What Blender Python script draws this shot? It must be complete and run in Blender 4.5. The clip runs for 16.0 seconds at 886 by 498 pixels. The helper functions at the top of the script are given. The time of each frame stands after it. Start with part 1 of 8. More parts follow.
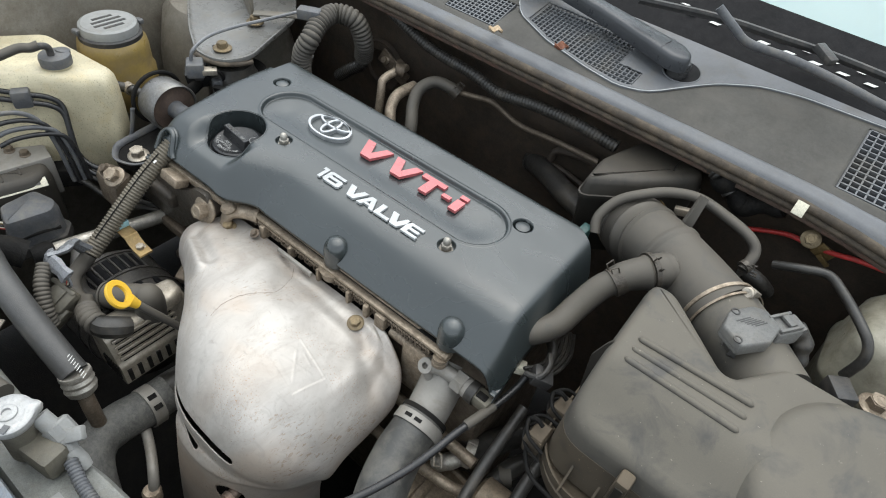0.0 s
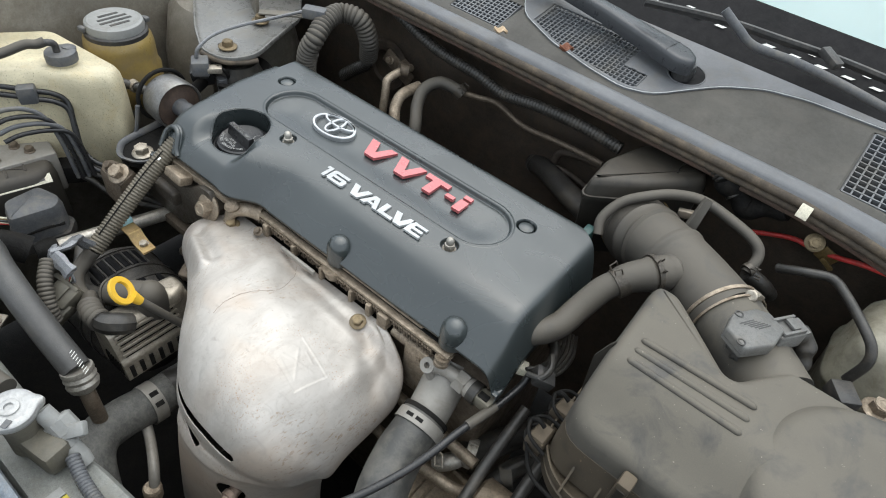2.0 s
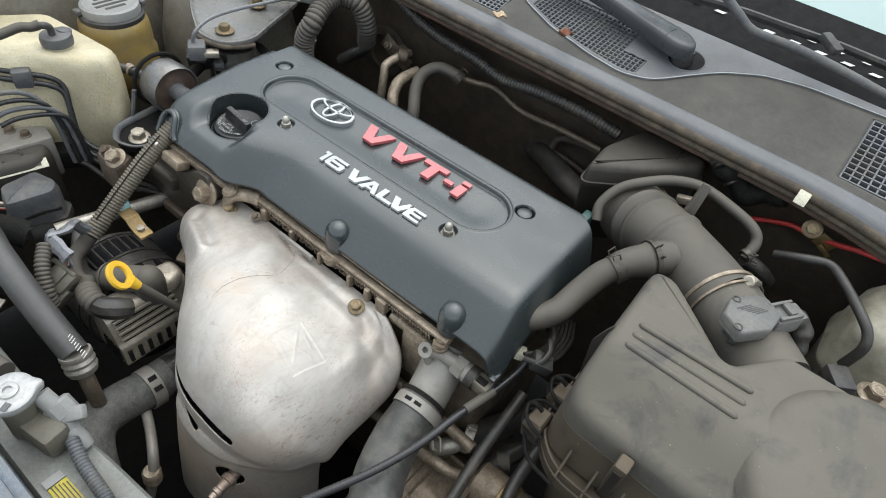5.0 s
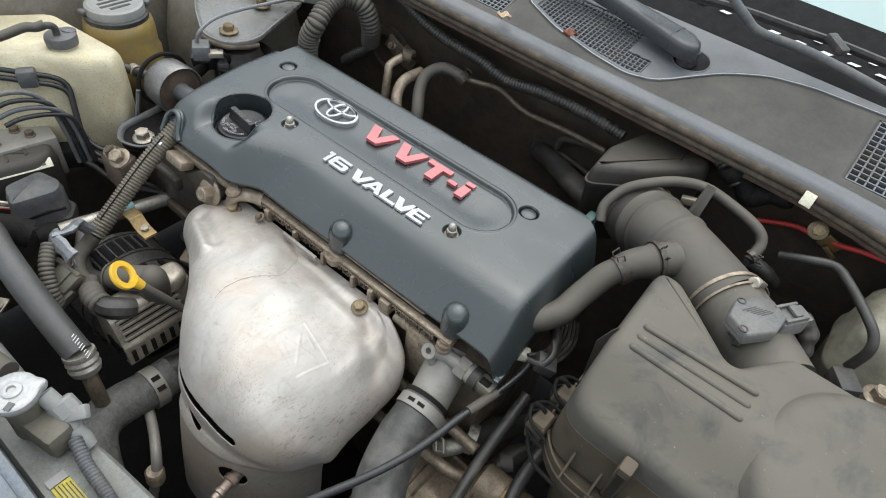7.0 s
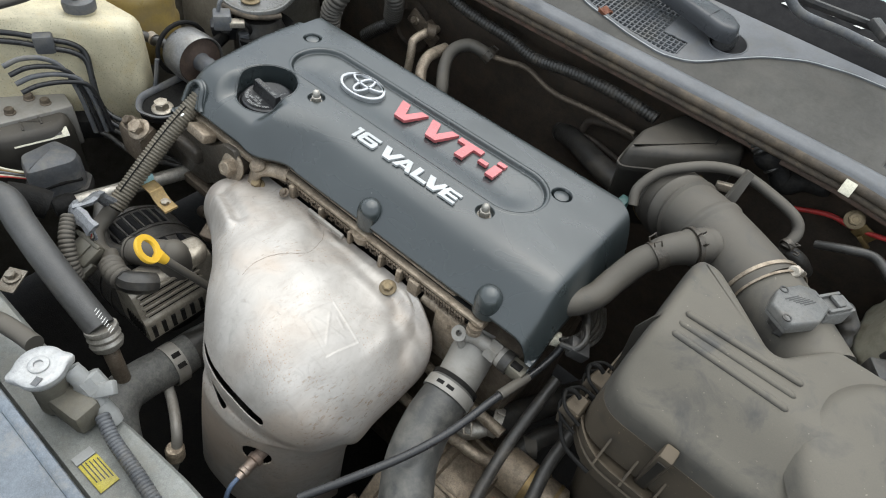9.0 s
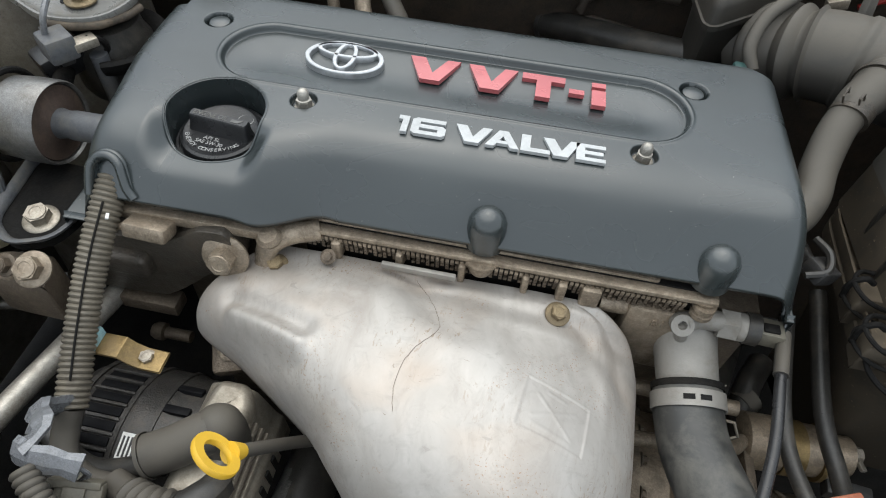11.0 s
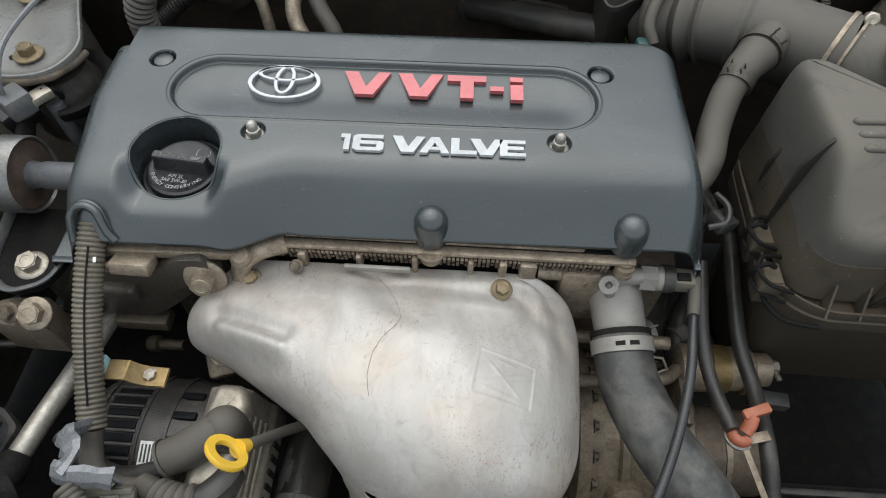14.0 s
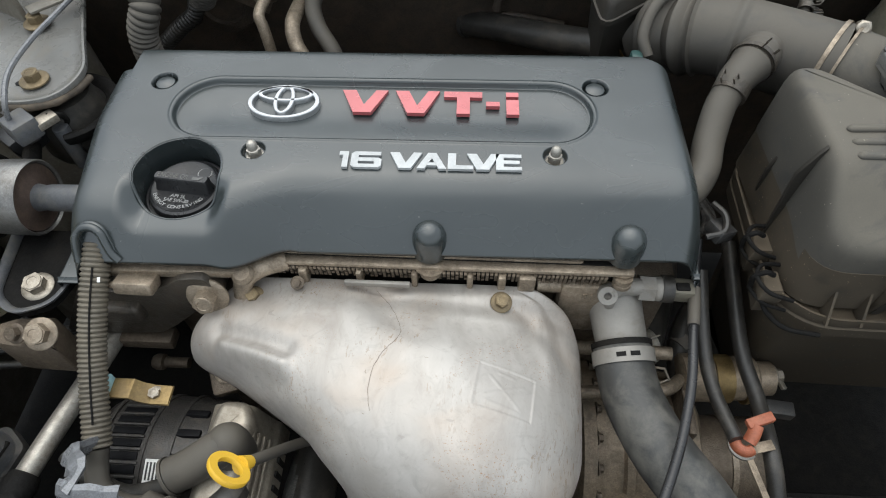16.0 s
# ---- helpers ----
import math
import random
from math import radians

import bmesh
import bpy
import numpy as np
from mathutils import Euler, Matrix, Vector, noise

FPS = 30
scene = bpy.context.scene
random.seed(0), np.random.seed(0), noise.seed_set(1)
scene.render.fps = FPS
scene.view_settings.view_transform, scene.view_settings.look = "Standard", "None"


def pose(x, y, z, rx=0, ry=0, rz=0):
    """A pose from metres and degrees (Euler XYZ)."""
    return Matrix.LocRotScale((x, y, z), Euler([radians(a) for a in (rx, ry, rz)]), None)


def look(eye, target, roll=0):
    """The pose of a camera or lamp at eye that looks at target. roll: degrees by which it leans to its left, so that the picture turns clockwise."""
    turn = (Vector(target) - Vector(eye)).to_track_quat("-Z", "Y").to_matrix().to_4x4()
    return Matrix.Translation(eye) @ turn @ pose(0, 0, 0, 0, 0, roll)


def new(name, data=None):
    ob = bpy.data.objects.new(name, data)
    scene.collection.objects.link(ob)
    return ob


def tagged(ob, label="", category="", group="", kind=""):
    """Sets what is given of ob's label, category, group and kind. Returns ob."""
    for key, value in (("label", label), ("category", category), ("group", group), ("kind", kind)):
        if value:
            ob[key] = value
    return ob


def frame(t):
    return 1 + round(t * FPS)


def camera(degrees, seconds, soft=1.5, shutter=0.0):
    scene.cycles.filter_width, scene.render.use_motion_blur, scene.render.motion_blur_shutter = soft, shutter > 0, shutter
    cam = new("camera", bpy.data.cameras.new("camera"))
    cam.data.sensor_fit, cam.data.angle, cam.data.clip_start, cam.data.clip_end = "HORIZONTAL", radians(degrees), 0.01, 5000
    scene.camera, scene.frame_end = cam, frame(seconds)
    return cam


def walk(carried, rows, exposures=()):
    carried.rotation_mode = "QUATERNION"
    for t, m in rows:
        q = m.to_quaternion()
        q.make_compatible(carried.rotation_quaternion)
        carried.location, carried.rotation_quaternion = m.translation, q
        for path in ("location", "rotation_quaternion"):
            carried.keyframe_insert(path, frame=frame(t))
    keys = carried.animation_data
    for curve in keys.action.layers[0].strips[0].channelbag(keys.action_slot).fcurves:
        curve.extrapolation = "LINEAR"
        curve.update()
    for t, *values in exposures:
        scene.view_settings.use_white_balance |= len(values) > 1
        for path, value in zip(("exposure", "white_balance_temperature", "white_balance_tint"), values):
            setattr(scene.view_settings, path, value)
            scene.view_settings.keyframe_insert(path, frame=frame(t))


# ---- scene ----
cam = camera(71.4, 16.0, soft=1.05)
PATH = [
    (0, (0.387, -0.405, 0.464), (-0.382, 0.799, -0.935), 9.6),
    (0.5, (0.387, -0.405, 0.465), (-0.386, 0.801, -0.931), 9.5),
    (1, (0.387, -0.403, 0.466), (-0.388, 0.802, -0.931), 9.4),
    (1.5, (0.387, -0.403, 0.463), (-0.384, 0.801, -0.935), 9.6),
    (2, (0.387, -0.407, 0.462), (-0.39, 0.797, -0.934), 10.0),
    (2.5, (0.385, -0.409, 0.462), (-0.392, 0.795, -0.934), 10.2),
    (3, (0.385, -0.406, 0.462), (-0.392, 0.795, -0.936), 10.0),
    (3.5, (0.387, -0.407, 0.461), (-0.365, 0.801, -0.944), 10.5),
    (4, (0.388, -0.409, 0.459), (-0.361, 0.783, -0.961), 10.5),
    (6.5, (0.388, -0.41, 0.459), (-0.369, 0.781, -0.959), 10.5),
    (7, (0.387, -0.409, 0.458), (-0.373, 0.777, -0.962), 10.4),
    (7.5, (0.388, -0.41, 0.457), (-0.368, 0.78, -0.961), 10.5),
    (8, (0.388, -0.413, 0.457), (-0.37, 0.775, -0.962), 10.3),
    (8.5, (0.379, -0.421, 0.456), (-0.355, 0.787, -0.959), 9.7),
    (9, (0.352, -0.427, 0.442), (-0.361, 0.741, -1.016), 12.6),
    (9.2, (0.318, -0.442, 0.43), (-0.383, 0.716, -1.042), 11.2),
    (11.3, (0.023, -0.348, 0.288), (-0.1, 0.866, -1.296), 4.9),
    (11.5, (0.04, -0.34, 0.28), (-0.146, 0.821, -1.338), 3.4),
    (12, (0.005, -0.325, 0.235), (-0.076, 0.853, -1.379), 5.3),
    (12.5, (0.017, -0.322, 0.239), (-0.075, 0.795, -1.418), -0.1),
    (13, (0.031, -0.353, 0.303), (-0.024, 0.698, -1.397), 1.9),
    (13.5, (0.054, -0.371, 0.369), (-0.024, 0.747, -1.287), -1.0),
    (14, (0.051, -0.37, 0.376), (-0.001, 0.759, -1.274), 1.0),
    (14.5, (0.058, -0.374, 0.377), (-0.016, 0.763, -1.266), -0.4),
    (15, (0.059, -0.373, 0.379), (-0.017, 0.779, -1.255), -0.8),
    (15.5, (0.059, -0.371, 0.379), (-0.019, 0.786, -1.251), -1.1),
    (16, (0.059, -0.372, 0.38), (-0.021, 0.793, -1.245), -1.1),
]
walk(cam, [(t, look(eye, target, roll)) for t, eye, target, roll in PATH],
     exposures=((0.0, 0.46, 6300, 6), (9.2, 0.46, 6300, 6), (11.3, 0.18, 6300, 6), (12.6, -0.28, 6300, 6), (13.05, -0.24, 6300, 6), (13.5, 0.12, 6300, 6), (16.0, 0.22, 6300, 6)))

# ---- light ----
world = bpy.data.worlds.new("overcast_sky")
scene.world = world
world.use_nodes = True
wn = world.node_tree
sky = wn.nodes.new("ShaderNodeTexSky")
sky.sky_type = "NISHITA"
sky.sun_disc = False
sky.sun_elevation, sky.sun_rotation = radians(70), radians(-20)
sky.air_density, sky.dust_density, sky.ozone_density = 1.0, 3.0, 1.0
wn.nodes["Background"].inputs["Strength"].default_value = 0.15
haze = wn.nodes.new("ShaderNodeHueSaturation")
haze.inputs["Saturation"].default_value = 0.65
wn.links.new(sky.outputs[0], haze.inputs["Color"])
veil = wn.nodes.new("ShaderNodeMix")
veil.data_type = "RGBA"
veil.inputs[0].default_value = 0.5
veil.inputs[7].default_value = (8.6, 8.8, 9.0, 1)
wn.links.new(haze.outputs[0], veil.inputs[6])
wn.links.new(veil.outputs[2], wn.nodes["Background"].inputs[0])
sun = bpy.data.lights.new("sun", "SUN")
sun.energy, sun.angle, sun.color = 1.5, radians(85), (1.0, 0.975, 0.93)
sun_ob = new("sun", sun)
sun_ob.matrix_world = look((-0.30, 0.55, 2.5), (0, 0, 0))


# ---- materials ----
def mat(name, colour, rough=0.5, metal=0.0, dust=0.0, dust_colour=(0.2, 0.17, 0.13), var=0.25, grain=900, bump=0.15,
        blotch=18, coat=0.0, specks=0.0, grit=0.24):
    """A worn surface: fine grain, broad blotches, films of dust, optional dirt specks."""
    m = bpy.data.materials.new(name)
    m.use_nodes = True
    nt = m.node_tree
    N, L = nt.nodes, nt.links
    b = N["Principled BSDF"]
    tc = N.new("ShaderNodeTexCoord")

    def noise_of(scale, detail=4.0, rough_=0.6, warp=0.0):
        n = N.new("ShaderNodeTexNoise")
        n.inputs["Scale"].default_value, n.inputs["Detail"].default_value = scale, detail
        n.inputs["Roughness"].default_value, n.inputs["Distortion"].default_value = rough_, warp
        L.new(tc.outputs["Object"], n.inputs["Vector"])
        return n.outputs["Fac"]

    def ramp(src, lo, hi, a=0.0, c=1.0):
        r = N.new("ShaderNodeMapRange")
        for i, v in enumerate((lo, hi, a, c)):
            r.inputs[1 + i].default_value = v
        L.new(src, r.inputs[0])
        return r.outputs[0]

    def mixed(fac, one, two):
        x = N.new("ShaderNodeMix")
        x.data_type = "RGBA"
        L.new(fac, x.inputs[0])
        for sock, val in ((x.inputs[6], one), (x.inputs[7], two)):
            if isinstance(val, tuple):
                sock.default_value = (*val, 1)
            else:
                L.new(val, sock)
        return x.outputs[2]

    big, fine, mid = noise_of(blotch, 5.0), noise_of(grain, 2.0), noise_of(blotch * 5, 6.0, 0.65, 0.4)
    dark = tuple(c * (1 - var) for c in colour)
    light = tuple(min(1, c * (1 + var)) for c in colour)
    col = mixed(ramp(big, 0.36, 0.64), dark, light)
    col = mixed(ramp(mid, 0.35, 0.70, 0, 0.55 * min(1, var * 2.5)), col, tuple(c * (1 - 1.3 * min(0.6, var)) for c in colour))
    col = mixed(ramp(fine, 0.52, 0.66, 0, 0.45 * min(1, var * 3) * min(1, grit * 2.5)), col, tuple(min(1, c * 1.6 + 0.012) for c in colour))
    col = mixed(ramp(fine, 0.48, 0.34, 0, 0.55 * min(1, var * 3) * min(1, grit * 2.5)), col, tuple(c * 0.45 for c in colour))
    if grit > 0:
        g = noise_of(260, 6.0, 0.7)
        col = mixed(ramp(g, 0.50, 0.62, 0, grit), col, tuple(c * 0.35 for c in colour))
        col = mixed(ramp(g, 0.46, 0.36, 0, grit * 0.7), col, tuple(min(1, c * 1.7 + 0.012) for c in colour))
    rough_sock = ramp(mid, 0.3, 0.7, max(0.04, rough - 0.09), min(1, rough + 0.10))
    if dust > 0:
        d = ramp(noise_of(blotch * 2.3, 8.0, 0.72, 0.3), 0.60 - 0.35 * dust, 0.74 - 0.20 * dust, 0, min(1.0, 0.40 + dust * 0.7))
        col = mixed(d, col, dust_colour)
        rr = N.new("ShaderNodeMix")
        L.new(d, rr.inputs[0])
        L.new(rough_sock, rr.inputs[2])
        rr.inputs[3].default_value = 0.72
        rough_sock = rr.outputs[0]
        if metal > 0:
            L.new(ramp(d, 0, 1, metal, metal * 0.3), b.inputs["Metallic"])
    else:
        b.inputs["Metallic"].default_value = metal
    L.new(rough_sock, b.inputs["Roughness"])
    if specks > 0:
        col = mixed(ramp(noise_of(700, 3.0, 0.5), 0.68 - specks * 0.06, 0.72 - specks * 0.04, 0, 0.7), col, tuple(c * 0.18 for c in colour))
    L.new(col, b.inputs["Base Color"])
    b.inputs["Coat Weight"].default_value = coat
    bp = N.new("ShaderNodeBump")
    bp.inputs["Strength"].default_value, bp.inputs["Distance"].default_value = min(1.0, bump * 1.6), 0.0009
    L.new(fine, bp.inputs["Height"])
    L.new(bp.outputs[0], b.inputs["Normal"])
    return m




def nodes_of(name):
    """A fresh material and short ways to add noise, ranges, mixes and relief to it."""
    m = bpy.data.materials.new(name)
    m.use_nodes = True
    nt = m.node_tree
    N, L = nt.nodes, nt.links
    tc = N.new("ShaderNodeTexCoord")

    def noise_of(scale, detail=4.0, rough=0.6, warp=0.0, stretch=None):
        n = N.new("ShaderNodeTexNoise")
        for k, v in (("Scale", scale), ("Detail", detail), ("Roughness", rough), ("Distortion", warp)):
            n.inputs[k].default_value = v
        src = tc.outputs["Object"]
        if stretch:
            mp = N.new("ShaderNodeMapping")
            mp.inputs["Rotation"].default_value = stretch[1]
            mp.inputs["Scale"].default_value = stretch[0]
            L.new(src, mp.inputs["Vector"])
            src = mp.outputs[0]
        L.new(src, n.inputs["Vector"])
        return n.outputs["Fac"]

    def ramp(src, lo, hi, a=0.0, c=1.0):
        r = N.new("ShaderNodeMapRange")
        for i, v in enumerate((lo, hi, a, c)):
            r.inputs[1 + i].default_value = v
        L.new(src, r.inputs[0])
        return r.outputs[0]

    def mixed(fac, one, two):
        x = N.new("ShaderNodeMix")
        x.data_type = "RGBA"
        L.new(fac, x.inputs[0])
        for sock, val in ((x.inputs[6], one), (x.inputs[7], two)):
            if isinstance(val, tuple):
                sock.default_value = (*val, 1)
            else:
                L.new(val, sock)
        return x.outputs[2]

    def times(a, b):
        x = N.new("ShaderNodeMath")
        x.operation = "MULTIPLY"
        L.new(a, x.inputs[0])
        L.new(b, x.inputs[1])
        return x.outputs[0]

    def relief(height, strength, metres, before=None):
        b = N.new("ShaderNodeBump")
        b.inputs["Strength"].default_value, b.inputs["Distance"].default_value = strength, metres
        L.new(height, b.inputs["Height"])
        if before is not None:
            L.new(before, b.inputs["Normal"])
        return b.outputs[0]

    return m, N["Principled BSDF"], N, L, noise_of, ramp, mixed, times, relief


def cover_plastic():
    """Smooth satin moulded plastic, its tone mottled to stand in for blotchy reflections, with sparse pale specks."""
    m, b, N, L, noise_of, ramp, mixed, times, relief = nodes_of("satin_grey_plastic")
    # Broad lighter and darker base tone paints in uneven reflections.
    reflection_mottle = noise_of(6, 2.0, 0.45, 0.3, ((1.0, 2.0, 1.0), (0, 0, 0.5)))
    fine = noise_of(2200, 2.0)
    col = mixed(ramp(reflection_mottle, 0.35, 0.68), (0.0225, 0.0285, 0.0295), (0.034, 0.0415, 0.042))
    col = mixed(ramp(noise_of(420, 2.0, 0.4), 0.765, 0.775, 0, 0.5), col, (0.22, 0.215, 0.20))
    col = mixed(ramp(noise_of(75, 5.0, 0.65), 0.70, 0.80, 0, 0.4), col, (0.024, 0.026, 0.027))
    L.new(col, b.inputs["Base Color"])
    L.new(ramp(noise_of(11, 3.0, 0.5, 0.8, ((1.0, 1.6, 1.0), (0, 0, 0.4))), 0.30, 0.70, 0.20, 0.40), b.inputs["Roughness"])
    b.inputs["Specular IOR Level"].default_value = 0.95
    L.new(relief(fine, 0.05, 0.0004), b.inputs["Normal"])
    return m


def shield_steel():
    """Thin pressed aluminised steel: satin, smeared, speckled with rust and browned by heat."""
    m, b, N, L, noise_of, ramp, mixed, times, relief = nodes_of("aluminised_steel")
    smear = noise_of(26, 6.0, 0.65, 1.2, ((1.0, 0.45, 1.0), (0, 0, 0.9)))
    broad = noise_of(7.5, 3.0, 0.55, 0.5)
    col = mixed(ramp(smear, 0.34, 0.70), (0.51, 0.482, 0.447), (0.395, 0.362, 0.328))
    col = mixed(ramp(broad, 0.44, 0.66, 0, 0.75), col, (0.47, 0.375, 0.295))
    zone = ramp(noise_of(9.0, 3.0, 0.6, 0.4), 0.44, 0.60)
    col = mixed(times(ramp(noise_of(330, 5.0, 0.65, 0.6, ((1.0, 0.35, 1.0), (0, 0, 0.35))), 0.56, 0.64, 0, 0.75), zone), col, (0.27, 0.19, 0.12))
    col = mixed(ramp(noise_of(210, 3.0, 0.5, 1.0), 0.715, 0.745, 0, 0.7), col, (0.22, 0.18, 0.14))
    col = mixed(ramp(noise_of(95, 2.0, 0.5, 2.0, ((0.25, 1.0, 1.0), (0, 0, 0.6))), 0.725, 0.74, 0, 0.55), col, (0.34, 0.315, 0.29))
    freckled = ramp(noise_of(13, 3.0, 0.6, 0.6), 0.50, 0.62)
    col = mixed(times(ramp(noise_of(620, 3.0, 0.6), 0.60, 0.68, 0, 0.8), freckled), col, (0.33, 0.185, 0.095))
    col = mixed(ramp(noise_of(60, 4.0, 0.65, 1.5), 0.52, 0.72, 0, 0.45), col, (0.33, 0.30, 0.27))
    L.new(col, b.inputs["Base Color"])
    b.inputs["Metallic"].default_value = 0.46
    L.new(ramp(noise_of(40, 5.0, 0.65, 0.6), 0.3, 0.7, 0.48, 0.62), b.inputs["Roughness"])
    n = relief(noise_of(24, 3.0, 0.5), 0.30, 0.004)
    L.new(relief(noise_of(420, 3.0, 0.6), 0.06, 0.0006, n), b.inputs["Normal"])
    return m


def dusted_shaded(name, bare, dust, rough=0.5, least=0.10, most=0.95, patch=20.0, rub=0.55, speck=0.0):
    """Dusty dark moulded plastic or rubber, rubbed in patches; sides are darkened by normal, shade put into the colour.
    """
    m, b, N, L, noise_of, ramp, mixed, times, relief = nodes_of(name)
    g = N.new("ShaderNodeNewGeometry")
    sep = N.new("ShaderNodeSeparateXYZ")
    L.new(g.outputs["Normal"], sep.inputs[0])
    # Upward faces lighter, sides darker: shade painted in along with the dust.
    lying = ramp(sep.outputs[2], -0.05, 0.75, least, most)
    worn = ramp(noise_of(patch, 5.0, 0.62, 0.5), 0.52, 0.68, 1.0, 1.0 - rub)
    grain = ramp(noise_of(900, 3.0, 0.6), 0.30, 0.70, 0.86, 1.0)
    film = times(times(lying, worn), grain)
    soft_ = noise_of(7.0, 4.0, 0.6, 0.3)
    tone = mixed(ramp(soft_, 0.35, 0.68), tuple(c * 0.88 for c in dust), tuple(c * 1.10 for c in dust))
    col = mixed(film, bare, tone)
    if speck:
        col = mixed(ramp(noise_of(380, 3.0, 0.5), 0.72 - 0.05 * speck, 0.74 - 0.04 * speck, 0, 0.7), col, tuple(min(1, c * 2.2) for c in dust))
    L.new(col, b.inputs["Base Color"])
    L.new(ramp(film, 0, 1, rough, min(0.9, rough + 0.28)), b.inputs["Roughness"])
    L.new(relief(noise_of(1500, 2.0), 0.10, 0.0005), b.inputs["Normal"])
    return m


COVER = cover_plastic()
SHIELD = shield_steel()
CAST = mat("cast_aluminium", (0.33, 0.272, 0.205), 0.36, 0.5, dust=0.45, dust_colour=(0.115, 0.082, 0.052), grain=700, bump=0.35, blotch=34)
CAST_DARK = mat("grimy_casting", (0.16, 0.126, 0.092), 0.44, 0.4, dust=0.5, dust_colour=(0.075, 0.058, 0.042), grain=600, bump=0.45, blotch=28)
# Grimy metal, and a near black that stands for shade in gaps and bay depths.
GRIME_SHADE = mat("sooty_shade_black", (0.010, 0.0095, 0.009), 0.7, dust=0.3, dust_colour=(0.022, 0.019, 0.015), grain=400, bump=0.4)
RUBBER = mat("black_rubber", (0.030, 0.028, 0.025), 0.36, dust=0.28, dust_colour=(0.090, 0.077, 0.060), grain=1200)
RUBBER_DUSTY = dusted_shaded("dusty_rubber", (0.040, 0.038, 0.035), (0.105, 0.092, 0.073), 0.40, 0.22, 0.9, 26.0, 0.45)
# Filter box walls come out darker than its top; their shade is in the colour.
AIRBOX = dusted_shaded("dusty_shaded_grey_plastic", (0.030, 0.031, 0.033), (0.126, 0.112, 0.088), 0.42, 0.40, 0.96, 22.0, 0.62, 0.04)
RESONATOR = dusted_shaded("grimy_black_plastic", (0.018, 0.017, 0.015), (0.070, 0.060, 0.047), 0.4, 0.15, 0.85, 34.0, 0.6, 0.3)
AIRBOX_LOW = dusted_shaded("brown_dusty_plastic", (0.022, 0.020, 0.017), (0.112, 0.086, 0.056), 0.5, 0.45, 0.9, 34.0, 0.6, 0.6)
BLACK_PLASTIC = mat("black_plastic", (0.038, 0.037, 0.036), 0.45, dust=0.35, dust_colour=(0.12, 0.105, 0.088), grain=1600)
GLOSS_BLACK = mat("smooth_black_plastic", (0.018, 0.018, 0.019), 0.3, grain=1600, bump=0.06)
WIPER = mat("wiper_plastic", (0.045, 0.048, 0.053), 0.32, var=0.12, grain=2000, grit=0.1)
LOOM = mat("tan_dusty_conduit", (0.125, 0.11, 0.085), 0.5, dust=0.35, dust_colour=(0.17, 0.145, 0.105), var=0.2, grain=1400, grit=0.2)
SLATE = mat("slate_grey_plastic", (0.085, 0.088, 0.094), 0.45, dust=0.35, dust_colour=(0.16, 0.148, 0.125), grain=1800)
COWL = mat("cowl_plastic", (0.115, 0.120, 0.128), 0.42, grit=0.12, dust=0.35, dust_colour=(0.135, 0.125, 0.108), var=0.15, grain=1800, blotch=8)
COWL_DUST = mat("dusty_cowl_tray", (0.065, 0.061, 0.053), 0.7, grit=0.15, dust=0.4, dust_colour=(0.09, 0.082, 0.07), var=0.15, grain=1500, blotch=8)
BODY = mat("beige_grey_paint", (0.18, 0.165, 0.135), 0.42, dust=0.5, dust_colour=(0.125, 0.105, 0.08), var=0.2, blotch=14, specks=0.2)
FIREWALL = mat("sooty_brown_insulation", (0.052, 0.040, 0.030), 0.65, dust=0.45, dust_colour=(0.088, 0.064, 0.043), grain=500, bump=0.5, blotch=14)
AC_HOSE = mat("grey_sheathed_hose", (0.065, 0.064, 0.062), 0.38, dust=0.15, dust_colour=(0.11, 0.10, 0.085), var=0.12, grit=0.15)
HOSE = mat("black_hose_rubber", (0.043, 0.043, 0.041), 0.40, dust=0.5, dust_colour=(0.135, 0.128, 0.112), var=0.12, grain=1600, bump=0.04, grit=0.05)
PALE_CAST = mat("pale_casting", (0.26, 0.245, 0.22), 0.5, 0.25, dust=0.2, dust_colour=(0.17, 0.14, 0.105), var=0.12, grain=900, bump=0.12, grit=0.06)
STEEL = mat("zinc_steel", (0.40, 0.36, 0.30), 0.42, 0.75, dust=0.4, dust_colour=(0.17, 0.13, 0.09))
ALU = mat("bright_aluminium", (0.44, 0.415, 0.37), 0.42, 0.7, dust=0.3, dust_colour=(0.24, 0.20, 0.15))
# Specular cut so that painted-in shade stays black.
GRIME_SHADE.node_tree.nodes["Principled BSDF"].inputs["Specular IOR Level"].default_value = 0.15
OILY = mat("oily_dark_casting", (0.060, 0.056, 0.052), 0.34, 0.3, dust=0.3, dust_colour=(0.10, 0.085, 0.065), grain=700, bump=0.35, blotch=40)
BRACKET = mat("dirty_bracket_steel", (0.072, 0.062, 0.050), 0.36, 0.25, dust=0.3, dust_colour=(0.085, 0.065, 0.045), grain=500, bump=0.4, blotch=24)
GOLD = mat("yellow_zinc", (0.25, 0.175, 0.075), 0.36, 0.7, dust=0.42, dust_colour=(0.20, 0.14, 0.07))
DRUM = mat("dull_drum_steel", (0.24, 0.235, 0.225), 0.35, 0.8, dust=0.35, dust_colour=(0.12, 0.10, 0.08))
BRONZE = mat("tarnished_bolt", (0.22, 0.17, 0.10), 0.5, 0.6, dust=0.4, dust_colour=(0.13, 0.10, 0.065))
CHROME = mat("satin_chrome", (0.52, 0.53, 0.54), 0.36, 0.8, var=0.1, bump=0.03, grit=0.15)
SILVER = mat("silver_paint", (0.46, 0.47, 0.47), 0.45, 0.25, var=0.1, bump=0.05, grit=0.15)
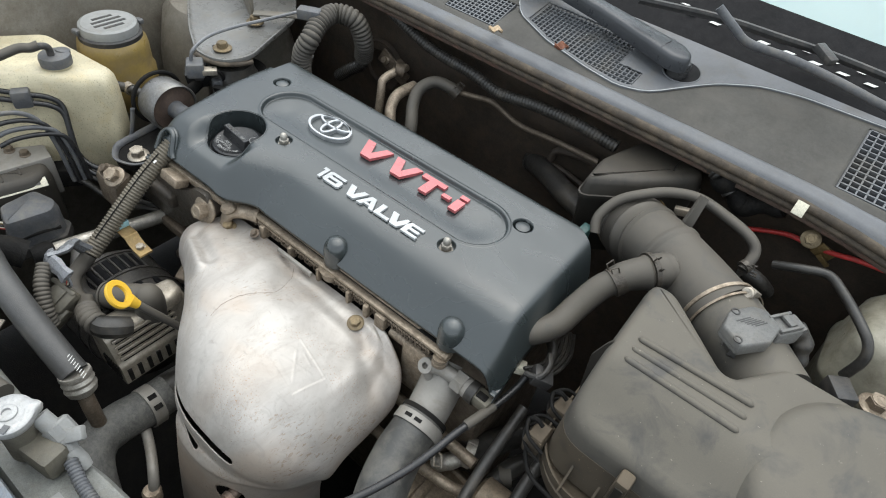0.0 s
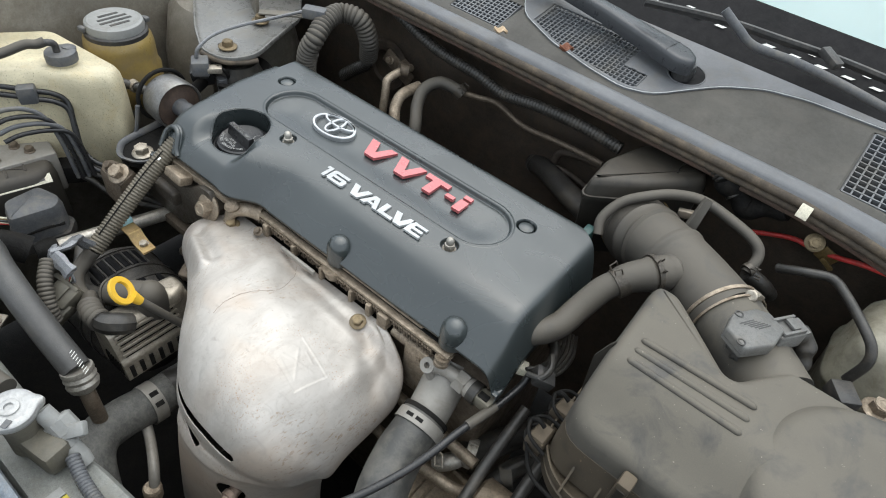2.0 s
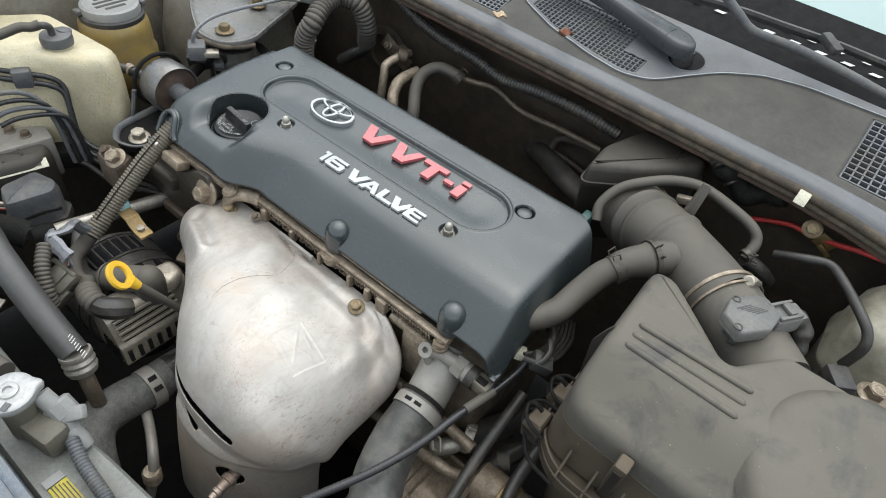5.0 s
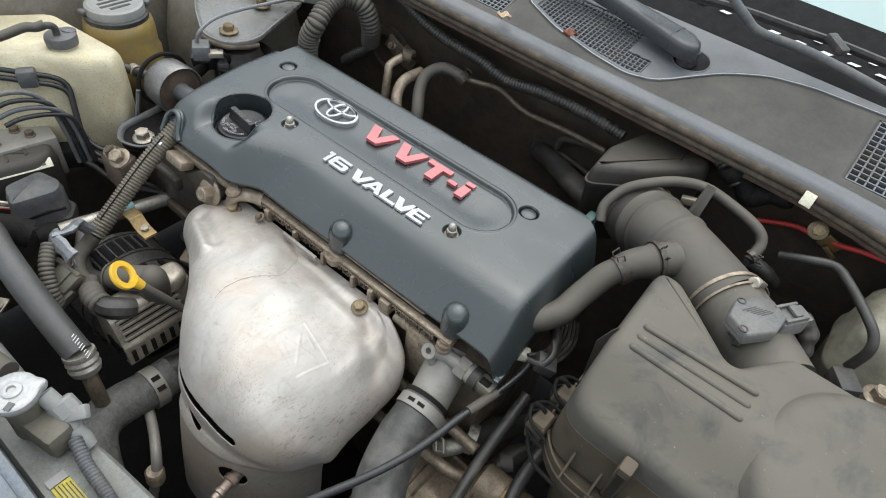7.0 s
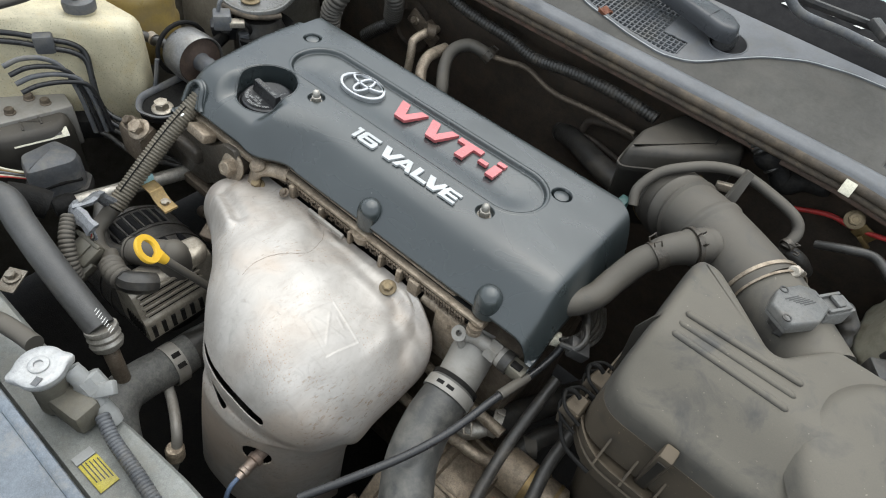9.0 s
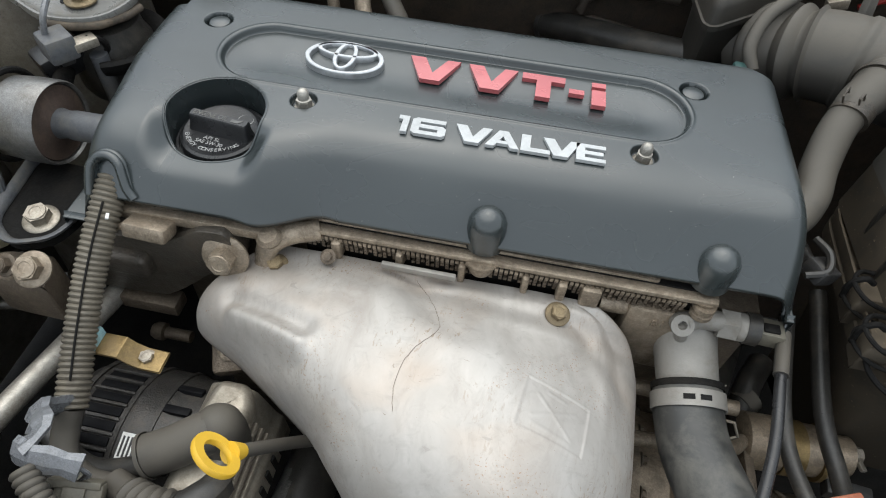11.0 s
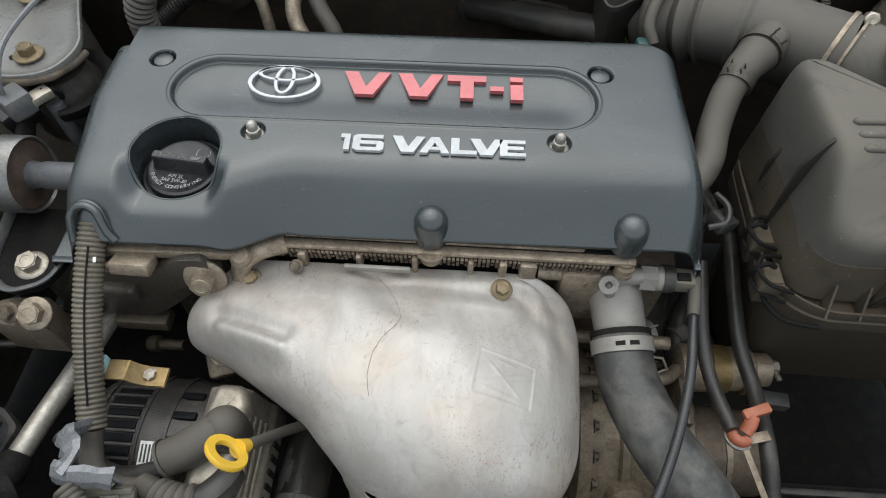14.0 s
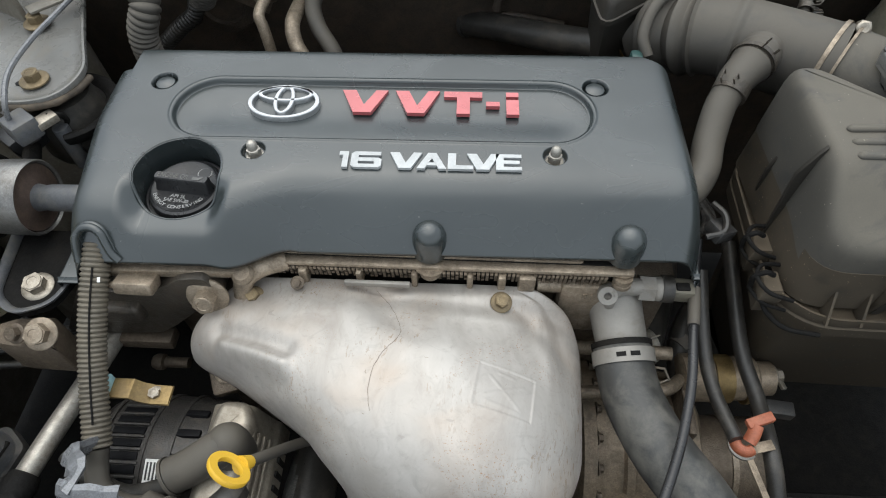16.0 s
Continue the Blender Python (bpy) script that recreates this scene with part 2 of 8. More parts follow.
RED = mat("red_badge", (0.50, 0.125, 0.13), 0.22, 0.25, var=0.12, bump=0.02, grit=0.05, coat=0.5)
YELLOW = mat("yellow_plastic", (0.66, 0.40, 0.03), 0.4, var=0.08, bump=0.06, grit=0.04)
ORANGE = mat("orange_plastic", (0.36, 0.11, 0.055), 0.5, var=0.2, dust=0.25, dust_colour=(0.3, 0.15, 0.09))
JUG = mat("yellowed_polythene", (0.56, 0.50, 0.345), 0.42, dust=0.22, dust_colour=(0.50, 0.40, 0.22), var=0.20, blotch=16, grain=1200, bump=0.05, specks=1.2, grit=0.08)
AMBER = mat("amber_polythene", (0.30, 0.215, 0.07), 0.32, dust=0.4, dust_colour=(0.20, 0.15, 0.08), var=0.25, blotch=14, bump=0.05, grit=0.06)
PALE = mat("stained_brake_reservoir", (0.235, 0.22, 0.17), 0.35, dust=0.4, dust_colour=(0.12, 0.10, 0.07), var=0.2, grit=0.08)
CREAM = mat("cream_label", (0.70, 0.66, 0.52), 0.5, dust=0.2, dust_colour=(0.4, 0.35, 0.25))
PRINT = mat("faded_print", (0.33, 0.33, 0.32), 0.5, var=0.1, bump=0.02, grit=0.1)
WHITE = mat("white_print", (0.75, 0.75, 0.72), 0.5, var=0.05, bump=0.02)
LABEL_YELLOW = mat("yellow_label", (0.44, 0.37, 0.05), 0.5, dust=0.3, dust_colour=(0.28, 0.25, 0.13))
TEAL = mat("blue_green_clip", (0.25, 0.42, 0.45), 0.5, dust=0.2, dust_colour=(0.3, 0.3, 0.25))
CAP_ALU = mat("radiator_cap_plate", (0.40, 0.40, 0.395), 0.42, 0.4, var=0.08, dust=0.15, dust_colour=(0.42, 0.39, 0.33))
SENSOR = mat("sensor_grey_plastic", (0.125, 0.123, 0.116), 0.45, dust=0.3, dust_colour=(0.16, 0.145, 0.12), grain=1600)
FOIL = mat("grey_tape", (0.17, 0.175, 0.185), 0.28, 0.15, dust=0.2, dust_colour=(0.15, 0.135, 0.11))
RED_WIRE = mat("red_cable", (0.55, 0.045, 0.04), 0.4, dust=0.15, dust_colour=(0.25, 0.1, 0.08))
LEAF = mat("dry_leaf", (0.50, 0.38, 0.25), 0.7, var=0.35)
LEAF_RED = mat("brown_leaf", (0.22, 0.08, 0.04), 0.7, var=0.4)
TOWER = mat("pressed_tower_steel", (0.17, 0.166, 0.155), 0.28, 0.1, var=0.12, dust=0.22, dust_colour=(0.16, 0.135, 0.10), grain=1500, bump=0.06, blotch=12, grit=0.08)
CASE = mat("alternator_case", (0.34, 0.305, 0.25), 0.38, 0.6, var=0.18, dust=0.3, dust_colour=(0.13, 0.10, 0.07), grain=900, bump=0.15, grit=0.2)
CAP_GREY = mat("pale_cap_plastic", (0.26, 0.262, 0.252), 0.42, var=0.12, dust=0.15, dust_colour=(0.2, 0.18, 0.15), grit=0.08, bump=0.05)
OLIVE = mat("olive_dusty_plastic", (0.125, 0.115, 0.090), 0.55, dust=0.3, dust_colour=(0.16, 0.14, 0.10), grit=0.12)
GEARBOX = mat("dull_gearbox_casting", (0.29, 0.23, 0.165), 0.38, 0.35, dust=0.4, dust_colour=(0.10, 0.078, 0.055), grain=700, bump=0.3, blotch=30)
ASPHALT = mat("asphalt", (0.055, 0.054, 0.052), 0.9, grain=300, bump=0.6, blotch=1.5)
PAINT_PANEL = mat("silver_blue_paint", (0.12, 0.14, 0.165), 0.35, 0.2, dust=0.3, dust_colour=(0.22, 0.21, 0.19), coat=0.3)
SEAL = mat("weather_strip", (0.066, 0.052, 0.038), 0.75, dust=0.4, dust_colour=(0.15, 0.115, 0.075))
# Pale cyan base with partial transmission: reflected sky painted into the pane.
GLASS = bpy.data.materials.new("sky_glare_glass")
GLASS.use_nodes = True
_g = GLASS.node_tree.nodes["Principled BSDF"]
_g.inputs["Base Color"].default_value = (0.55, 0.72, 0.72, 1)
_g.inputs["Roughness"].default_value, _g.inputs["IOR"].default_value = 0.03, 1.5
_g.inputs["Transmission Weight"].default_value = 0.6
# Glass-border black, also painted into slots and holes as their shade.
HUBBLACK = mat("frit_and_shade_black", (0.006, 0.006, 0.007), 0.6, bump=0.02)
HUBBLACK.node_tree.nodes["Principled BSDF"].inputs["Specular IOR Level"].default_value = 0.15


# ---- modelling tools ----
def thing(name, loc, label, category, group="", kind=""):
    ob = new(name)
    ob.empty_display_size = 0.02
    ob.location = loc
    return tagged(ob, label, category, group, kind)


def part(name, bm, material, parent=None, label="", flat=False, bevel=0.0, segs=2):
    """Links a bmesh in world metres as one mesh under its thing."""
    bm.normal_update()
    if bevel > 0:
        bmesh.ops.bevel(bm, geom=[e for e in bm.edges if len(e.link_faces) == 2 and e.calc_face_angle(0) > 0.5], offset=bevel, segments=segs,
                        affect="EDGES", profile=0.5, clamp_overlap=True)
    bmesh.ops.recalc_face_normals(bm, faces=bm.faces)
    me = bpy.data.meshes.new(name)
    for f in bm.faces:
        f.smooth = not flat
    if not flat:
        for e in bm.edges:
            e.smooth = not (len(e.link_faces) == 2 and e.calc_face_angle(0) > 0.7)
    bm.to_mesh(me)
    bm.free()
    me.materials.append(material)
    ob = new(name, me)
    if parent is not None:
        ob.parent = parent
        if parent.type == "EMPTY":
            ob.matrix_parent_inverse = Matrix.Translation(parent.location).inverted()
    if label:
        ob["label"] = label
    return ob


def rescale(th, pivot, k, shift=(0, 0, 0)):
    """Makes a whole thing larger or smaller about a point, and moves it."""
    m = Matrix.Translation(Vector(pivot) + Vector(shift)) @ Matrix.Scale(k, 4) @ Matrix.Translation(-Vector(pivot))
    for ob in th.children_recursive:
        if ob.type == "MESH":
            ob.data.transform(m)


def spline(pts, n=8):
    """A smooth line through a few points."""
    p = [Vector(q) for q in pts]
    if len(p) < 3:
        return [p[0].lerp(p[1], i / n) for i in range(n + 1)]
    p = [2 * p[0] - p[1]] + p + [2 * p[-1] - p[-2]]
    out = []
    for i in range(1, len(p) - 2):
        a, b, c, d = p[i - 1:i + 3]
        for k in range(n):
            t = k / n
            out.append(0.5 * ((2 * b) + (c - a) * t + (2 * a - 5 * b + 4 * c - d) * t * t + (3 * b - a - 3 * c + d) * t ** 3))
    out.append(p[-2])
    return out


def sweep(line, radius, seg=14, cap=True, bm=None, flat=1.0, hollow=False):
    """A round bar along a line; radius is a number or a function of the metres gone and the whole length."""
    bm = bm or bmesh.new()
    line = [Vector(q) for q in line]
    gone, total = [0.0], 0.0
    for a, b in zip(line, line[1:]):
        total += (b - a).length
        gone.append(total)
    tan = [(line[min(i + 1, len(line) - 1)] - line[max(i - 1, 0)]).normalized() for i in range(len(line))]
    up = tan[0].orthogonal().normalized()
    rings = []
    for q, t, s in zip(line, tan, gone):
        up = (up - t * up.dot(t)).normalized()
        side = t.cross(up)
        r = radius(s, total) if callable(radius) else radius
        rings.append([bm.verts.new(q + up * (r * math.cos(a)) + side * (r * flat * math.sin(a))) for a in (2 * math.pi * k / seg for k in range(seg))])
    for ra, rb in zip(rings, rings[1:]):
        for k in range(seg):
            bm.faces.new((ra[k], ra[(k + 1) % seg], rb[(k + 1) % seg], rb[k]))
    if cap:
        bm.faces.new(rings[0][::-1])
        bm.faces.new(rings[-1])
    return bm


def resample(line, step):
    line = [Vector(q) for q in line]
    out, left = [line[0]], step
    for a, b in zip(line, line[1:]):
        d = (b - a).length
        while d > left:
            a = a + (b - a).normalized() * left
            out.append(a)
            d, left = d - left, step
        left -= d
    return out


def pipe(pts, r, seg=14, n=8):
    return sweep(spline(pts, n), r, seg)


def corrugated(pts, r, pitch=0.0042, depth=0.12, seg=16):
    line = resample(spline(pts, 10), pitch / 4)
    return sweep(line, lambda s, _: r * (1 - depth * (0.5 + 0.5 * math.cos(2 * math.pi * s / pitch)) ** 2), seg)


def frame_of(axis, origin=(0, 0, 0), turn=0.0):
    q = Vector(axis).normalized().to_track_quat("Z", "Y")
    return Matrix.Translation(origin) @ q.to_matrix().to_4x4() @ Matrix.Rotation(radians(turn), 4, "Z")


def lathe(profile, origin, axis=(0, 0, 1), seg=32, bm=None, wave=None):
    """A turned form: profile is (radius, height) from bottom to top."""
    bm = bm or bmesh.new()
    m = frame_of(axis, origin)
    rings = []
    for r, hgt in profile:
        rings.append([bm.verts.new(m @ Vector((r * (wave(a) if wave else 1) * math.cos(a), r * (wave(a) if wave else 1) * math.sin(a), hgt)))
                      for a in (2 * math.pi * k / seg for k in range(seg))])
    for ra, rb in zip(rings, rings[1:]):
        for k in range(seg):
            bm.faces.new((ra[k], ra[(k + 1) % seg], rb[(k + 1) % seg], rb[k]))
    if profile[0][0] > 1e-6:
        bm.faces.new(rings[0][::-1])
    if profile[-1][0] > 1e-6:
        bm.faces.new(rings[-1])
    bmesh.ops.remove_doubles(bm, verts=bm.verts, dist=1e-6)
    return bm


def block(centre, size, rot=(0, 0, 0), bm=None, taper=1.0):
    bm = bm or bmesh.new()
    m = pose(*centre, *rot)
    v = [bm.verts.new(m @ Vector((x * size[0] / 2 * (taper if z > 0 else 1), y * size[1] / 2 * (taper if z > 0 else 1), z * size[2] / 2)))
         for z in (-1, 1) for y in (-1, 1) for x in (-1, 1)]
    for f in ((0, 2, 3, 1), (4, 5, 7, 6), (0, 1, 5, 4), (1, 3, 7, 5), (3, 2, 6, 7), (2, 0, 4, 6)):
        bm.faces.new([v[i] for i in f])
    return bm


def block_on(origin, axis, size, turn=0.0, bm=None):
    """A box whose own z runs along axis, standing on origin."""
    bm = bm or bmesh.new()
    m = frame_of(axis, origin, turn)
    v = [bm.verts.new(m @ Vector((x * size[0] / 2, y * size[1] / 2, z * size[2]))) for z in (0, 1) for y in (-1, 1) for x in (-1, 1)]
    for f in ((0, 2, 3, 1), (4, 5, 7, 6), (0, 1, 5, 4), (1, 3, 7, 5), (3, 2, 6, 7), (2, 0, 4, 6)):
        bm.faces.new([v[i] for i in f])
    return bm


def prism(poly, m, height, bm=None):
    """A flat outline in its own xy plane, pulled up along z."""
    bm = bm or bmesh.new()
    lo = [bm.verts.new(m @ Vector((x, y, 0))) for x, y in poly]
    hi = [bm.verts.new(m @ Vector((x, y, height))) for x, y in poly]
    n = len(poly)
    fs = [bm.faces.new(lo[::-1]), bm.faces.new(hi)]
    for k in range(n):
        bm.faces.new((lo[k], lo[(k + 1) % n], hi[(k + 1) % n], hi[k]))
    return bm


def rounded(poly, r, n=5):
    """An outline with its corners rounded; r is a number or one for each corner."""
    out, k = [], len(poly)
    for i in range(k):
        p, a, b = Vector(poly[i]), Vector(poly[i - 1]), Vector(poly[(i + 1) % k])
        ri = r[i] if isinstance(r, (list, tuple)) else r
        da, db = (a - p), (b - p)
        d = min(ri, da.length * 0.48, db.length * 0.48)
        s, e = p + da.normalized() * d, p + db.normalized() * d
        for j in range(n + 1):
            t = j / n
            out.append(tuple(s.lerp(p, t).lerp(p.lerp(e, t), t)))
    return out


def shrink(poly, d):
    """The outline (anticlockwise) moved inwards by d."""
    out, k = [], len(poly)
    for i in range(k):
        a, p, b = Vector(poly[i - 1]), Vector(poly[i]), Vector(poly[(i + 1) % k])
        t = ((p - a).normalized() + (b - p).normalized())
        t = t.normalized() if t.length > 1e-9 else (b - p).normalized()
        out.append(tuple(p + Vector((-t.y, t.x)) * d))
    return out


def pillow(poly, levels, m=None, bm=None, bottom=True):
    """A moulded box: the outline stacked at heights, drawn in by an amount at each level (height, inset)."""
    bm = bm or bmesh.new()
    m = m or Matrix()
    rings = []
    for hgt, inset in levels:
        q = shrink(poly, inset) if inset else poly
        rings.append([bm.verts.new(m @ Vector((x, y, hgt))) for x, y in q])
    n = len(poly)
    for ra, rb in zip(rings, rings[1:]):
        for k in range(n):
            bm.faces.new((ra[k], ra[(k + 1) % n], rb[(k + 1) % n], rb[k]))
    if bottom:
        bm.faces.new(rings[0][::-1])
    top = bm.faces.new(rings[-1])
    return bm


def hexagon(r, turn=0):
    return [(r * math.cos(radians(60 * k + turn)), r * math.sin(radians(60 * k + turn))) for k in range(6)]


def bolt(origin, axis, r, parent, material=None, name="bolt", label="", washer=1.55, height=1.1, turn=10, dome=True):
    """A hexagon-headed flange bolt or nut standing on origin."""
    m = frame_of(axis, origin, turn)
    bm = lathe([(r * washer, 0), (r * washer, r * 0.18), (r * washer * 0.9, r * 0.3), (r * 0.9, r * 0.36)], origin, axis, 24)
    prism(hexagon(r), m @ Matrix.Translation((0, 0, r * 0.3)), r * height * 0.8, bm)
    if dome:
        lathe([(r * 0.84, r * (0.3 + height * 0.8)), (r * 0.8, r * (0.4 + height * 0.8)), (r * 0.5, r * (0.42 + height * 0.8)), (r * 0.45, r * (0.36 + height * 0.8))],
              origin, axis, 18, bm)
    return part(name, bm, material or STEEL, parent, label)


def block_axes(centre, ex, ey, ez, size):
    """A box along three given directions."""
    bm = bmesh.new()
    m = Matrix((Vector(ex).normalized(), Vector(ey).normalized(), Vector(ez).normalized())).transposed()
    v = [bm.verts.new(Vector(centre) + m @ Vector((x * size[0] / 2, y * size[1] / 2, z * size[2] / 2))) for z in (-1, 1) for y in (-1, 1) for x in (-1, 1)]
    for f in ((0, 2, 3, 1), (4, 5, 7, 6), (0, 1, 5, 4), (1, 3, 7, 5), (3, 2, 6, 7), (2, 0, 4, 6)):
        bm.faces.new([v[i] for i in f])
    return bm


def ring_band(centre, axis, r, width, thick, seg=40):
    """A strap round a hose."""
    return lathe([(r, -width / 2), (r + thick, -width / 2), (r + thick, width / 2), (r, width / 2), (r, -width / 2)], centre, axis, seg)


def spring_clamp(name, centre, axis, r, parent, ear=(0, 0, 1), material=None, width=0.012, label=""):
    """A spring-steel hose clamp: a slotted band and two pinched ears."""
    ax = Vector(axis).normalized()
    e = (Vector(ear) - ax * Vector(ear).dot(ax)).normalized()
    s = ax.cross(e)
    bm = ring_band(centre, ax, r, width, 0.0012)
    c = Vector(centre) + e * r
    for side in (-1, 1):
        q = c + s * (0.006 * side)
        line = [q + ax * (side * width * 0.3), q + e * 0.007 + ax * (side * width * 0.3), q + e * 0.009 + ax * (side * width * -0.35), q + e * 0.003 + ax * (side * width * -0.35)]
        sweep(line, 0.0009, 6, True, bm)
    return part(name, bm, material or BRACKET, parent, label)


def words(name, body, m, height, material, parent, thick=0.0003, width=None, bold=0.0):
    """Built-in lettering, its line centred on m's origin, facing m's z."""
    cu = bpy.data.curves.new(name, "FONT")
    cu.body, cu.size, cu.extrude, cu.offset = body, height * 1.38, thick, bold
    cu.align_x, cu.align_y = "CENTER", "CENTER"
    tmp = new(name, cu)
    bpy.context.view_layer.update()
    me = bpy.data.meshes.new_from_object(tmp.evaluated_get(bpy.context.evaluated_depsgraph_get()))
    bpy.data.objects.remove(tmp)
    s = 1.0
    if width and me.vertices:
        xs = [v.co.x for v in me.vertices]
        s = width / max(1e-6, max(xs) - min(xs))
    me.transform(m @ Matrix.Diagonal((s, 1, 1, 1)))
    me.materials.clear()
    me.materials.append(material)
    ob = new(name, me)
    ob.parent = parent
    if parent.type == "EMPTY":
        ob.matrix_parent_inverse = Matrix.Translation(parent.location).inverted()
    return ob


def smooth01(t):
    t = np.clip(t, 0.0, 1.0)
    return t * t * (3 - 2 * t)


def sheet(X, Y, Z, keep=None, bm=None):
    """A mesh over a grid of places."""
    nu, nv = X.shape
    me_v = np.stack([X.ravel(), Y.ravel(), Z.ravel()], 1)
    idx = np.arange(nu * nv).reshape(nu, nv)
    q = np.stack([idx[:-1, :-1], idx[1:, :-1], idx[1:, 1:], idx[:-1, 1:]], -1).reshape(-1, 4)
    if keep is not None:
        k = keep[:-1, :-1] & keep[1:, :-1] & keep[1:, 1:] & keep[:-1, 1:]
        q = q[k.ravel()]
    return me_v, q


def sheet_part(name, vq, material, parent, label="", solid=0.0):
    v, q = vq
    me = bpy.data.meshes.new(name)
    me.from_pydata(v.tolist(), [], q.tolist())
    bm = bmesh.new()
    bm.from_mesh(me)
    bmesh.ops.delete(bm, geom=[x for x in bm.verts if not x.link_faces], context="VERTS")
    for f in bm.faces:
        f.smooth = True
    bm.to_mesh(me)
    bm.free()
    me.materials.append(material)
    ob = new(name, me)
    if solid:
        s = ob.modifiers.new("thickness", "SOLIDIFY")
        s.thickness, s.offset = solid, -1
    if parent is not None:
        ob.parent = parent
        if parent.type == "EMPTY":
            ob.matrix_parent_inverse = Matrix.Translation(parent.location).inverted()
    if label:
        ob["label"] = label
    return ob


def flat2(pts):
    return [(p[0], p[1]) for p in pts]


# ---- setting ----
def build_setting():
    bm = block((0, 0, -0.93), (900, 900, 0.1))
    tagged(part("ground", bm, ASPHALT), "dark asphalt ground under the car", "ground", kind="structure")
    # bulkhead behind the engine, with a rolled top edge
    bm = bmesh.new()
    prof = [(0.36, -0.62), (0.36, -0.30), (0.345, -0.12), (0.335, -0.04), (0.330, 0.02), (0.315, 0.040), (0.295, 0.048), (0.295, 0.043), (0.315, 0.033), (0.350, 0.01), (0.40, -0.12), (0.40, -0.62)]
    a = [bm.verts.new((-0.75, y, z)) for y, z in prof]
    b = [bm.verts.new((0.95, y, z)) for y, z in prof]
    for k in range(len(prof)):
        j = (k + 1) % len(prof)
        bm.faces.new((a[k], a[j], b[j], b[k]))
    bm.faces.new(a)
    bm.faces.new(b[::-1])
    tagged(part("wall_firewall", bm, FIREWALL), "sooty brown insulated bulkhead behind the engine", "bulkhead", kind="structure")
    # inner wings
    bm = block((-0.70, -0.05, -0.30), (0.04, 1.1, 0.64))
    tagged(part("wall_wing_near_jug", bm, BODY, bevel=0.006), "dusty beige-grey painted inner wing panel", "inner wing", kind="structure")
    bm = block((0.80, -0.05, -0.30), (0.04, 1.1, 0.62))
    tagged(part("wall_wing_near_airbox", bm, BODY, bevel=0.006), "dusty beige-grey painted inner wing panel", "inner wing", kind="structure")
    # Front panel and floor are added black sheets; the bay's deep shade is their colour.
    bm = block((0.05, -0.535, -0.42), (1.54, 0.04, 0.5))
    tagged(part("wall_front_panel", bm, GRIME_SHADE, bevel=0.006), "added black panel closing the bay below the radiator support", "front panel", kind="structure")
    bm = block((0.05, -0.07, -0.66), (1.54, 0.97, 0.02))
    tagged(part("floor_bay_shade", bm, GRIME_SHADE), "added black floor that puts the shade beneath the engine into colour", "undertray", kind="structure")


build_setting()


# ---- engine cover ----
TURN = Matrix.Rotation(radians(0.8), 4, "Z")


def soft(t, w):
    return w * np.logaddexp(0, t / w)


def on_cover(x, y, z=0.0):
    return TURN @ Vector((x, y, z))


def cover_height(X, Y):
    bulge = 1 - smooth01((X + 0.165) / 0.085)
    fold = -0.037 - 0.027 * bulge
    Z = -1.38 * soft(fold - Y, 0.0095)
    Z -= 3.2 * soft(X - 0.248, 0.004)
    left = -0.288 + 0.014 * smooth01((0.06 - Y) / 0.12)
    Z -= 3.2 * soft(left - X, 0.0056)
    Z -= 2.0 * soft(Y - 0.1398, 0.0024)
    # sunk oval panel with a sharp rim
    seg = np.clip(X, -0.1755, 0.1290)
    sd = np.hypot(X - seg, Y - 0.0545) - 0.0385
    Z -= 0.0054 * smooth01(-sd / 0.0014) + 0.0030 * smooth01((-sd - 0.003) / 0.034)
    Z += 0.0010 * np.exp(-((sd - 0.0022) / 0.0014) ** 2)
    # oil filler well
    r = np.hypot(X + 0.189, Y + 0.0245)
    inside = smooth01((0.0378 - r) / 0.0014)
    Z = Z * (1 - inside) + np.minimum(Z, -0.040) * inside
    lip = smooth01((0.048 - np.abs(X + 0.187)) / 0.022) * smooth01((-0.026 - Y) / 0.022)
    Z = Z * (1 - lip) + (-0.0195 - soft(-0.0195 - Z, 0.004)) * lip
    for bx in (-0.129, 0.1305):
        r = np.hypot(X - bx, Y - 0.0005)
        Z -= 0.0065 * smooth01((0.0105 - r) / 0.0016)
    for hx in (-0.2335, 0.1735):
        r = np.hypot(X - hx, Y - 0.089)
        Z -= 0.0140 * smooth01((0.0120 - r) / 0.0012)
    return Z


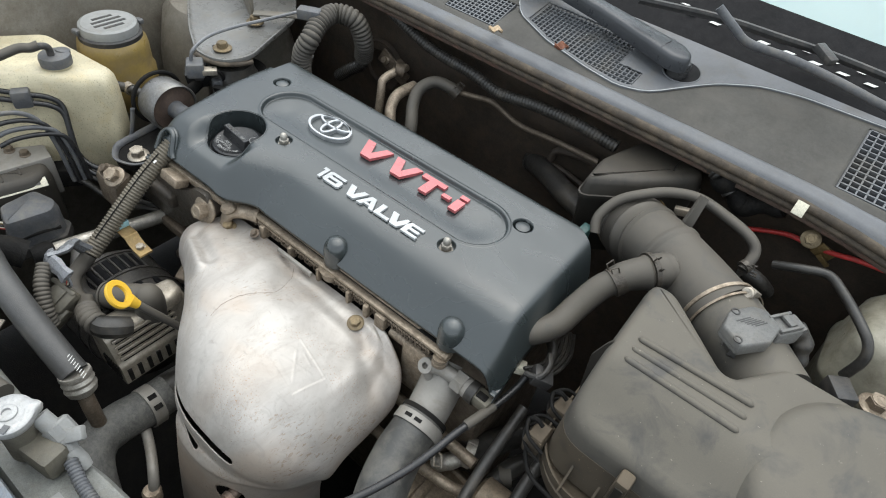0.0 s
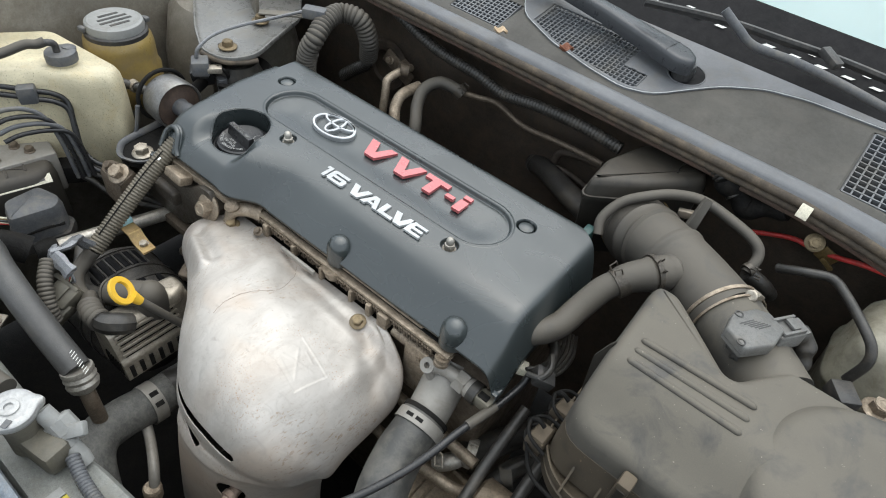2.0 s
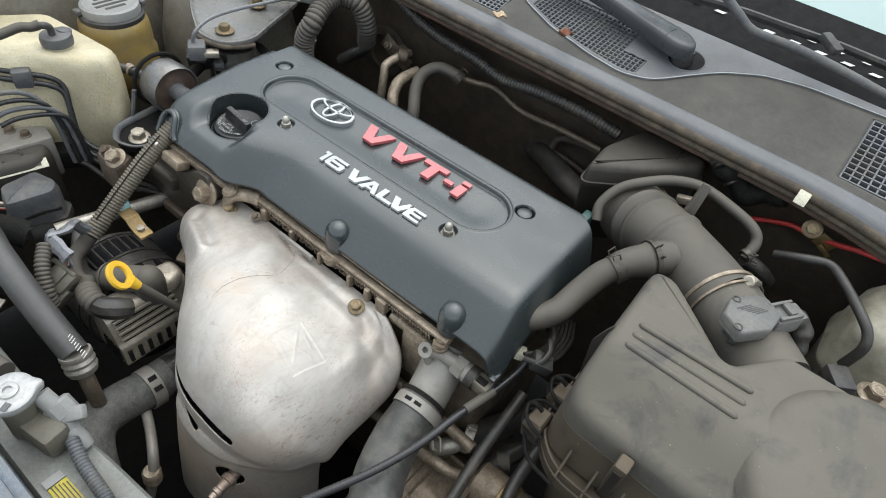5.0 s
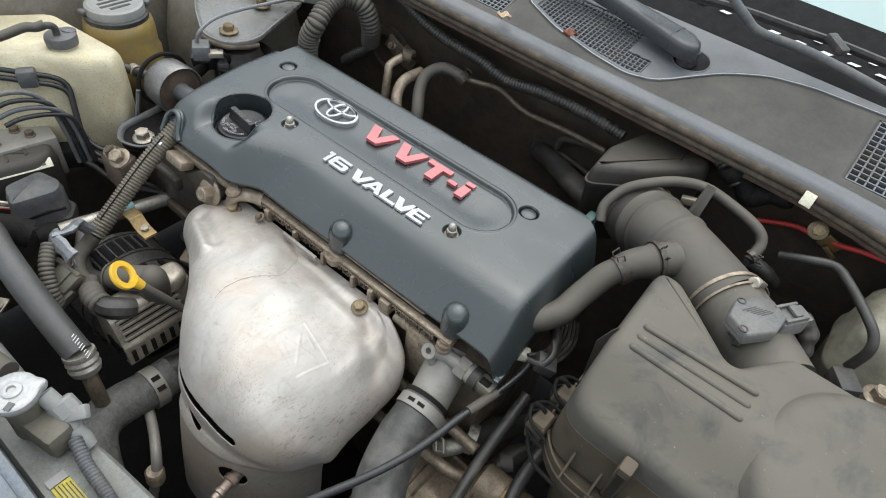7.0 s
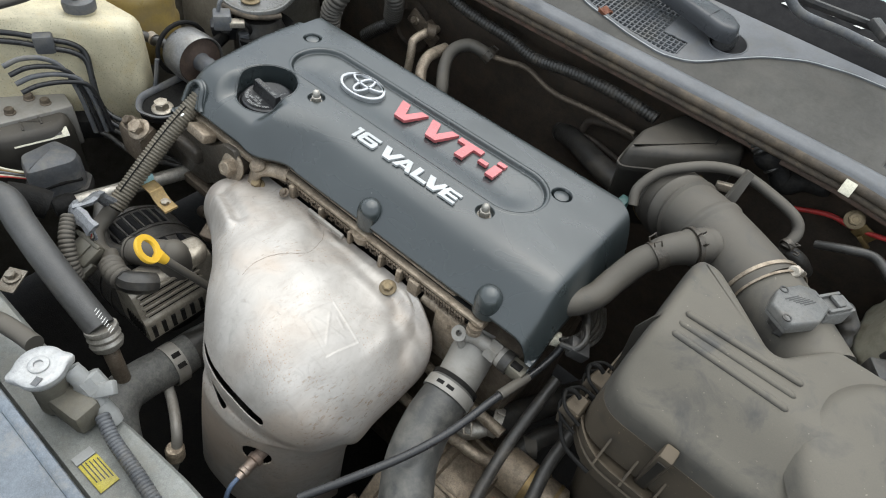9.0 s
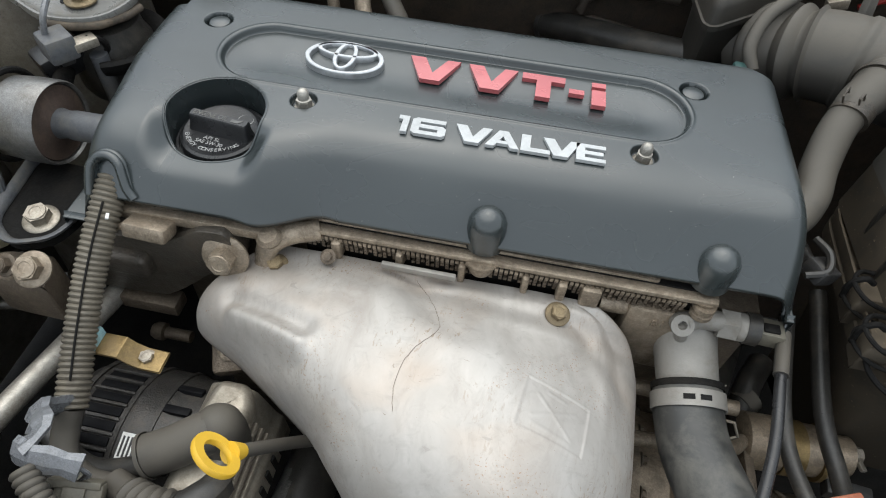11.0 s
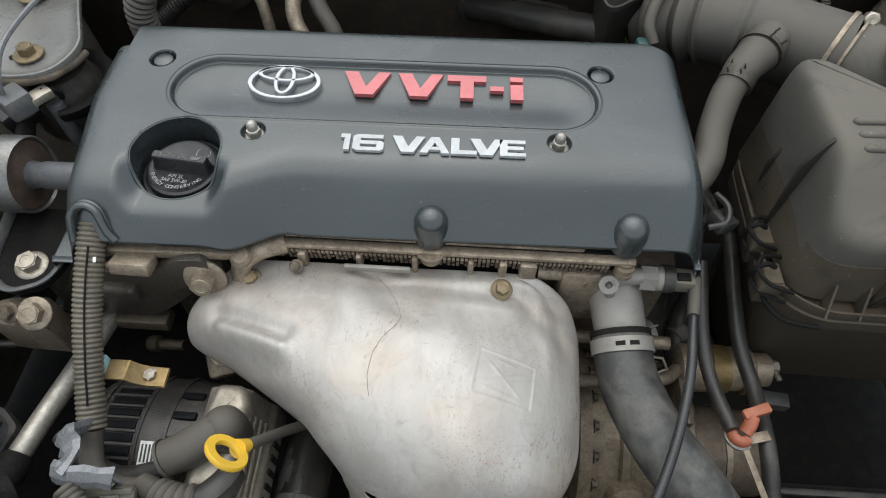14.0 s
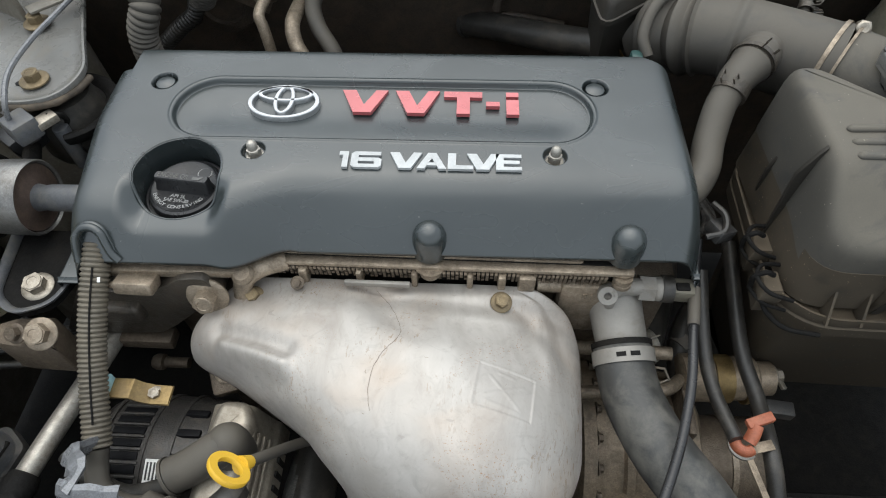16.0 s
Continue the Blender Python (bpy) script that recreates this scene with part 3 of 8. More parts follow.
def build_cover():
    th = thing("engine_cover", (0, 0, -0.06), "dark grey satin plastic engine cover with sunk oval badge panel", "engine cover")
    xs = np.linspace(-0.303, 0.262, 780)
    bulge = 1 - smooth01((xs + 0.150) / 0.060)
    ye = -0.072 - 0.021 * bulge
    yb = np.where(xs < -0.270, 0.106, 0.1395)
    yb = np.where(xs > 0.218, 0.1395 - (xs - 0.218) * 0.62, yb)
    v = np.linspace(0, 1, 330)
    X = np.repeat(xs[:, None], 330, 1)
    Y = ye[:, None] + v[None, :] * (yb - ye)[:, None]
    Z = cover_height(X, Y)
    Z = np.maximum(Z, -0.075)
    # skirts
    X = np.concatenate([X[:, :1], X[:, :1], X, X[:, -1:], X[:, -1:]], 1)
    Y = np.concatenate([Y[:, :1] + 0.004, Y[:, :1] + 0.0005, Y, Y[:, -1:] + 0.001, Y[:, -1:] - 0.002], 1)
    Z = np.concatenate([Z[:, :1] + 0.003, Z[:, :1] - 0.003, Z, Z[:, -1:] - 0.035, Z[:, -1:] - 0.035], 1)
    X = np.concatenate([X[:1] + 0.002, X[:1], X, X[-1:], X[-1:] - 0.002], 0)
    Y = np.concatenate([Y[:1], Y[:1], Y, Y[-1:], Y[-1:]], 0)
    Z = np.concatenate([Z[:1] - 0.012, Z[:1] - 0.012, Z, Z[-1:] - 0.012, Z[-1:] - 0.012], 0)
    c, s = math.cos(radians(0.8)), math.sin(radians(0.8))
    sheet_part("shell", sheet(X * c - Y * s, X * s + Y * c, Z), COVER, th)
    # clean wall and thin rim of the oil filler well
    bm = bmesh.new()
    rings, rim = [[], [], []], []
    for k in range(97):
        a = 2 * math.pi * k / 96
        h = float(cover_height(np.array(-0.189 + 0.0400 * math.cos(a)), np.array(-0.0245 + 0.0400 * math.sin(a))))
        h = max(-0.036, h)
        for ring, r, z in zip(rings, (0.0366, 0.0366, 0.0382), (-0.042, h - 0.0006, h + 0.0003)):
            ring.append(bm.verts.new(on_cover(-0.189 + r * math.cos(a), -0.0245 + r * math.sin(a), z)))
        rim.append(on_cover(-0.189 + 0.0380 * math.cos(a), -0.0245 + 0.0380 * math.sin(a), h - 0.0002))
    for la, lb in zip(rings, rings[1:]):
        for k in range(96):
            bm.faces.new((la[k], la[k + 1], lb[k + 1], lb[k]))
    part("filler_well", bm, COVER, th)
    part("well_rim", sweep(rim, 0.0009, 8, False), COVER, th)
    # rounded bosses over the fixing studs
    for x in (0.0255, 0.1925):
        o = on_cover(x, -0.0655, -0.066)
        bm = lathe([(0.0155, 0.013), (0.0154, 0.020), (0.0152, 0.030), (0.0142, 0.0365), (0.0115, 0.0420), (0.0075, 0.0455), (0.003, 0.0472), (0, 0.0475)], o + Vector((0, 0.006, -0.0035)), (0, -0.04, 1), 28)
        part("boss", bm, COVER, th)
    # plug buttons in the two rear holes
    for x in (-0.2335, 0.1735):
        o = on_cover(x, 0.089, -0.0105)
        bm = lathe([(0.0096, 0), (0.0096, 0.0062), (0.0086, 0.0084), (0.0055, 0.0098), (0, 0.0103)], o, (0, 0, 1), 28)
        part("plug", bm, COVER, th)
    # acorn nuts
    for x in (-0.129, 0.1305):
        o = on_cover(x, 0.0005, -0.008)
        bm = lathe([(0.0078, 0), (0.0078, 0.0016), (0.0062, 0.002)], o, (0, 0, 1), 24)
        prism(hexagon(0.0062, 15), Matrix.Translation(o + Vector((0, 0, 0.002))), 0.006, bm)
        lathe([(0.0054, 0.008), (0.0054, 0.009), (0.0044, 0.0095), (0.0046, 0.0135), (0.0036, 0.0165), (0.0018, 0.0178), (0, 0.0180)], o, (0, 0, 1), 20, bm)
        part("acorn_nut", bm, ALU, th, "zinc-plated acorn nut")
    # cable arch at the end of the cover
    arch = [(-0.2310, -0.0925), (-0.2365, -0.0890), (-0.2395, -0.0845), (-0.2425, -0.0800), (-0.2475, -0.0772), (-0.2535, -0.0763), (-0.2600, -0.0775), (-0.2645, -0.0812), (-0.2660, -0.0865), (-0.2665, -0.0925)]
    ring = [on_cover(q.x, q.y, float(cover_height(np.array(max(-0.262, q.x)), np.array(q.y))) + 0.0005 + 0.005 * smooth01((q.y + 0.0945) / 0.014)) for q in spline([(x, y, 0) for x, y in arch], 5)]
    bm = bmesh.new()
    for k in range(4):
        sweep([q + Vector((0, 0.0036 * k, -0.0010 * k * k)) for q in ring], 0.0036, 12, bm=bm)
    part("cable_arch", bm, COVER, th)
    return th


def glyph(name, polys, x0, x1, y0, y1, z, thick, material, parent):
    bm = bmesh.new()
    for poly in polys:
        prism([(x0 + px * (x1 - x0), y0 + py * (y1 - y0)) for px, py in poly], TURN @ Matrix.Translation((0, 0, z)), thick, bm)
    return part(name, bm, material, parent, flat=True)


def build_badges():
    V = [[(0, 1), (0.30, 1), (0.51, 0.34), (0.74, 1), (1, 1), (0.68, 0), (0.30, 0)]]
    T = [[(0, 1), (0, 0.74), (0.34, 0.74), (0.34, 0), (0.68, 0), (0.68, 0.74), (1, 0.74), (1, 1)]]
    I = [[(0, 0), (1, 0), (1, 0.66), (0, 0.66)], [(0, 0.80), (1, 0.80), (1, 1), (0, 1)]]
    BAR = [[(0, 0.36), (1, 0.36), (1, 0.56), (0, 0.56)]]
    ONE = [[(0, 1), (0, 0.76), (0.4, 0.76), (0.4, 0), (1, 0), (1, 1)]]
    SIX = [[(0, 0.12), (0.12, 0), (0.24, 0), (0.24, 1), (0.12, 1), (0, 0.88)], [(0.24, 0.77), (0.96, 0.77), (0.96, 1), (0.24, 1)],
           [(0.24, 0.40), (0.90, 0.40), (1, 0.50), (0.9, 0.62), (0.24, 0.62)], [(0.24, 0), (0.9, 0), (1, 0.12), (1, 0.22), (0.24, 0.22)], [(0.76, 0.22), (1, 0.22), (1, 0.50), (0.90, 0.40), (0.76, 0.40)]]
    A = [[(0, 0), (0.26, 0), (0.5, 0.66), (0.5, 1), (0.36, 1)], [(1, 0), (0.64, 1), (0.5, 1), (0.5, 0.66), (0.74, 0)], [(0.34, 0.20), (0.66, 0.20), (0.60, 0.38), (0.40, 0.38)]]
    Lp = [[(0, 1), (0, 0), (1, 0), (1, 0.24), (0.32, 0.24), (0.32, 1)]]
    E = [[(0, 0), (1, 0), (1, 0.21), (0.3, 0.21), (0.3, 0.40), (0.92, 0.40), (0.92, 0.61), (0.3, 0.61), (0.3, 0.79), (1, 0.79), (1, 1), (0, 1)]]
    th = thing("badge", on_cover(0.02, 0.068, -0.006), "red raised letters VVT-i on the engine cover", "badge", "raised lettering on the engine cover")
    for n, g, a, b in (("letter_v", V, -0.0625, -0.0195), ("letter_v", V, -0.0125, 0.0290), ("letter_t", T, 0.0330, 0.0685), ("dash", BAR, 0.0720, 0.0845), ("letter_i", I, 0.0905, 0.1020)):
        glyph(n, g, a, b, 0.0535, 0.0835, -0.0068, 0.0040, RED, th)
    th = thing("badge", on_cover(0.025, -0.01, -0.001), "silver raised letters 16 VALVE on the engine cover", "badge", "raised lettering on the engine cover")
    for n, g, a, b in (("digit_one", ONE, -0.0530, -0.0450), ("digit_six", SIX, -0.0425, -0.0165), ("letter_v", V, -0.0100, 0.0175), ("letter_a", A, 0.0135, 0.0385),
                       ("letter_l", Lp, 0.0395, 0.0610), ("letter_v", V, 0.0555, 0.0830), ("letter_e", E, 0.0800, 0.1015)):
        glyph(n, g, a, b, -0.0190, -0.0010, -0.001, 0.0028, SILVER, th)
    th = thing("emblem", on_cover(-0.1155, 0.066, -0.006), "chrome emblem of three crossing oval rings", "emblem")
    for n, cx, cy, rx, ry in (("outer_ring", 0, 0, 0.0335, 0.0225), ("upright_ring", 0, 0.0028, 0.0098, 0.0190), ("cross_ring", 0, 0.0110, 0.0262, 0.0105)):
        wx, wy = {"outer_ring": (0.0044, 0.0032), "upright_ring": (0.0040, 0.0030), "cross_ring": (0.0042, 0.0030)}[n]
        bm = bmesh.new()
        loops = []
        for dx, dy, z in ((0, 0, -0.0090), (0, 0, -0.0030), (0.0006, 0.0005, -0.0024), (wx - 0.0006, wy - 0.0005, -0.0024), (wx, wy, -0.0030), (wx, wy, -0.0090)):
            loops.append([bm.verts.new(on_cover(-0.1155 + cx + (rx - dx) * math.cos(a), 0.066 + cy + (ry - dy) * math.sin(a), z)) for a in (2 * math.pi * k / 72 for k in range(72))])
        for la, lb in zip(loops, loops[1:]):
            for k in range(72):
                bm.faces.new((la[k], la[(k + 1) % 72], lb[(k + 1) % 72], lb[k]))
        part(n, bm, CHROME, th)


def build_oil_cap():
    o = on_cover(-0.1885, -0.0255, -0.0300)
    th = thing("oil_filler_cap", o, "black plastic oil filler cap with a raised grip bar", "oil cap")
    bm = lathe([(0.033, -0.004), (0.033, 0.002), (0.0315, 0.0035), (0.0300, 0.0035), (0.0300, 0.001)], o, (0, -0.05, 1), 48)
    part("seat", bm, GLOSS_BLACK, th)
    bm = lathe([(0.0285, 0), (0.0285, 0.006), (0.0275, 0.0085), (0.0255, 0.0095), (0.0240, 0.0085), (0, 0.0085)], o, (0, -0.05, 1), 48)
    part("disc", bm, GLOSS_BLACK, th)
    m = Matrix.Translation(o + Vector((0.0010, -0.0005, 0.008))) @ Matrix.Rotation(radians(-6), 4, "Z")
    poly = rounded([(-0.0215, -0.0042), (0.0215, -0.0042), (0.0225, 0.0), (0.0215, 0.0042), (-0.0215, 0.0042), (-0.0225, 0)], 0.0016)
    grip = part("grip", pillow(poly, [(0, -0.002), (0.006, 0), (0.0110, 0.0003), (0.0125, 0.0012)], m), GLOSS_BLACK, th)
    words("lettering", "ENGINE OIL", m @ Matrix.Translation((-0.006, 0.0, 0.0127)), 0.0046, SENSOR, grip, 0.0001, 0.0255)
    part("oil_can_mark", prism([(0.0095, -0.0018), (0.015, -0.0018), (0.018, 0.0018), (0.014, 0.0008), (0.0095, 0.0014)], m @ Matrix.Translation((0, 0, 0.0126)), 0.0002), SENSOR, grip)
    mm = Matrix.Translation(o + Vector((0, 0, 0.0087))) @ Matrix.Rotation(radians(-6), 4, "Z")
    words("lettering", "API SL", mm @ Matrix.Translation((-0.001, -0.0108, 0.0004)), 0.0034, PRINT, th, 0.0001, 0.0125)
    words("lettering", "SAE 5W-30", mm @ Matrix.Translation((-0.001, -0.0152, 0.0004)), 0.0034, PRINT, th, 0.0001, 0.0200)
    for k, ch in enumerate("ENERGY CONSERVING"):
        if ch != " ":
            a = radians(-90 - 58 + k * 7.25)
            words("lettering", ch, mm @ Matrix.Translation((-0.001 + 0.0222 * math.cos(a), 0.0005 + 0.0222 * math.sin(a), 0.0004)) @ Matrix.Rotation(a + math.pi / 2, 4, "Z"), 0.0032, PRINT, th, 0.0001)
    bm = sweep([mm @ Vector((0.011 + 0.0055 * math.cos(a), 0.0150 + 0.0055 * math.sin(a), 0.0004)) for a in (2 * math.pi * k / 24 for k in range(25))], 0.0004, 6, False)
    part("mark_ring", bm, PRINT, th)
    rescale(th, o, 1.10)


build_cover()
build_badges()
build_oil_cap()


# ---- heat shield over the exhaust manifold ----
def catmull(values, t):
    """Smooth value of a short list at t from 0 to 1."""
    v = np.array([values[0]] + list(values) + [values[-1]], float)
    x = np.clip(np.asarray(t), 0, 0.999999) * (len(values) - 1)
    i = np.floor(x).astype(int)
    f = x - i
    a, b, c, d = v[i], v[i + 1], v[i + 2], v[i + 3]
    return 0.5 * (2 * b + (c - a) * f + (2 * a - 5 * b + 4 * c - d) * f ** 2 + (3 * b - a - 3 * c + d) * f ** 3)


SH_Y = (-0.0753, -0.0901, -0.1162, -0.1554, -0.2007, -0.2375, -0.2631, -0.2765, -0.277, -0.2857, -0.2981)
SH_Z = (-0.0889, -0.0863, -0.0741, -0.0637, -0.063, -0.0754, -0.1021, -0.1344, -0.1613, -0.1914, -0.3594)
SH_L = (-0.138, -0.1649, -0.1892, -0.1432, -0.0822, -0.0568, -0.0458, -0.0429, -0.0427, -0.0432, -0.0438)
SH_R = (0.1125, 0.1496, 0.1654, 0.1668, 0.1653, 0.1644, 0.1565, 0.1498, 0.1439, 0.1403, 0.1326)
SH_YE = (-0.0781, -0.1048, -0.1333, -0.1577, -0.1936, -0.2116, -0.2127, -0.2058, -0.1999, -0.1997, -0.2)
SH_ZE = (-0.0867, -0.1097, -0.1381, -0.1513, -0.1628, -0.1758, -0.1899, -0.2096, -0.2347, -0.2598, -0.3998)
SH_YR = (-0.0744, -0.0821, -0.1033, -0.1401, -0.1811, -0.2034, -0.2095, -0.2044, -0.1985, -0.1978, -0.1977)
SH_ZR = (-0.0899, -0.1166, -0.1463, -0.1596, -0.1706, -0.1832, -0.1938, -0.2109, -0.2347, -0.2597, -0.3999)
SH_P = (8.4, 4.3, 2.5, 2.9, 3.5, 2.9, 2.4, 2.3, 2.3, 2.4, 3.7)
SH_PR = (9.0, 2.6, 1.95, 1.9, 1.9, 1.95, 2.8, 3.0, 2.6, 2.1, 1.9)


def shield_at(u, v):
    """u from -1 to 1 across the shield, v from 0 at its back edge to 1 at its foot."""
    L, R, p = catmull(SH_L, v), catmull(SH_R, v), np.where(u < 0, catmull(SH_P, v), catmull(SH_PR, v))
    w = (1 - np.abs(u) ** p + 1e-9) ** (1 / p)
    x = (L + R) / 2 + (R - L) / 2 * u
    ye = np.where(u < 0, catmull(SH_YE, v), catmull(SH_YR, v))
    ze = np.where(u < 0, catmull(SH_ZE, v), catmull(SH_ZR, v))
    return x, ye + (catmull(SH_Y, v) - ye) * w, ze + (catmull(SH_Z, v) - ze) * w


def build_shield():
    th = thing("heat_shield", (0.05, -0.18, -0.36), "silver pressed-metal exhaust heat shield, scratched and rust-speckled", "heat shield")
    nu, nv = 460, 560
    a = np.linspace(-math.pi / 2, math.pi / 2, nu)
    u1 = np.sign(a) * (1 - (1 - np.abs(np.sin(a))) ** 0.9)
    v1 = np.linspace(0, 1, nv)
    U, Vv = np.meshgrid(u1, v1, indexing="ij")
    X, Y, Z = shield_at(U, Vv)
    # pressed rib at the narrow end, a step at the right shoulder, and gentle dents
    def rib(x0, y0, x1, y1, w):
        dx, dy = x1 - x0, y1 - y0
        t = np.clip(((X - x0) * dx + (Y - y0) * dy) / (dx * dx + dy * dy), 0, 1)
        return np.exp(-(np.hypot(X - x0 - t * dx, Y - y0 - t * dy) / w) ** 2)
    top = smooth01((Z + 0.14) / 0.03)
    Z += top * (0.007 * rib(-0.148, -0.142, -0.086, -0.167, 0.0070) - 0.005 * rib(-0.152, -0.128, -0.086, -0.152, 0.009) - 0.004 * rib(-0.130, -0.162, -0.085, -0.180, 0.006))
    # sunk square with a raised crossed mark
    cx, cy, turn_ = 0.0915, -0.1800, radians(-9)
    ex = (X - cx) * math.cos(turn_) + (Y - cy) * math.sin(turn_)
    ey = -(X - cx) * math.sin(turn_) + (Y - cy) * math.cos(turn_)
    front = smooth01((Y + 0.24) / 0.01)
    edge = np.minimum(0.0235 - np.abs(ex), 0.0195 - np.abs(ey))
    Z -= front * (0.0005 * smooth01((edge + 0.0006) / 0.0016) * (0.55 + 0.45 * smooth01((ex + 0.02) / 0.03)) - 0.0003 * np.exp(-((edge - 0.0002) / 0.0010) ** 2))
    def stroke(x0, y0, x1, y1, w=0.0013):
        dx, dy = x1 - x0, y1 - y0
        t = np.clip(((ex - x0) * dx + (ey - y0) * dy) / (dx * dx + dy * dy), 0, 1)
        return np.exp(-(np.hypot(ex - x0 - t * dx, ey - y0 - t * dy) / w) ** 2)
    Z += front * 0.00035 * np.maximum.reduce([stroke(-0.013, 0.009, 0.013, -0.012), stroke(-0.014, -0.008, 0.014, 0.008), stroke(-0.013, -0.013, 0.012, -0.015), stroke(-0.006, 0.014, 0.006, 0.013)])
    # soft buckles, the wavy back edge, and the rolled shoulder with its outer step
    Z += top * (0.0030 * np.sin(X * 45 + Y * 20) * np.sin(Y * 60 + 1.0) * 0.5)
    Z += 0.0028 * np.exp(-((Y + 0.088) / 0.007) ** 2) * (0.5 + 0.5 * np.cos(X * 32)) * top
    Z -= 0.005 * rib(0.118, -0.108, 0.150, -0.128, 0.011) * top
    Z -= 0.0050 * smooth01((U - 0.80) / 0.08) * smooth01((0.40 - Vv) / 0.16) * smooth01((Vv - 0.03) / 0.06)
    Z += 0.0022 * np.exp(-((U - 0.77) / 0.05) ** 2) * smooth01((0.40 - Vv) / 0.16) * smooth01((Vv - 0.06) / 0.06)
    Z -= 0.0040 * np.exp(-((U + 0.05 - 0.9 * (Vv - 0.12)) / 0.10) ** 2) * smooth01((0.30 - Vv) / 0.1) * smooth01((Vv - 0.05) / 0.05)
    Y -= 0.0022 * np.exp(-((Z + 0.178) / 0.006) ** 2) * smooth01((-0.20 - Y) / 0.02)
    keep = np.ones_like(X, bool)
    def slot(p, q, w):
        p, q = np.array(p), np.array(q)
        d = q - p
        P = np.stack([X, Y, Z], -1)
        t = np.clip(((P - p) @ d) / (d @ d), 0, 1)
        near = np.linalg.norm(P - p - t[..., None] * d, axis=-1)
        return near < w
    keep &= ~slot((-0.010, -0.262, -0.128), (0.030, -0.272, -0.128), 0.0044) & ~slot((0.030, -0.272, -0.128), (0.062, -0.277, -0.129), 0.0052) & ~slot((0.062, -0.277, -0.129), (0.096, -0.274, -0.134), 0.0056)
    keep &= ~slot((-0.002, -0.268, -0.152), (0.044, -0.277, -0.168), 0.0046)
    keep &= ~slot((0.088, -0.276, -0.217), (0.0881, -0.276, -0.217), 0.0165)
    keep[:2] = keep[-2:] = True
    sheet_part("shell", sheet(X, Y, Z, keep), SHIELD, th, solid=0.0012)
    bolt((-0.130, -0.095, -0.0895), (0, -0.25, 1), 0.0062, th, BRONZE, label="dull flange bolt")
    bolt((0.090, -0.093, -0.0865), (0.1, -0.25, 1), 0.0062, th, BRONZE, label="rusty flange bolt")
    # added black cylinder behind the slots; its colour stands for the shade inside
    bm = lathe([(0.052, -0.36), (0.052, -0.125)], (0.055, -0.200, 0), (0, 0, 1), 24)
    part("inner_shade", bm, GRIME_SHADE, th)
    def at(x, y, lift=0.0004):
        best = np.argmin((X - x) ** 2 + (Y - y) ** 2 + 10 * np.maximum(0, -Z - 0.13))
        return Vector((X.flat[best], Y.flat[best], Z.flat[best] + lift))
    # a fine wandering crack line on the crown
    ridge_pts = [(0.000 - 0.020, -0.086), (-0.008, -0.100), (0.004, -0.125), (0.006, -0.140), (-0.008, -0.162), (-0.013, -0.185), (-0.010, -0.205)]
    line = [at(q.x, q.y, 0.0014) for q in spline([(x, y, 0) for x, y in ridge_pts], 8)]
    part("crack", sweep(line, 0.00015, 5), CAST_DARK, th, "thin dark wandering crack")
    # oxygen sensor poking out of the round hole
    se = thing("oxygen_sensor", (0.089, -0.275, -0.221), "rusty oxygen sensor poking through the heat shield", "sensor")
    ax = Vector((0.12, -0.80, 0.02)).normalized()
    o = Vector((0.088, -0.262, -0.221))
    bm = lathe([(0.007, 0), (0.007, 0.016), (0.0088, 0.017), (0.0088, 0.023), (0.0062, 0.024), (0.0058, 0.034), (0.0068, 0.035), (0.0068, 0.039), (0.0050, 0.040), (0.0045, 0.046)], o, ax, 20)
    part("body", bm, mat("rusty_steel", (0.36, 0.29, 0.24), 0.4, 0.75, dust=0.35, dust_colour=(0.2, 0.11, 0.07)), se)
    part("cable", pipe([o + ax * 0.044, o + ax * 0.058 + Vector((0, 0, -0.004)), o + ax * 0.066 + Vector((0, 0, -0.03)), o + ax * 0.062 + Vector((0, 0, -0.10))], 0.0026, 10), mat("blue_cable", (0.10, 0.14, 0.22), 0.5), se)


build_shield()


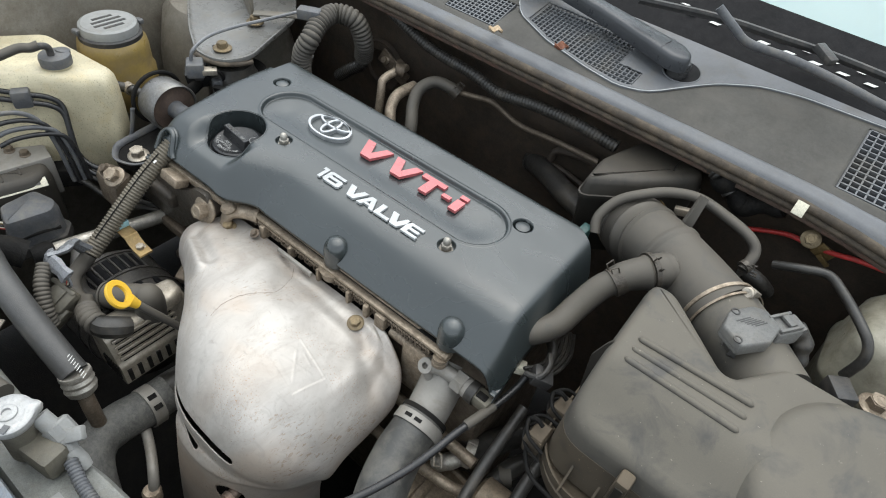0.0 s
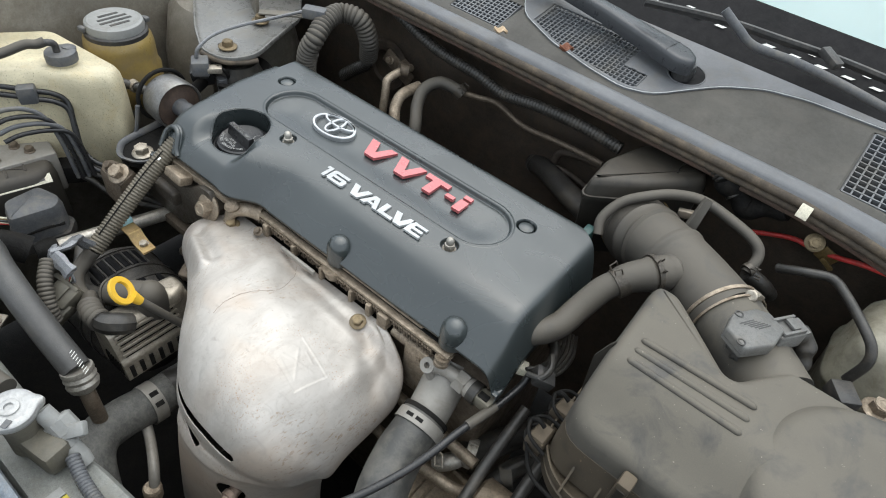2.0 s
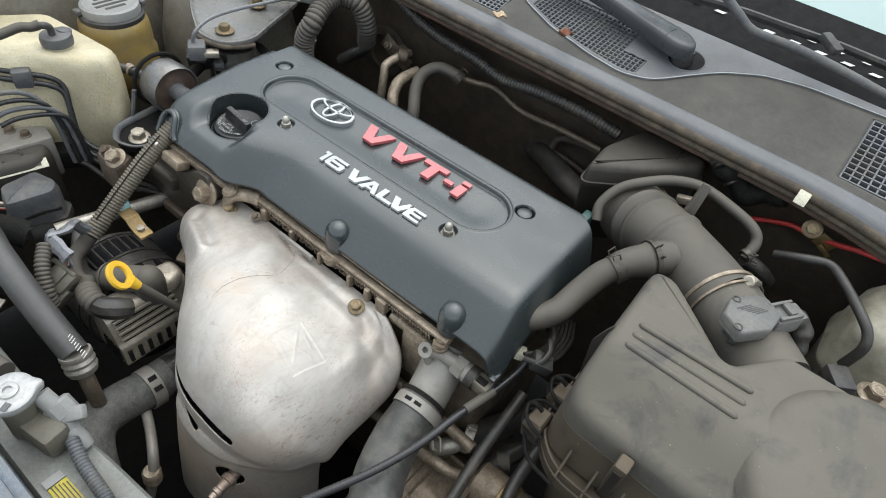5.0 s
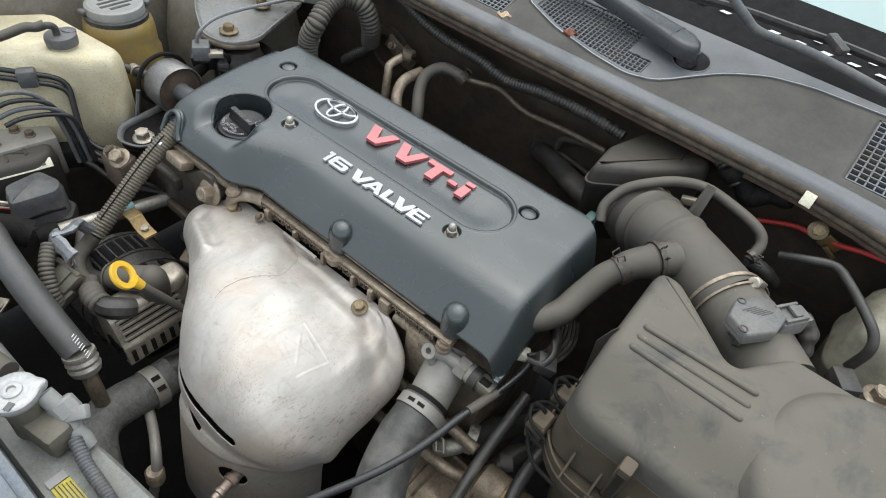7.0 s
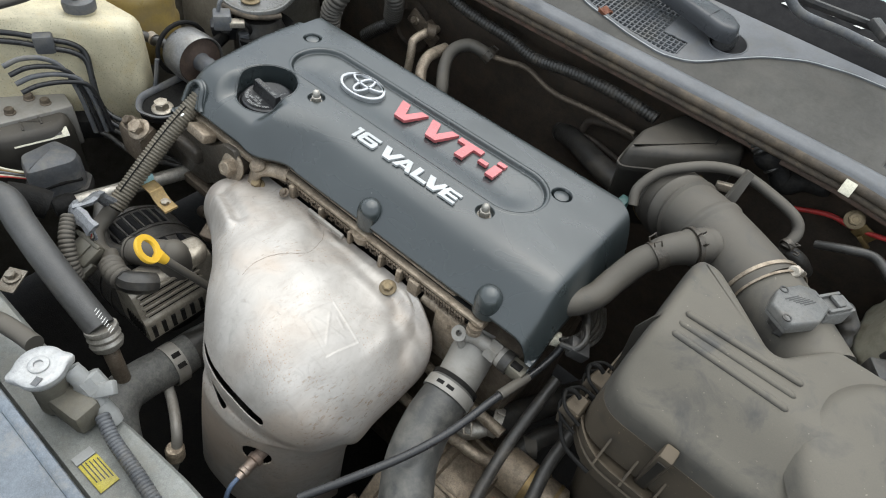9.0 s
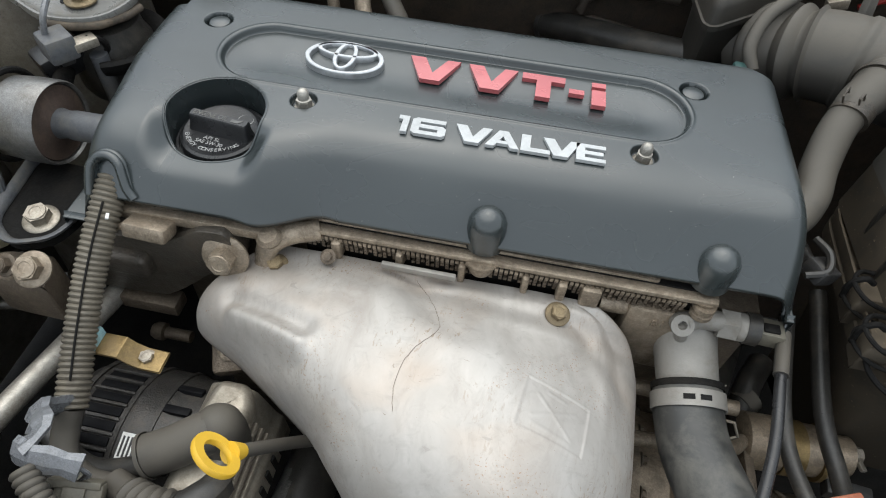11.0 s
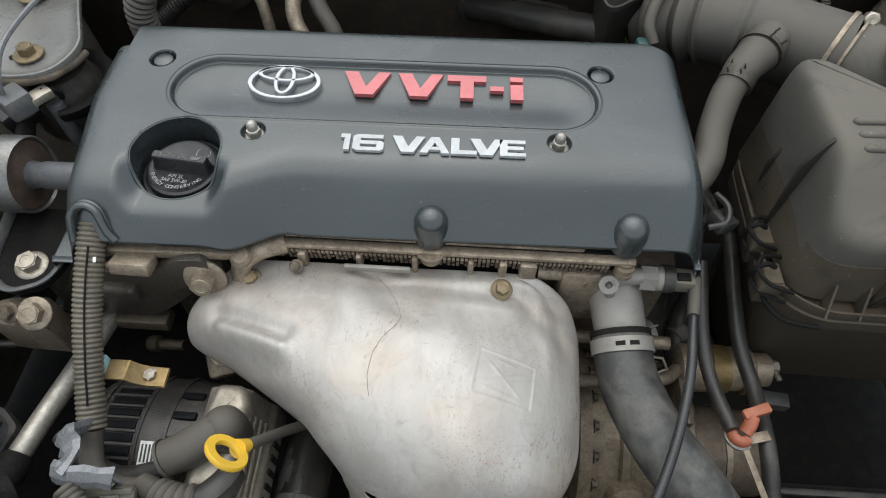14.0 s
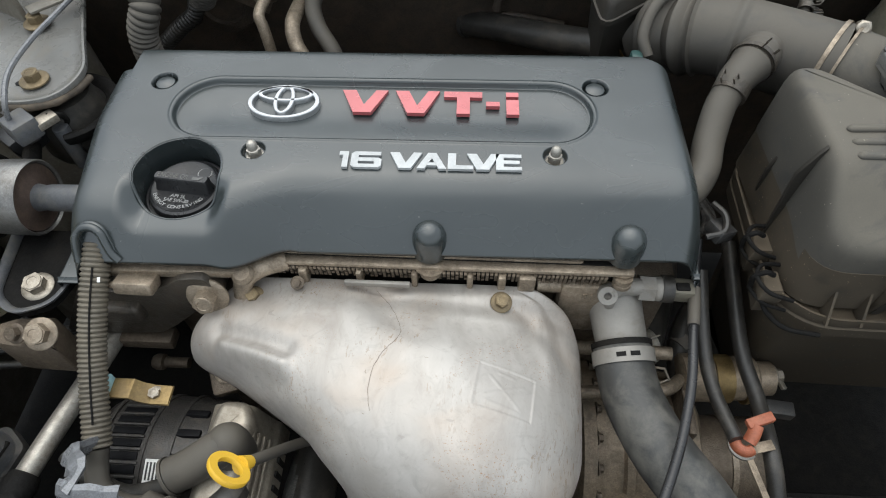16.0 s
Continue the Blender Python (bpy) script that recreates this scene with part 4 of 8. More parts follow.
# ---- cylinder head and engine block ----
def build_engine():
    th = thing("engine", (0, 0.03, -0.60), "grimy cast aluminium engine under the plastic cover", "engine")
    bm = block((0.0, 0.035, -0.30), (0.50, 0.19, 0.42))
    part("block", bm, CAST_DARK, th, bevel=0.008)
    bm = block((-0.030, 0.030, -0.068), (0.380, 0.195, 0.022))
    part("rocker_cover", bm, CAST, th, bevel=0.004)
    bm = block((0.045, -0.0700, -0.0640), (0.315, 0.012, 0.0050))
    part("gasket_rail", bm, CAST, th, "pale rail under the cover", bevel=0.002)
    # Black block behind the teeth, put there in place of the gap's shade.
    part("shadow_gap", block((0.04, -0.0625, -0.080), (0.31, 0.010, 0.040)), GRIME_SHADE, th)
    # fine toothed strips along the front of the head
    for z, dep, hgt in ((-0.0690, 0.0068, 0.0032), (-0.0730, 0.0055, 0.0030), (-0.0770, 0.0050, 0.0028), (-0.0810, 0.0045, 0.0028)):
        bm = bmesh.new()
        for k in range(78):
            x = -0.113 + k * 0.0038
            if z < -0.070 and math.sin(k * 1.7 + z * 900) > 0.75:
                continue
            block((x, -0.0690, z), (0.0026, dep * 2, hgt), bm=bm)
        tagged(part("toothed_strip", bm, CAST if z > -0.070 else CAST_DARK, th), kind="stuff")
    for x, w in ((-0.086, 0.008), (-0.036, 0.0055), (0.013, 0.0055), (0.062, 0.0055), (0.090, 0.007), (0.112, 0.015)):
        bm = block((x, -0.074, -0.079), (w, 0.012, 0.020))
        part("lug", bm, CAST, th, bevel=0.002)
    for x, y in ((0.0268, -0.0655), (0.1945, -0.0632)):
        w = 1.0 if x < 0.1 else 0.72
        bm = lathe([(0.0075 * w, 0), (0.0095 * w, 0.003), (0.0115 * w, 0.010), (0.0135 * w, 0.014)], (x, y - 0.006, -0.079), (0, 0.1, 1), 20)
        part("boss_bracket", bm, CAST, th)
    bolt((-0.090, -0.086, -0.078), (0, -0.5, 0.8), 0.004, th, CAST_DARK, "stud_nut")
    bm = block((0.168, -0.056, -0.125), (0.05, 0.04, 0.08))
    part("head_end", bm, CAST, th, bevel=0.006)
    words("casting_mark", "B1", Matrix.Translation((0.169, -0.0765, -0.098)) @ Matrix.Rotation(radians(90), 4, "X"), 0.008, CAST, th, 0.0008)
    part("rail_pipe", pipe([(0.122, -0.066, -0.094), (0.150, -0.064, -0.096), (0.178, -0.056, -0.098)], 0.0085, 14), CAST, th)
    # small plate at the left end
    bm = block((-0.221, -0.104, -0.060), (0.034, 0.020, 0.013), (-20, 3, 0))
    part("end_plate", bm, CAST, th, bevel=0.003)
    part("end_stud", lathe([(0.003, 0), (0.003, 0.010), (0.005, 0.011), (0.005, 0.015)], (-0.236, -0.106, -0.061), (-1, 0, 0), 12), CAST, th)
    bm = block((-0.190, -0.084, -0.060), (0.120, 0.020, 0.010), (0, 2, 3))
    part("gasket_rail", bm, CAST, th, "brown rail under the cover", bevel=0.002)
    part("bracket_ear", sweep(spline([(-0.100, -0.070, -0.066), (-0.122, -0.078, -0.068), (-0.136, -0.088, -0.074), (-0.140, -0.094, -0.092)], 6), 0.009, 14, flat=0.7), CAST, th, "casting ear beside the large bolt")
    part("ear_plug", lathe([(0.009, 0), (0.010, 0.004), (0.007, 0.008), (0, 0.009)], (-0.134, -0.088, -0.066), (0, -0.3, 1), 20), CAST, th)
    # bracket tongue over the shield
    bm = block((-0.019, -0.085, -0.076), (0.058, 0.004, 0.006))
    part("shield_clip", bm, PALE_CAST, th, bevel=0.001)
    # flange and pipe to the right of the shield
    part("coolant_tube", pipe([(0.12, -0.075, -0.196), (0.20, -0.078, -0.196), (0.27, -0.080, -0.196)], 0.007, 14), CAST, th)
    bm = block((0.175, -0.09, -0.30), (0.016, 0.05, 0.16))
    part("flange", bm, CAST, th, bevel=0.003)
    for z in (-0.25, -0.285, -0.32):
        bolt((0.168, -0.115, z), (0, -1, 0), 0.004, th, CAST_DARK, "flange_bolt")
    # gearbox case: a flanged barrel with raised bands and webs
    ox, oy, oz = 0.182, -0.125, -0.345
    bm = lathe([(0.098, 0), (0.106, 0.003), (0.106, 0.016), (0.098, 0.018), (0.096, 0.045), (0.100, 0.048), (0.100, 0.056), (0.095, 0.059), (0.090, 0.100), (0.082, 0.128), (0.060, 0.140)], (ox, oy, oz), (1, 0, 0), 56)
    part("gearbox_housing", bm, GEARBOX, th)
    for k in range(7):
        a = radians(40 + 17 * k)
        out = Vector((0, -math.cos(a), math.sin(a)))
        part("web", block_axes(Vector((ox + 0.075, oy, oz)) + out * 0.094, (1, 0, 0), Vector((1, 0, 0)).cross(out), out, (0.060, 0.005, 0.009)), GEARBOX, th, bevel=0.002) if k in (2, 5) else None
        bolt(Vector((ox + 0.017, oy, oz)) + out * 0.101, (1, 0, 0), 0.0045, th, CAST_DARK, "flange_bolt")
    part("breather_tube", pipe([(0.150, -0.118, -0.214), (0.200, -0.118, -0.212), (0.262, -0.112, -0.214), (0.285, -0.095, -0.225)], 0.0068, 14), CAST, th)
    part("side_boss", lathe([(0.020, 0), (0.020, 0.018), (0.014, 0.022), (0.012, 0.030), (0, 0.031)], (0.235, -0.200, -0.300), (0.1, -0.9, 0.45), 24), GEARBOX, th)
    part("lower_rail", pipe([(0.17, -0.215, -0.315), (0.23, -0.222, -0.318), (0.30, -0.218, -0.322)], 0.009, 12), CAST_DARK, th)


build_engine()


# ---- air intake side ----
def build_airbox():
    th = thing("air_filter_box", (0.46, -0.02, -0.16), "dusty grey plastic air filter box with three moulded ribs", "air filter box")
    plan = [(0.332, -0.088), (0.62, -0.092), (0.62, 0.077), (0.546, 0.077), (0.464, 0.076), (0.428, 0.024), (0.374, 0.069), (0.352, 0.086), (0.326, 0.082)]
    poly = rounded(plan, [0.032, 0.03, 0.03, 0.03, 0.012, 0.010, 0.010, 0.014, 0.020], 7)

    def sag(bm, floor):
        """The crown falls away towards the front of the car."""
        bm.normal_update()
        bmesh.ops.triangulate(bm, faces=[f for f in bm.faces if len(f.verts) > 4], quad_method="BEAUTY", ngon_method="EAR_CLIP")
        for n in range(14):
            bmesh.ops.bisect_plane(bm, geom=bm.verts[:] + bm.edges[:] + bm.faces[:], plane_co=(0, -0.020 - 0.0055 * n, 0), plane_no=(0, 1, 0))
        for n in range(10):
            bmesh.ops.bisect_plane(bm, geom=bm.verts[:] + bm.edges[:] + bm.faces[:], plane_co=(0.35 + 0.025 * n, 0, 0), plane_no=(1, 0, 0))
        for v in bm.verts:
            t = max(0.0, min(1.0, (-0.022 - v.co.y) / 0.072))
            v.co.z -= 0.046 * t * t * (3 - 2 * t) * max(0.0, (v.co.z - floor) / (0.041 - floor))
        return bm

    crown = sag(pillow(poly, [(-0.030, 0.000), (-0.010, 0.0008), (0.012, 0.0016), (0.024, 0.0024), (0.030, 0.0034), (0.035, 0.0050), (0.0385, 0.0074), (0.0405, 0.0105), (0.041, 0.0130)], bottom=False), -0.075)
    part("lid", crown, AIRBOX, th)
    part("lid_skirt", pillow(poly, [(-0.078, -0.0015), (-0.052, -0.0005), (-0.030, 0.0006)], bottom=False), AIRBOX_LOW, th, "brown dusty skirt of the lid")
    for a, b in (((0.350, -0.0005, 0.0415), (0.456, 0.0045, 0.0415)), ((0.350, -0.0140, 0.0405), (0.4555, -0.0115, 0.0405)), ((0.350, -0.0275, 0.0395), (0.4550, -0.0275, 0.0395))):
        a, b = Vector(a), Vector(b)
        line = [a.lerp(b, t) for t in (0, 0.006, 0.014, 0.025, 0.04, 0.25, 0.5, 0.75, 0.96, 0.975, 0.986, 0.994, 1)]
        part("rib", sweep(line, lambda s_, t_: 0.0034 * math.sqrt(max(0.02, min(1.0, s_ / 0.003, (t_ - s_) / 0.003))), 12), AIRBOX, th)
    bm = lathe([(0.090, -0.012), (0.085, -0.003), (0.081, 0.0020), (0.076, 0.0046), (0.068, 0.0064), (0.052, 0.0082), (0.030, 0.0094), (0, 0.0100)], (0.555, -0.020, 0.0350), (0.02, -0.24, 1), 64)
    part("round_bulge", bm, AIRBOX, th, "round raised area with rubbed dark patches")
    # stiffening fins down the wall beside the engine
    for y, h, deep in ((-0.016, 0.100, 0.006), (0.026, 0.060, 0.003)):
        bm = prism([(0.0, 0.0), (0.006, 0.0), (0.006, h + 0.012), (0.002, h + 0.004), (-deep, h - 0.020)], Matrix.Translation((0.328, y + 0.002, -0.074)) @ Matrix.Rotation(radians(90), 4, "X"), 0.004)
        part("side_fin", bm, RESONATOR, th, bevel=0.0006)
    low = rounded([(0.333, -0.062), (0.360, -0.090), (0.62, -0.094), (0.62, 0.075), (0.40, 0.070), (0.335, 0.076)], [0.018, 0.02, 0.02, 0.02, 0.02, 0.02], 5)
    part("lower_case", pillow(low, [(-0.30, 0.034), (-0.180, 0.018), (-0.135, 0.010), (-0.104, 0.008)]), AIRBOX_LOW, th)
    part("flange", pillow(low, [(-0.108, 0.006), (-0.108, -0.011), (-0.094, -0.012), (-0.092, -0.010), (-0.092, 0.004)]), AIRBOX_LOW, th, "brown dusty flange")
    part("flange_lip", pillow(low, [(-0.090, 0.003), (-0.090, -0.012), (-0.084, -0.013), (-0.078, -0.0125), (-0.078, -0.0105), (-0.084, -0.010), (-0.085, 0.003)]), AIRBOX_LOW, th, "turned-up flange of the lid")
    for k in range(7):
        x = 0.362 + k * 0.0285
        bm = prism([(0, 0), (0.017, 0), (0, 0.030)], Matrix.Translation((x, -0.0885, -0.084)) @ Matrix.Rotation(radians(90), 4, "X") @ Matrix.Rotation(radians(90), 4, "Y") @ Matrix.Scale(-1, 4, (1, 0, 0)), 0.0022)
        part("web", bm, AIRBOX_LOW, th)
    # upright guide on the front slope
    part("tab", block((0.4050, -0.0895, -0.047), (0.013, 0.016, 0.076), (9, 0, 0)), AIRBOX_LOW, th, "upright guide", bevel=0.003)
    # Thin dark plate on the solid guide, a recess's shade done as colour.
    part("tab_shade", block((0.4050, -0.0970, -0.050), (0.007, 0.002, 0.062), (9, 0, 0)), RESONATOR, th, "dark plate standing for the shade of a recess in the guide")
    # spring-wire latches over moulded lugs
    for p in ((0.318, -0.072, -0.070), (0.320, -0.030, -0.070)):
        o = Vector(p)
        part("latch_lug", pillow(rounded([(-0.009, -0.013), (0.012, -0.013), (0.012, 0.013), (-0.006, 0.013)], 0.003, 3), [(-0.030, 0.003), (-0.010, 0.0), (0.000, 0.001), (0.002, 0.003)], Matrix.Translation(o)), AIRBOX_LOW, th)
        for dz, r_ in ((0.004, 0.0019), (-0.012, 0.0017)):
            bm = sweep(spline([o + Vector((0.014, 0.016, dz)), o + Vector((-0.004, 0.014, dz + 0.002)), o + Vector((-0.012, 0.0, dz + 0.003)), o + Vector((-0.004, -0.014, dz + 0.001)), o + Vector((0.016, -0.018, dz - 0.004))], 5), r_, 8)
            part("latch_wire", bm, GRIME_SHADE, th, "bent spring-wire latch")
        part("latch_hook", sweep(spline([o + Vector((-0.011, 0.002, -0.012)), o + Vector((-0.013, 0.002, 0.004)), o + Vector((-0.006, 0.002, 0.012)), o + Vector((0.002, 0.002, 0.008))], 5), 0.0024, 8), GRIME_SHADE, th, "bent spring-wire latch")
    o = Vector((0.318, -0.072, -0.082))
    part("latch_arm", sweep(spline([o + Vector((-0.006, -0.006, 0.004)), o + Vector((0.002, -0.018, -0.008)), o + Vector((0.018, -0.030, -0.014)), o + Vector((0.046, -0.034, -0.016))], 6), 0.0022, 8), GRIME_SHADE, th, "bent spring-wire latch")


def build_intake():
    th = thing("intake_duct", (0.32, 0.17, -0.05), "dusty black rubber intake duct with bellows folds", "intake duct")
    line = resample(spline([(0.246, 0.262, -0.050), (0.256, 0.228, -0.030), (0.274, 0.200, -0.014), (0.306, 0.180, -0.003), (0.350, 0.156, 0.000), (0.400, 0.126, 0.002)], 10), 0.0022)
    def rad(s, total):
        if s < 0.098:
            return 0.0400 + 0.0034 * math.cos(2 * math.pi * s / 0.0140)
        if s > total - 0.010:
            return 0.0405
        return 0.0395 + (0.0020 if abs(s - 0.132) < 0.003 else 0)
    part("duct", sweep(line, rad, 40), RUBBER_DUSTY, th)
    ax = Vector((0.035, -0.028, 0.001))
    part("clamp", ring_band((0.392, 0.132, 0.002), ax, 0.0405, 0.004, 0.0012), CAST, th, "steel band clamp")
    part("clamp", ring_band((0.402, 0.125, 0.002), ax, 0.0405, 0.0025, 0.0012), CAST, th, "steel band clamp")
    part("clamp", ring_band((0.254, 0.236, -0.034), (0.012, -0.034, 0.019), 0.0435, 0.009, 0.0015), GOLD, th, "yellow zinc band clamp")
    for q in ((0.4075, 0.1330, 0.0405),):
        part("clamp_screw", lathe([(0.0062, 0), (0.0062, 0.004), (0.0045, 0.005), (0.0015, 0.0045), (0, 0.004)], q, (-0.3, -0.75, 0.6), 20), STEEL, th, "clamp screw")
        part("clamp_barrel", block_axes(Vector(q) + Vector((0.004, 0.008, -0.003)), (-0.3, -0.75, 0.6), (0.9, -0.4, 0), (0.2, 0.5, 0.8), (0.018, 0.009, 0.008)), STEEL, th, bevel=0.001)
    part("clamp_screw", block_on((0.293, 0.228, 0.020), (1, 0.2, 0.2), (0.008, 0.010, 0.020)), STEEL, th, "clamp screw housing", bevel=0.0015)
    bm = prism(rounded([(-0.012, -0.016), (0.000, -0.018), (0.009, 0.018), (0.001, 0.022)], 0.002, 3), Matrix.Translation((0.316, 0.211, 0.042)) @ Matrix.Rotation(radians(35), 4, "Z") @ Matrix.Rotation(radians(70), 4, "X"), 0.007)
    part("hose_holder", bm, RUBBER_DUSTY, th, bevel=0.001)
    # neck of the filter box with the air-flow sensor on it
    th = thing("air_flow_sensor", (0.425, 0.105, 0.045), "grey air-flow sensor with a plugged connector", "sensor")
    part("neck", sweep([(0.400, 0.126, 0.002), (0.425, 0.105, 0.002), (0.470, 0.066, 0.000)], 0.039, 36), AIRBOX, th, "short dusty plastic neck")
    poly = rounded([(0.4025, 0.059), (0.4245, 0.047), (0.4440, 0.072), (0.4460, 0.097), (0.4280, 0.109), (0.4150, 0.104), (0.4005, 0.082)], 0.0025, 4)
    part("body", pillow(poly, [(0.0445, 0.0), (0.0510, 0.0), (0.0530, 0.0008), (0.0537, 0.0020)]), SENSOR, th, "grey moulded sensor housing")
    part("seat", pillow(poly, [(0.026, 0.010), (0.0400, 0.008), (0.0400, 0.0002), (0.0440, 0.0002), (0.0440, 0.002)]), SENSOR, th)
    for x, y in ((0.4190, 0.0520), (0.4055, 0.0840)):
        part("screw", lathe([(0.0042, 0), (0.0042, 0.0012), (0.0030, 0.0012), (0.0026, 0.0002), (0, 0.0002)], (x, y, 0.0532), (0, 0, 1), 20), BLACK_PLASTIC, th)
    for k in range(6):
        part("print_bar", block((0.4145 + k * 0.0030, 0.0800 + 0.0012 * k, 0.0536), (0.0014, 0.017 - 0.0012 * (k % 3), 0.0004), (0, 0, -30)), BLACK_PLASTIC, th)
    plug = Matrix.Translation((0.4465, 0.1075, 0.0425)) @ Matrix.Rotation(radians(-33), 4, "Z")
    body = part("connector", pillow(rounded([(-0.011, -0.016), (0.012, -0.016), (0.012, 0.014), (-0.011, 0.014)], 0.002, 3), [(-0.009, 0.0), (0.0065, 0.0), (0.008, 0.001)], plug), SENSOR, th, "grey wire connector")
    for dx in (-0.0085, 0.0085):
        part("latch_rail", block(plug @ Vector((dx, 0.0, 0.0098)), (0.003, 0.026, 0.004), (0, 0, -33)), SENSOR, body, bevel=0.0006)
    part("latch", block(plug @ Vector((0.0, 0.004, 0.0108)), (0.013, 0.008, 0.0035), (0, 0, -33)), SENSOR, body, bevel=0.0006)
    part("cuff", pillow(rounded([(-0.009, 0.013), (0.010, 0.013), (0.010, 0.021), (-0.009, 0.021)], 0.002, 3), [(-0.008, 0.0), (0.006, 0.0)], plug), SENSOR, body)
    part("cable", sweep(spline([(0.456, 0.122, 0.040), (0.469, 0.124, 0.030), (0.476, 0.116, 0.004), (0.474, 0.104, -0.030), (0.466, 0.094, -0.090)], 8), lambda s_, t_: 0.0095 + 0.0012 * math.sin(s_ * 380), 14), RUBBER, th, "taped black cable")
    # crankcase breather hose
    th = thing("breather_hose", (0.27, 0.06, -0.05), "dusty rubber breather hose with spring clamp", "hose")
    part("hose", pipe([(0.215, -0.012, -0.045), (0.248, -0.004, -0.040), (0.268, 0.020, -0.034), (0.275, 0.048, -0.022), (0.284, 0.074, -0.004), (0.296, 0.092, 0.006)], 0.0140, 22), RUBBER_DUSTY, th)
    part("nozzle", sweep(spline([(0.292, 0.086, 0.004), (0.300, 0.098, 0.009), (0.318, 0.118, 0.014), (0.332, 0.140, 0.010)], 8), lambda s, t: 0.0150 + 0.0065 * (s / t) + (0.0012 * math.cos(2 * math.pi * s / 0.006) if s > 0.5 * t else 0), 24), RUBBER_DUSTY, th)
    spring_clamp("clamp", (0.294, 0.088, 0.004), (0.5, 0.8, 0.4), 0.0148, th, (-0.3, 0, 1))
    spring_clamp("clamp", (0.316, 0.116, 0.014), (0.55, 0.75, 0.1), 0.0200, th, (0.4, -0.2, 1), width=0.005)
    # slim hose that loops over the duct
    th = thing("vacuum_hose", (0.30, 0.20, 0.03), "slim grey rubber hose looping over the intake duct", "hose")
    part("hose", pipe([(0.233, 0.160, -0.015), (0.227, 0.173, 0.000), (0.236, 0.193, 0.018), (0.256, 0.211, 0.030), (0.280, 0.232, 0.036), (0.310, 0.245, 0.038), (0.348, 0.240, 0.036), (0.380, 0.231, 0.032), (0.392, 0.223, 0.022), (0.391, 0.206, 0.008)], 0.0062, 14), RUBBER_DUSTY, th)
    spring_clamp("clamp", (0.391, 0.207, 0.012), (-0.3, -0.8, -0.3), 0.0066, th, (1, 0, 0.6), width=0.006)
    part("pipe_end", pipe([(0.391, 0.210, 0.005), (0.410, 0.219, -0.005), (0.425, 0.242, -0.030)], 0.009, 12), RUBBER, th)
    # resonator
    th = thing("resonator_box", (0.235, 0.275, -0.06), "dusty black plastic resonator box with a ridged seam", "resonator")
    poly = rounded([(0.190, 0.188), (0.248, 0.234), (0.298, 0.298), (0.284, 0.322), (0.204, 0.318), (0.184, 0.245)], 0.011, 4)
    def tilt(bm):
        for v in bm.verts:
            v.co.z += 0.06 * (v.co.x - 0.24)
        return bm
    part("lower_half", tilt(pillow(poly, [(-0.09, 0.004), (0.002, -0.002)])), RESONATOR, th)
    part("seam", tilt(pillow(poly, [(0.002, -0.002), (0.003, -0.005), (0.008, -0.005), (0.009, -0.002)])), RESONATOR, th)
    part("upper_half", tilt(pillow(poly, [(0.008, -0.003), (0.022, -0.001), (0.028, 0.001), (0.031, 0.004), (0.0325, 0.008)])), RESONATOR, th)
    part("moulded_mark", tilt(pipe([(0.264, 0.279, 0.033), (0.262, 0.290, 0.033), (0.263, 0.308, 0.033), (0.271, 0.310, 0.033)], 0.0012, 6)), RUBBER, th)
    # dark hose behind the cover
    th = thing("breather_pipe", (0.1, 0.30, -0.10), "black rubber pipe behind the engine cover", "hose")
    part("pipe", pipe([(0.045, 0.350, -0.110), (0.090, 0.315, -0.092), (0.140, 0.275, -0.075), (0.200, 0.232, -0.055)], 0.0165, 20), RUBBER, th)
    part("rim", ring_band((0.047, 0.348, -0.109), (0.6, -0.45, 0.2), 0.0150, 0.006, 0.003), RUBBER, th)
    th = thing("throttle_body", (0.205, 0.195, -0.10), "dark cast throttle body behind the intake duct", "throttle body")
    part("barrel", lathe([(0.040, 0), (0.040, 0.05)], (0.240, 0.300, -0.075), (0.012, -0.034, 0.019), 32), CAST_DARK, th)
    part("lever_plate", block((0.222, 0.155, -0.030), (0.012, 0.02, 0.04)), mat("dull_teal_cover", (0.03, 0.07, 0.065), 0.4), th, bevel=0.003)


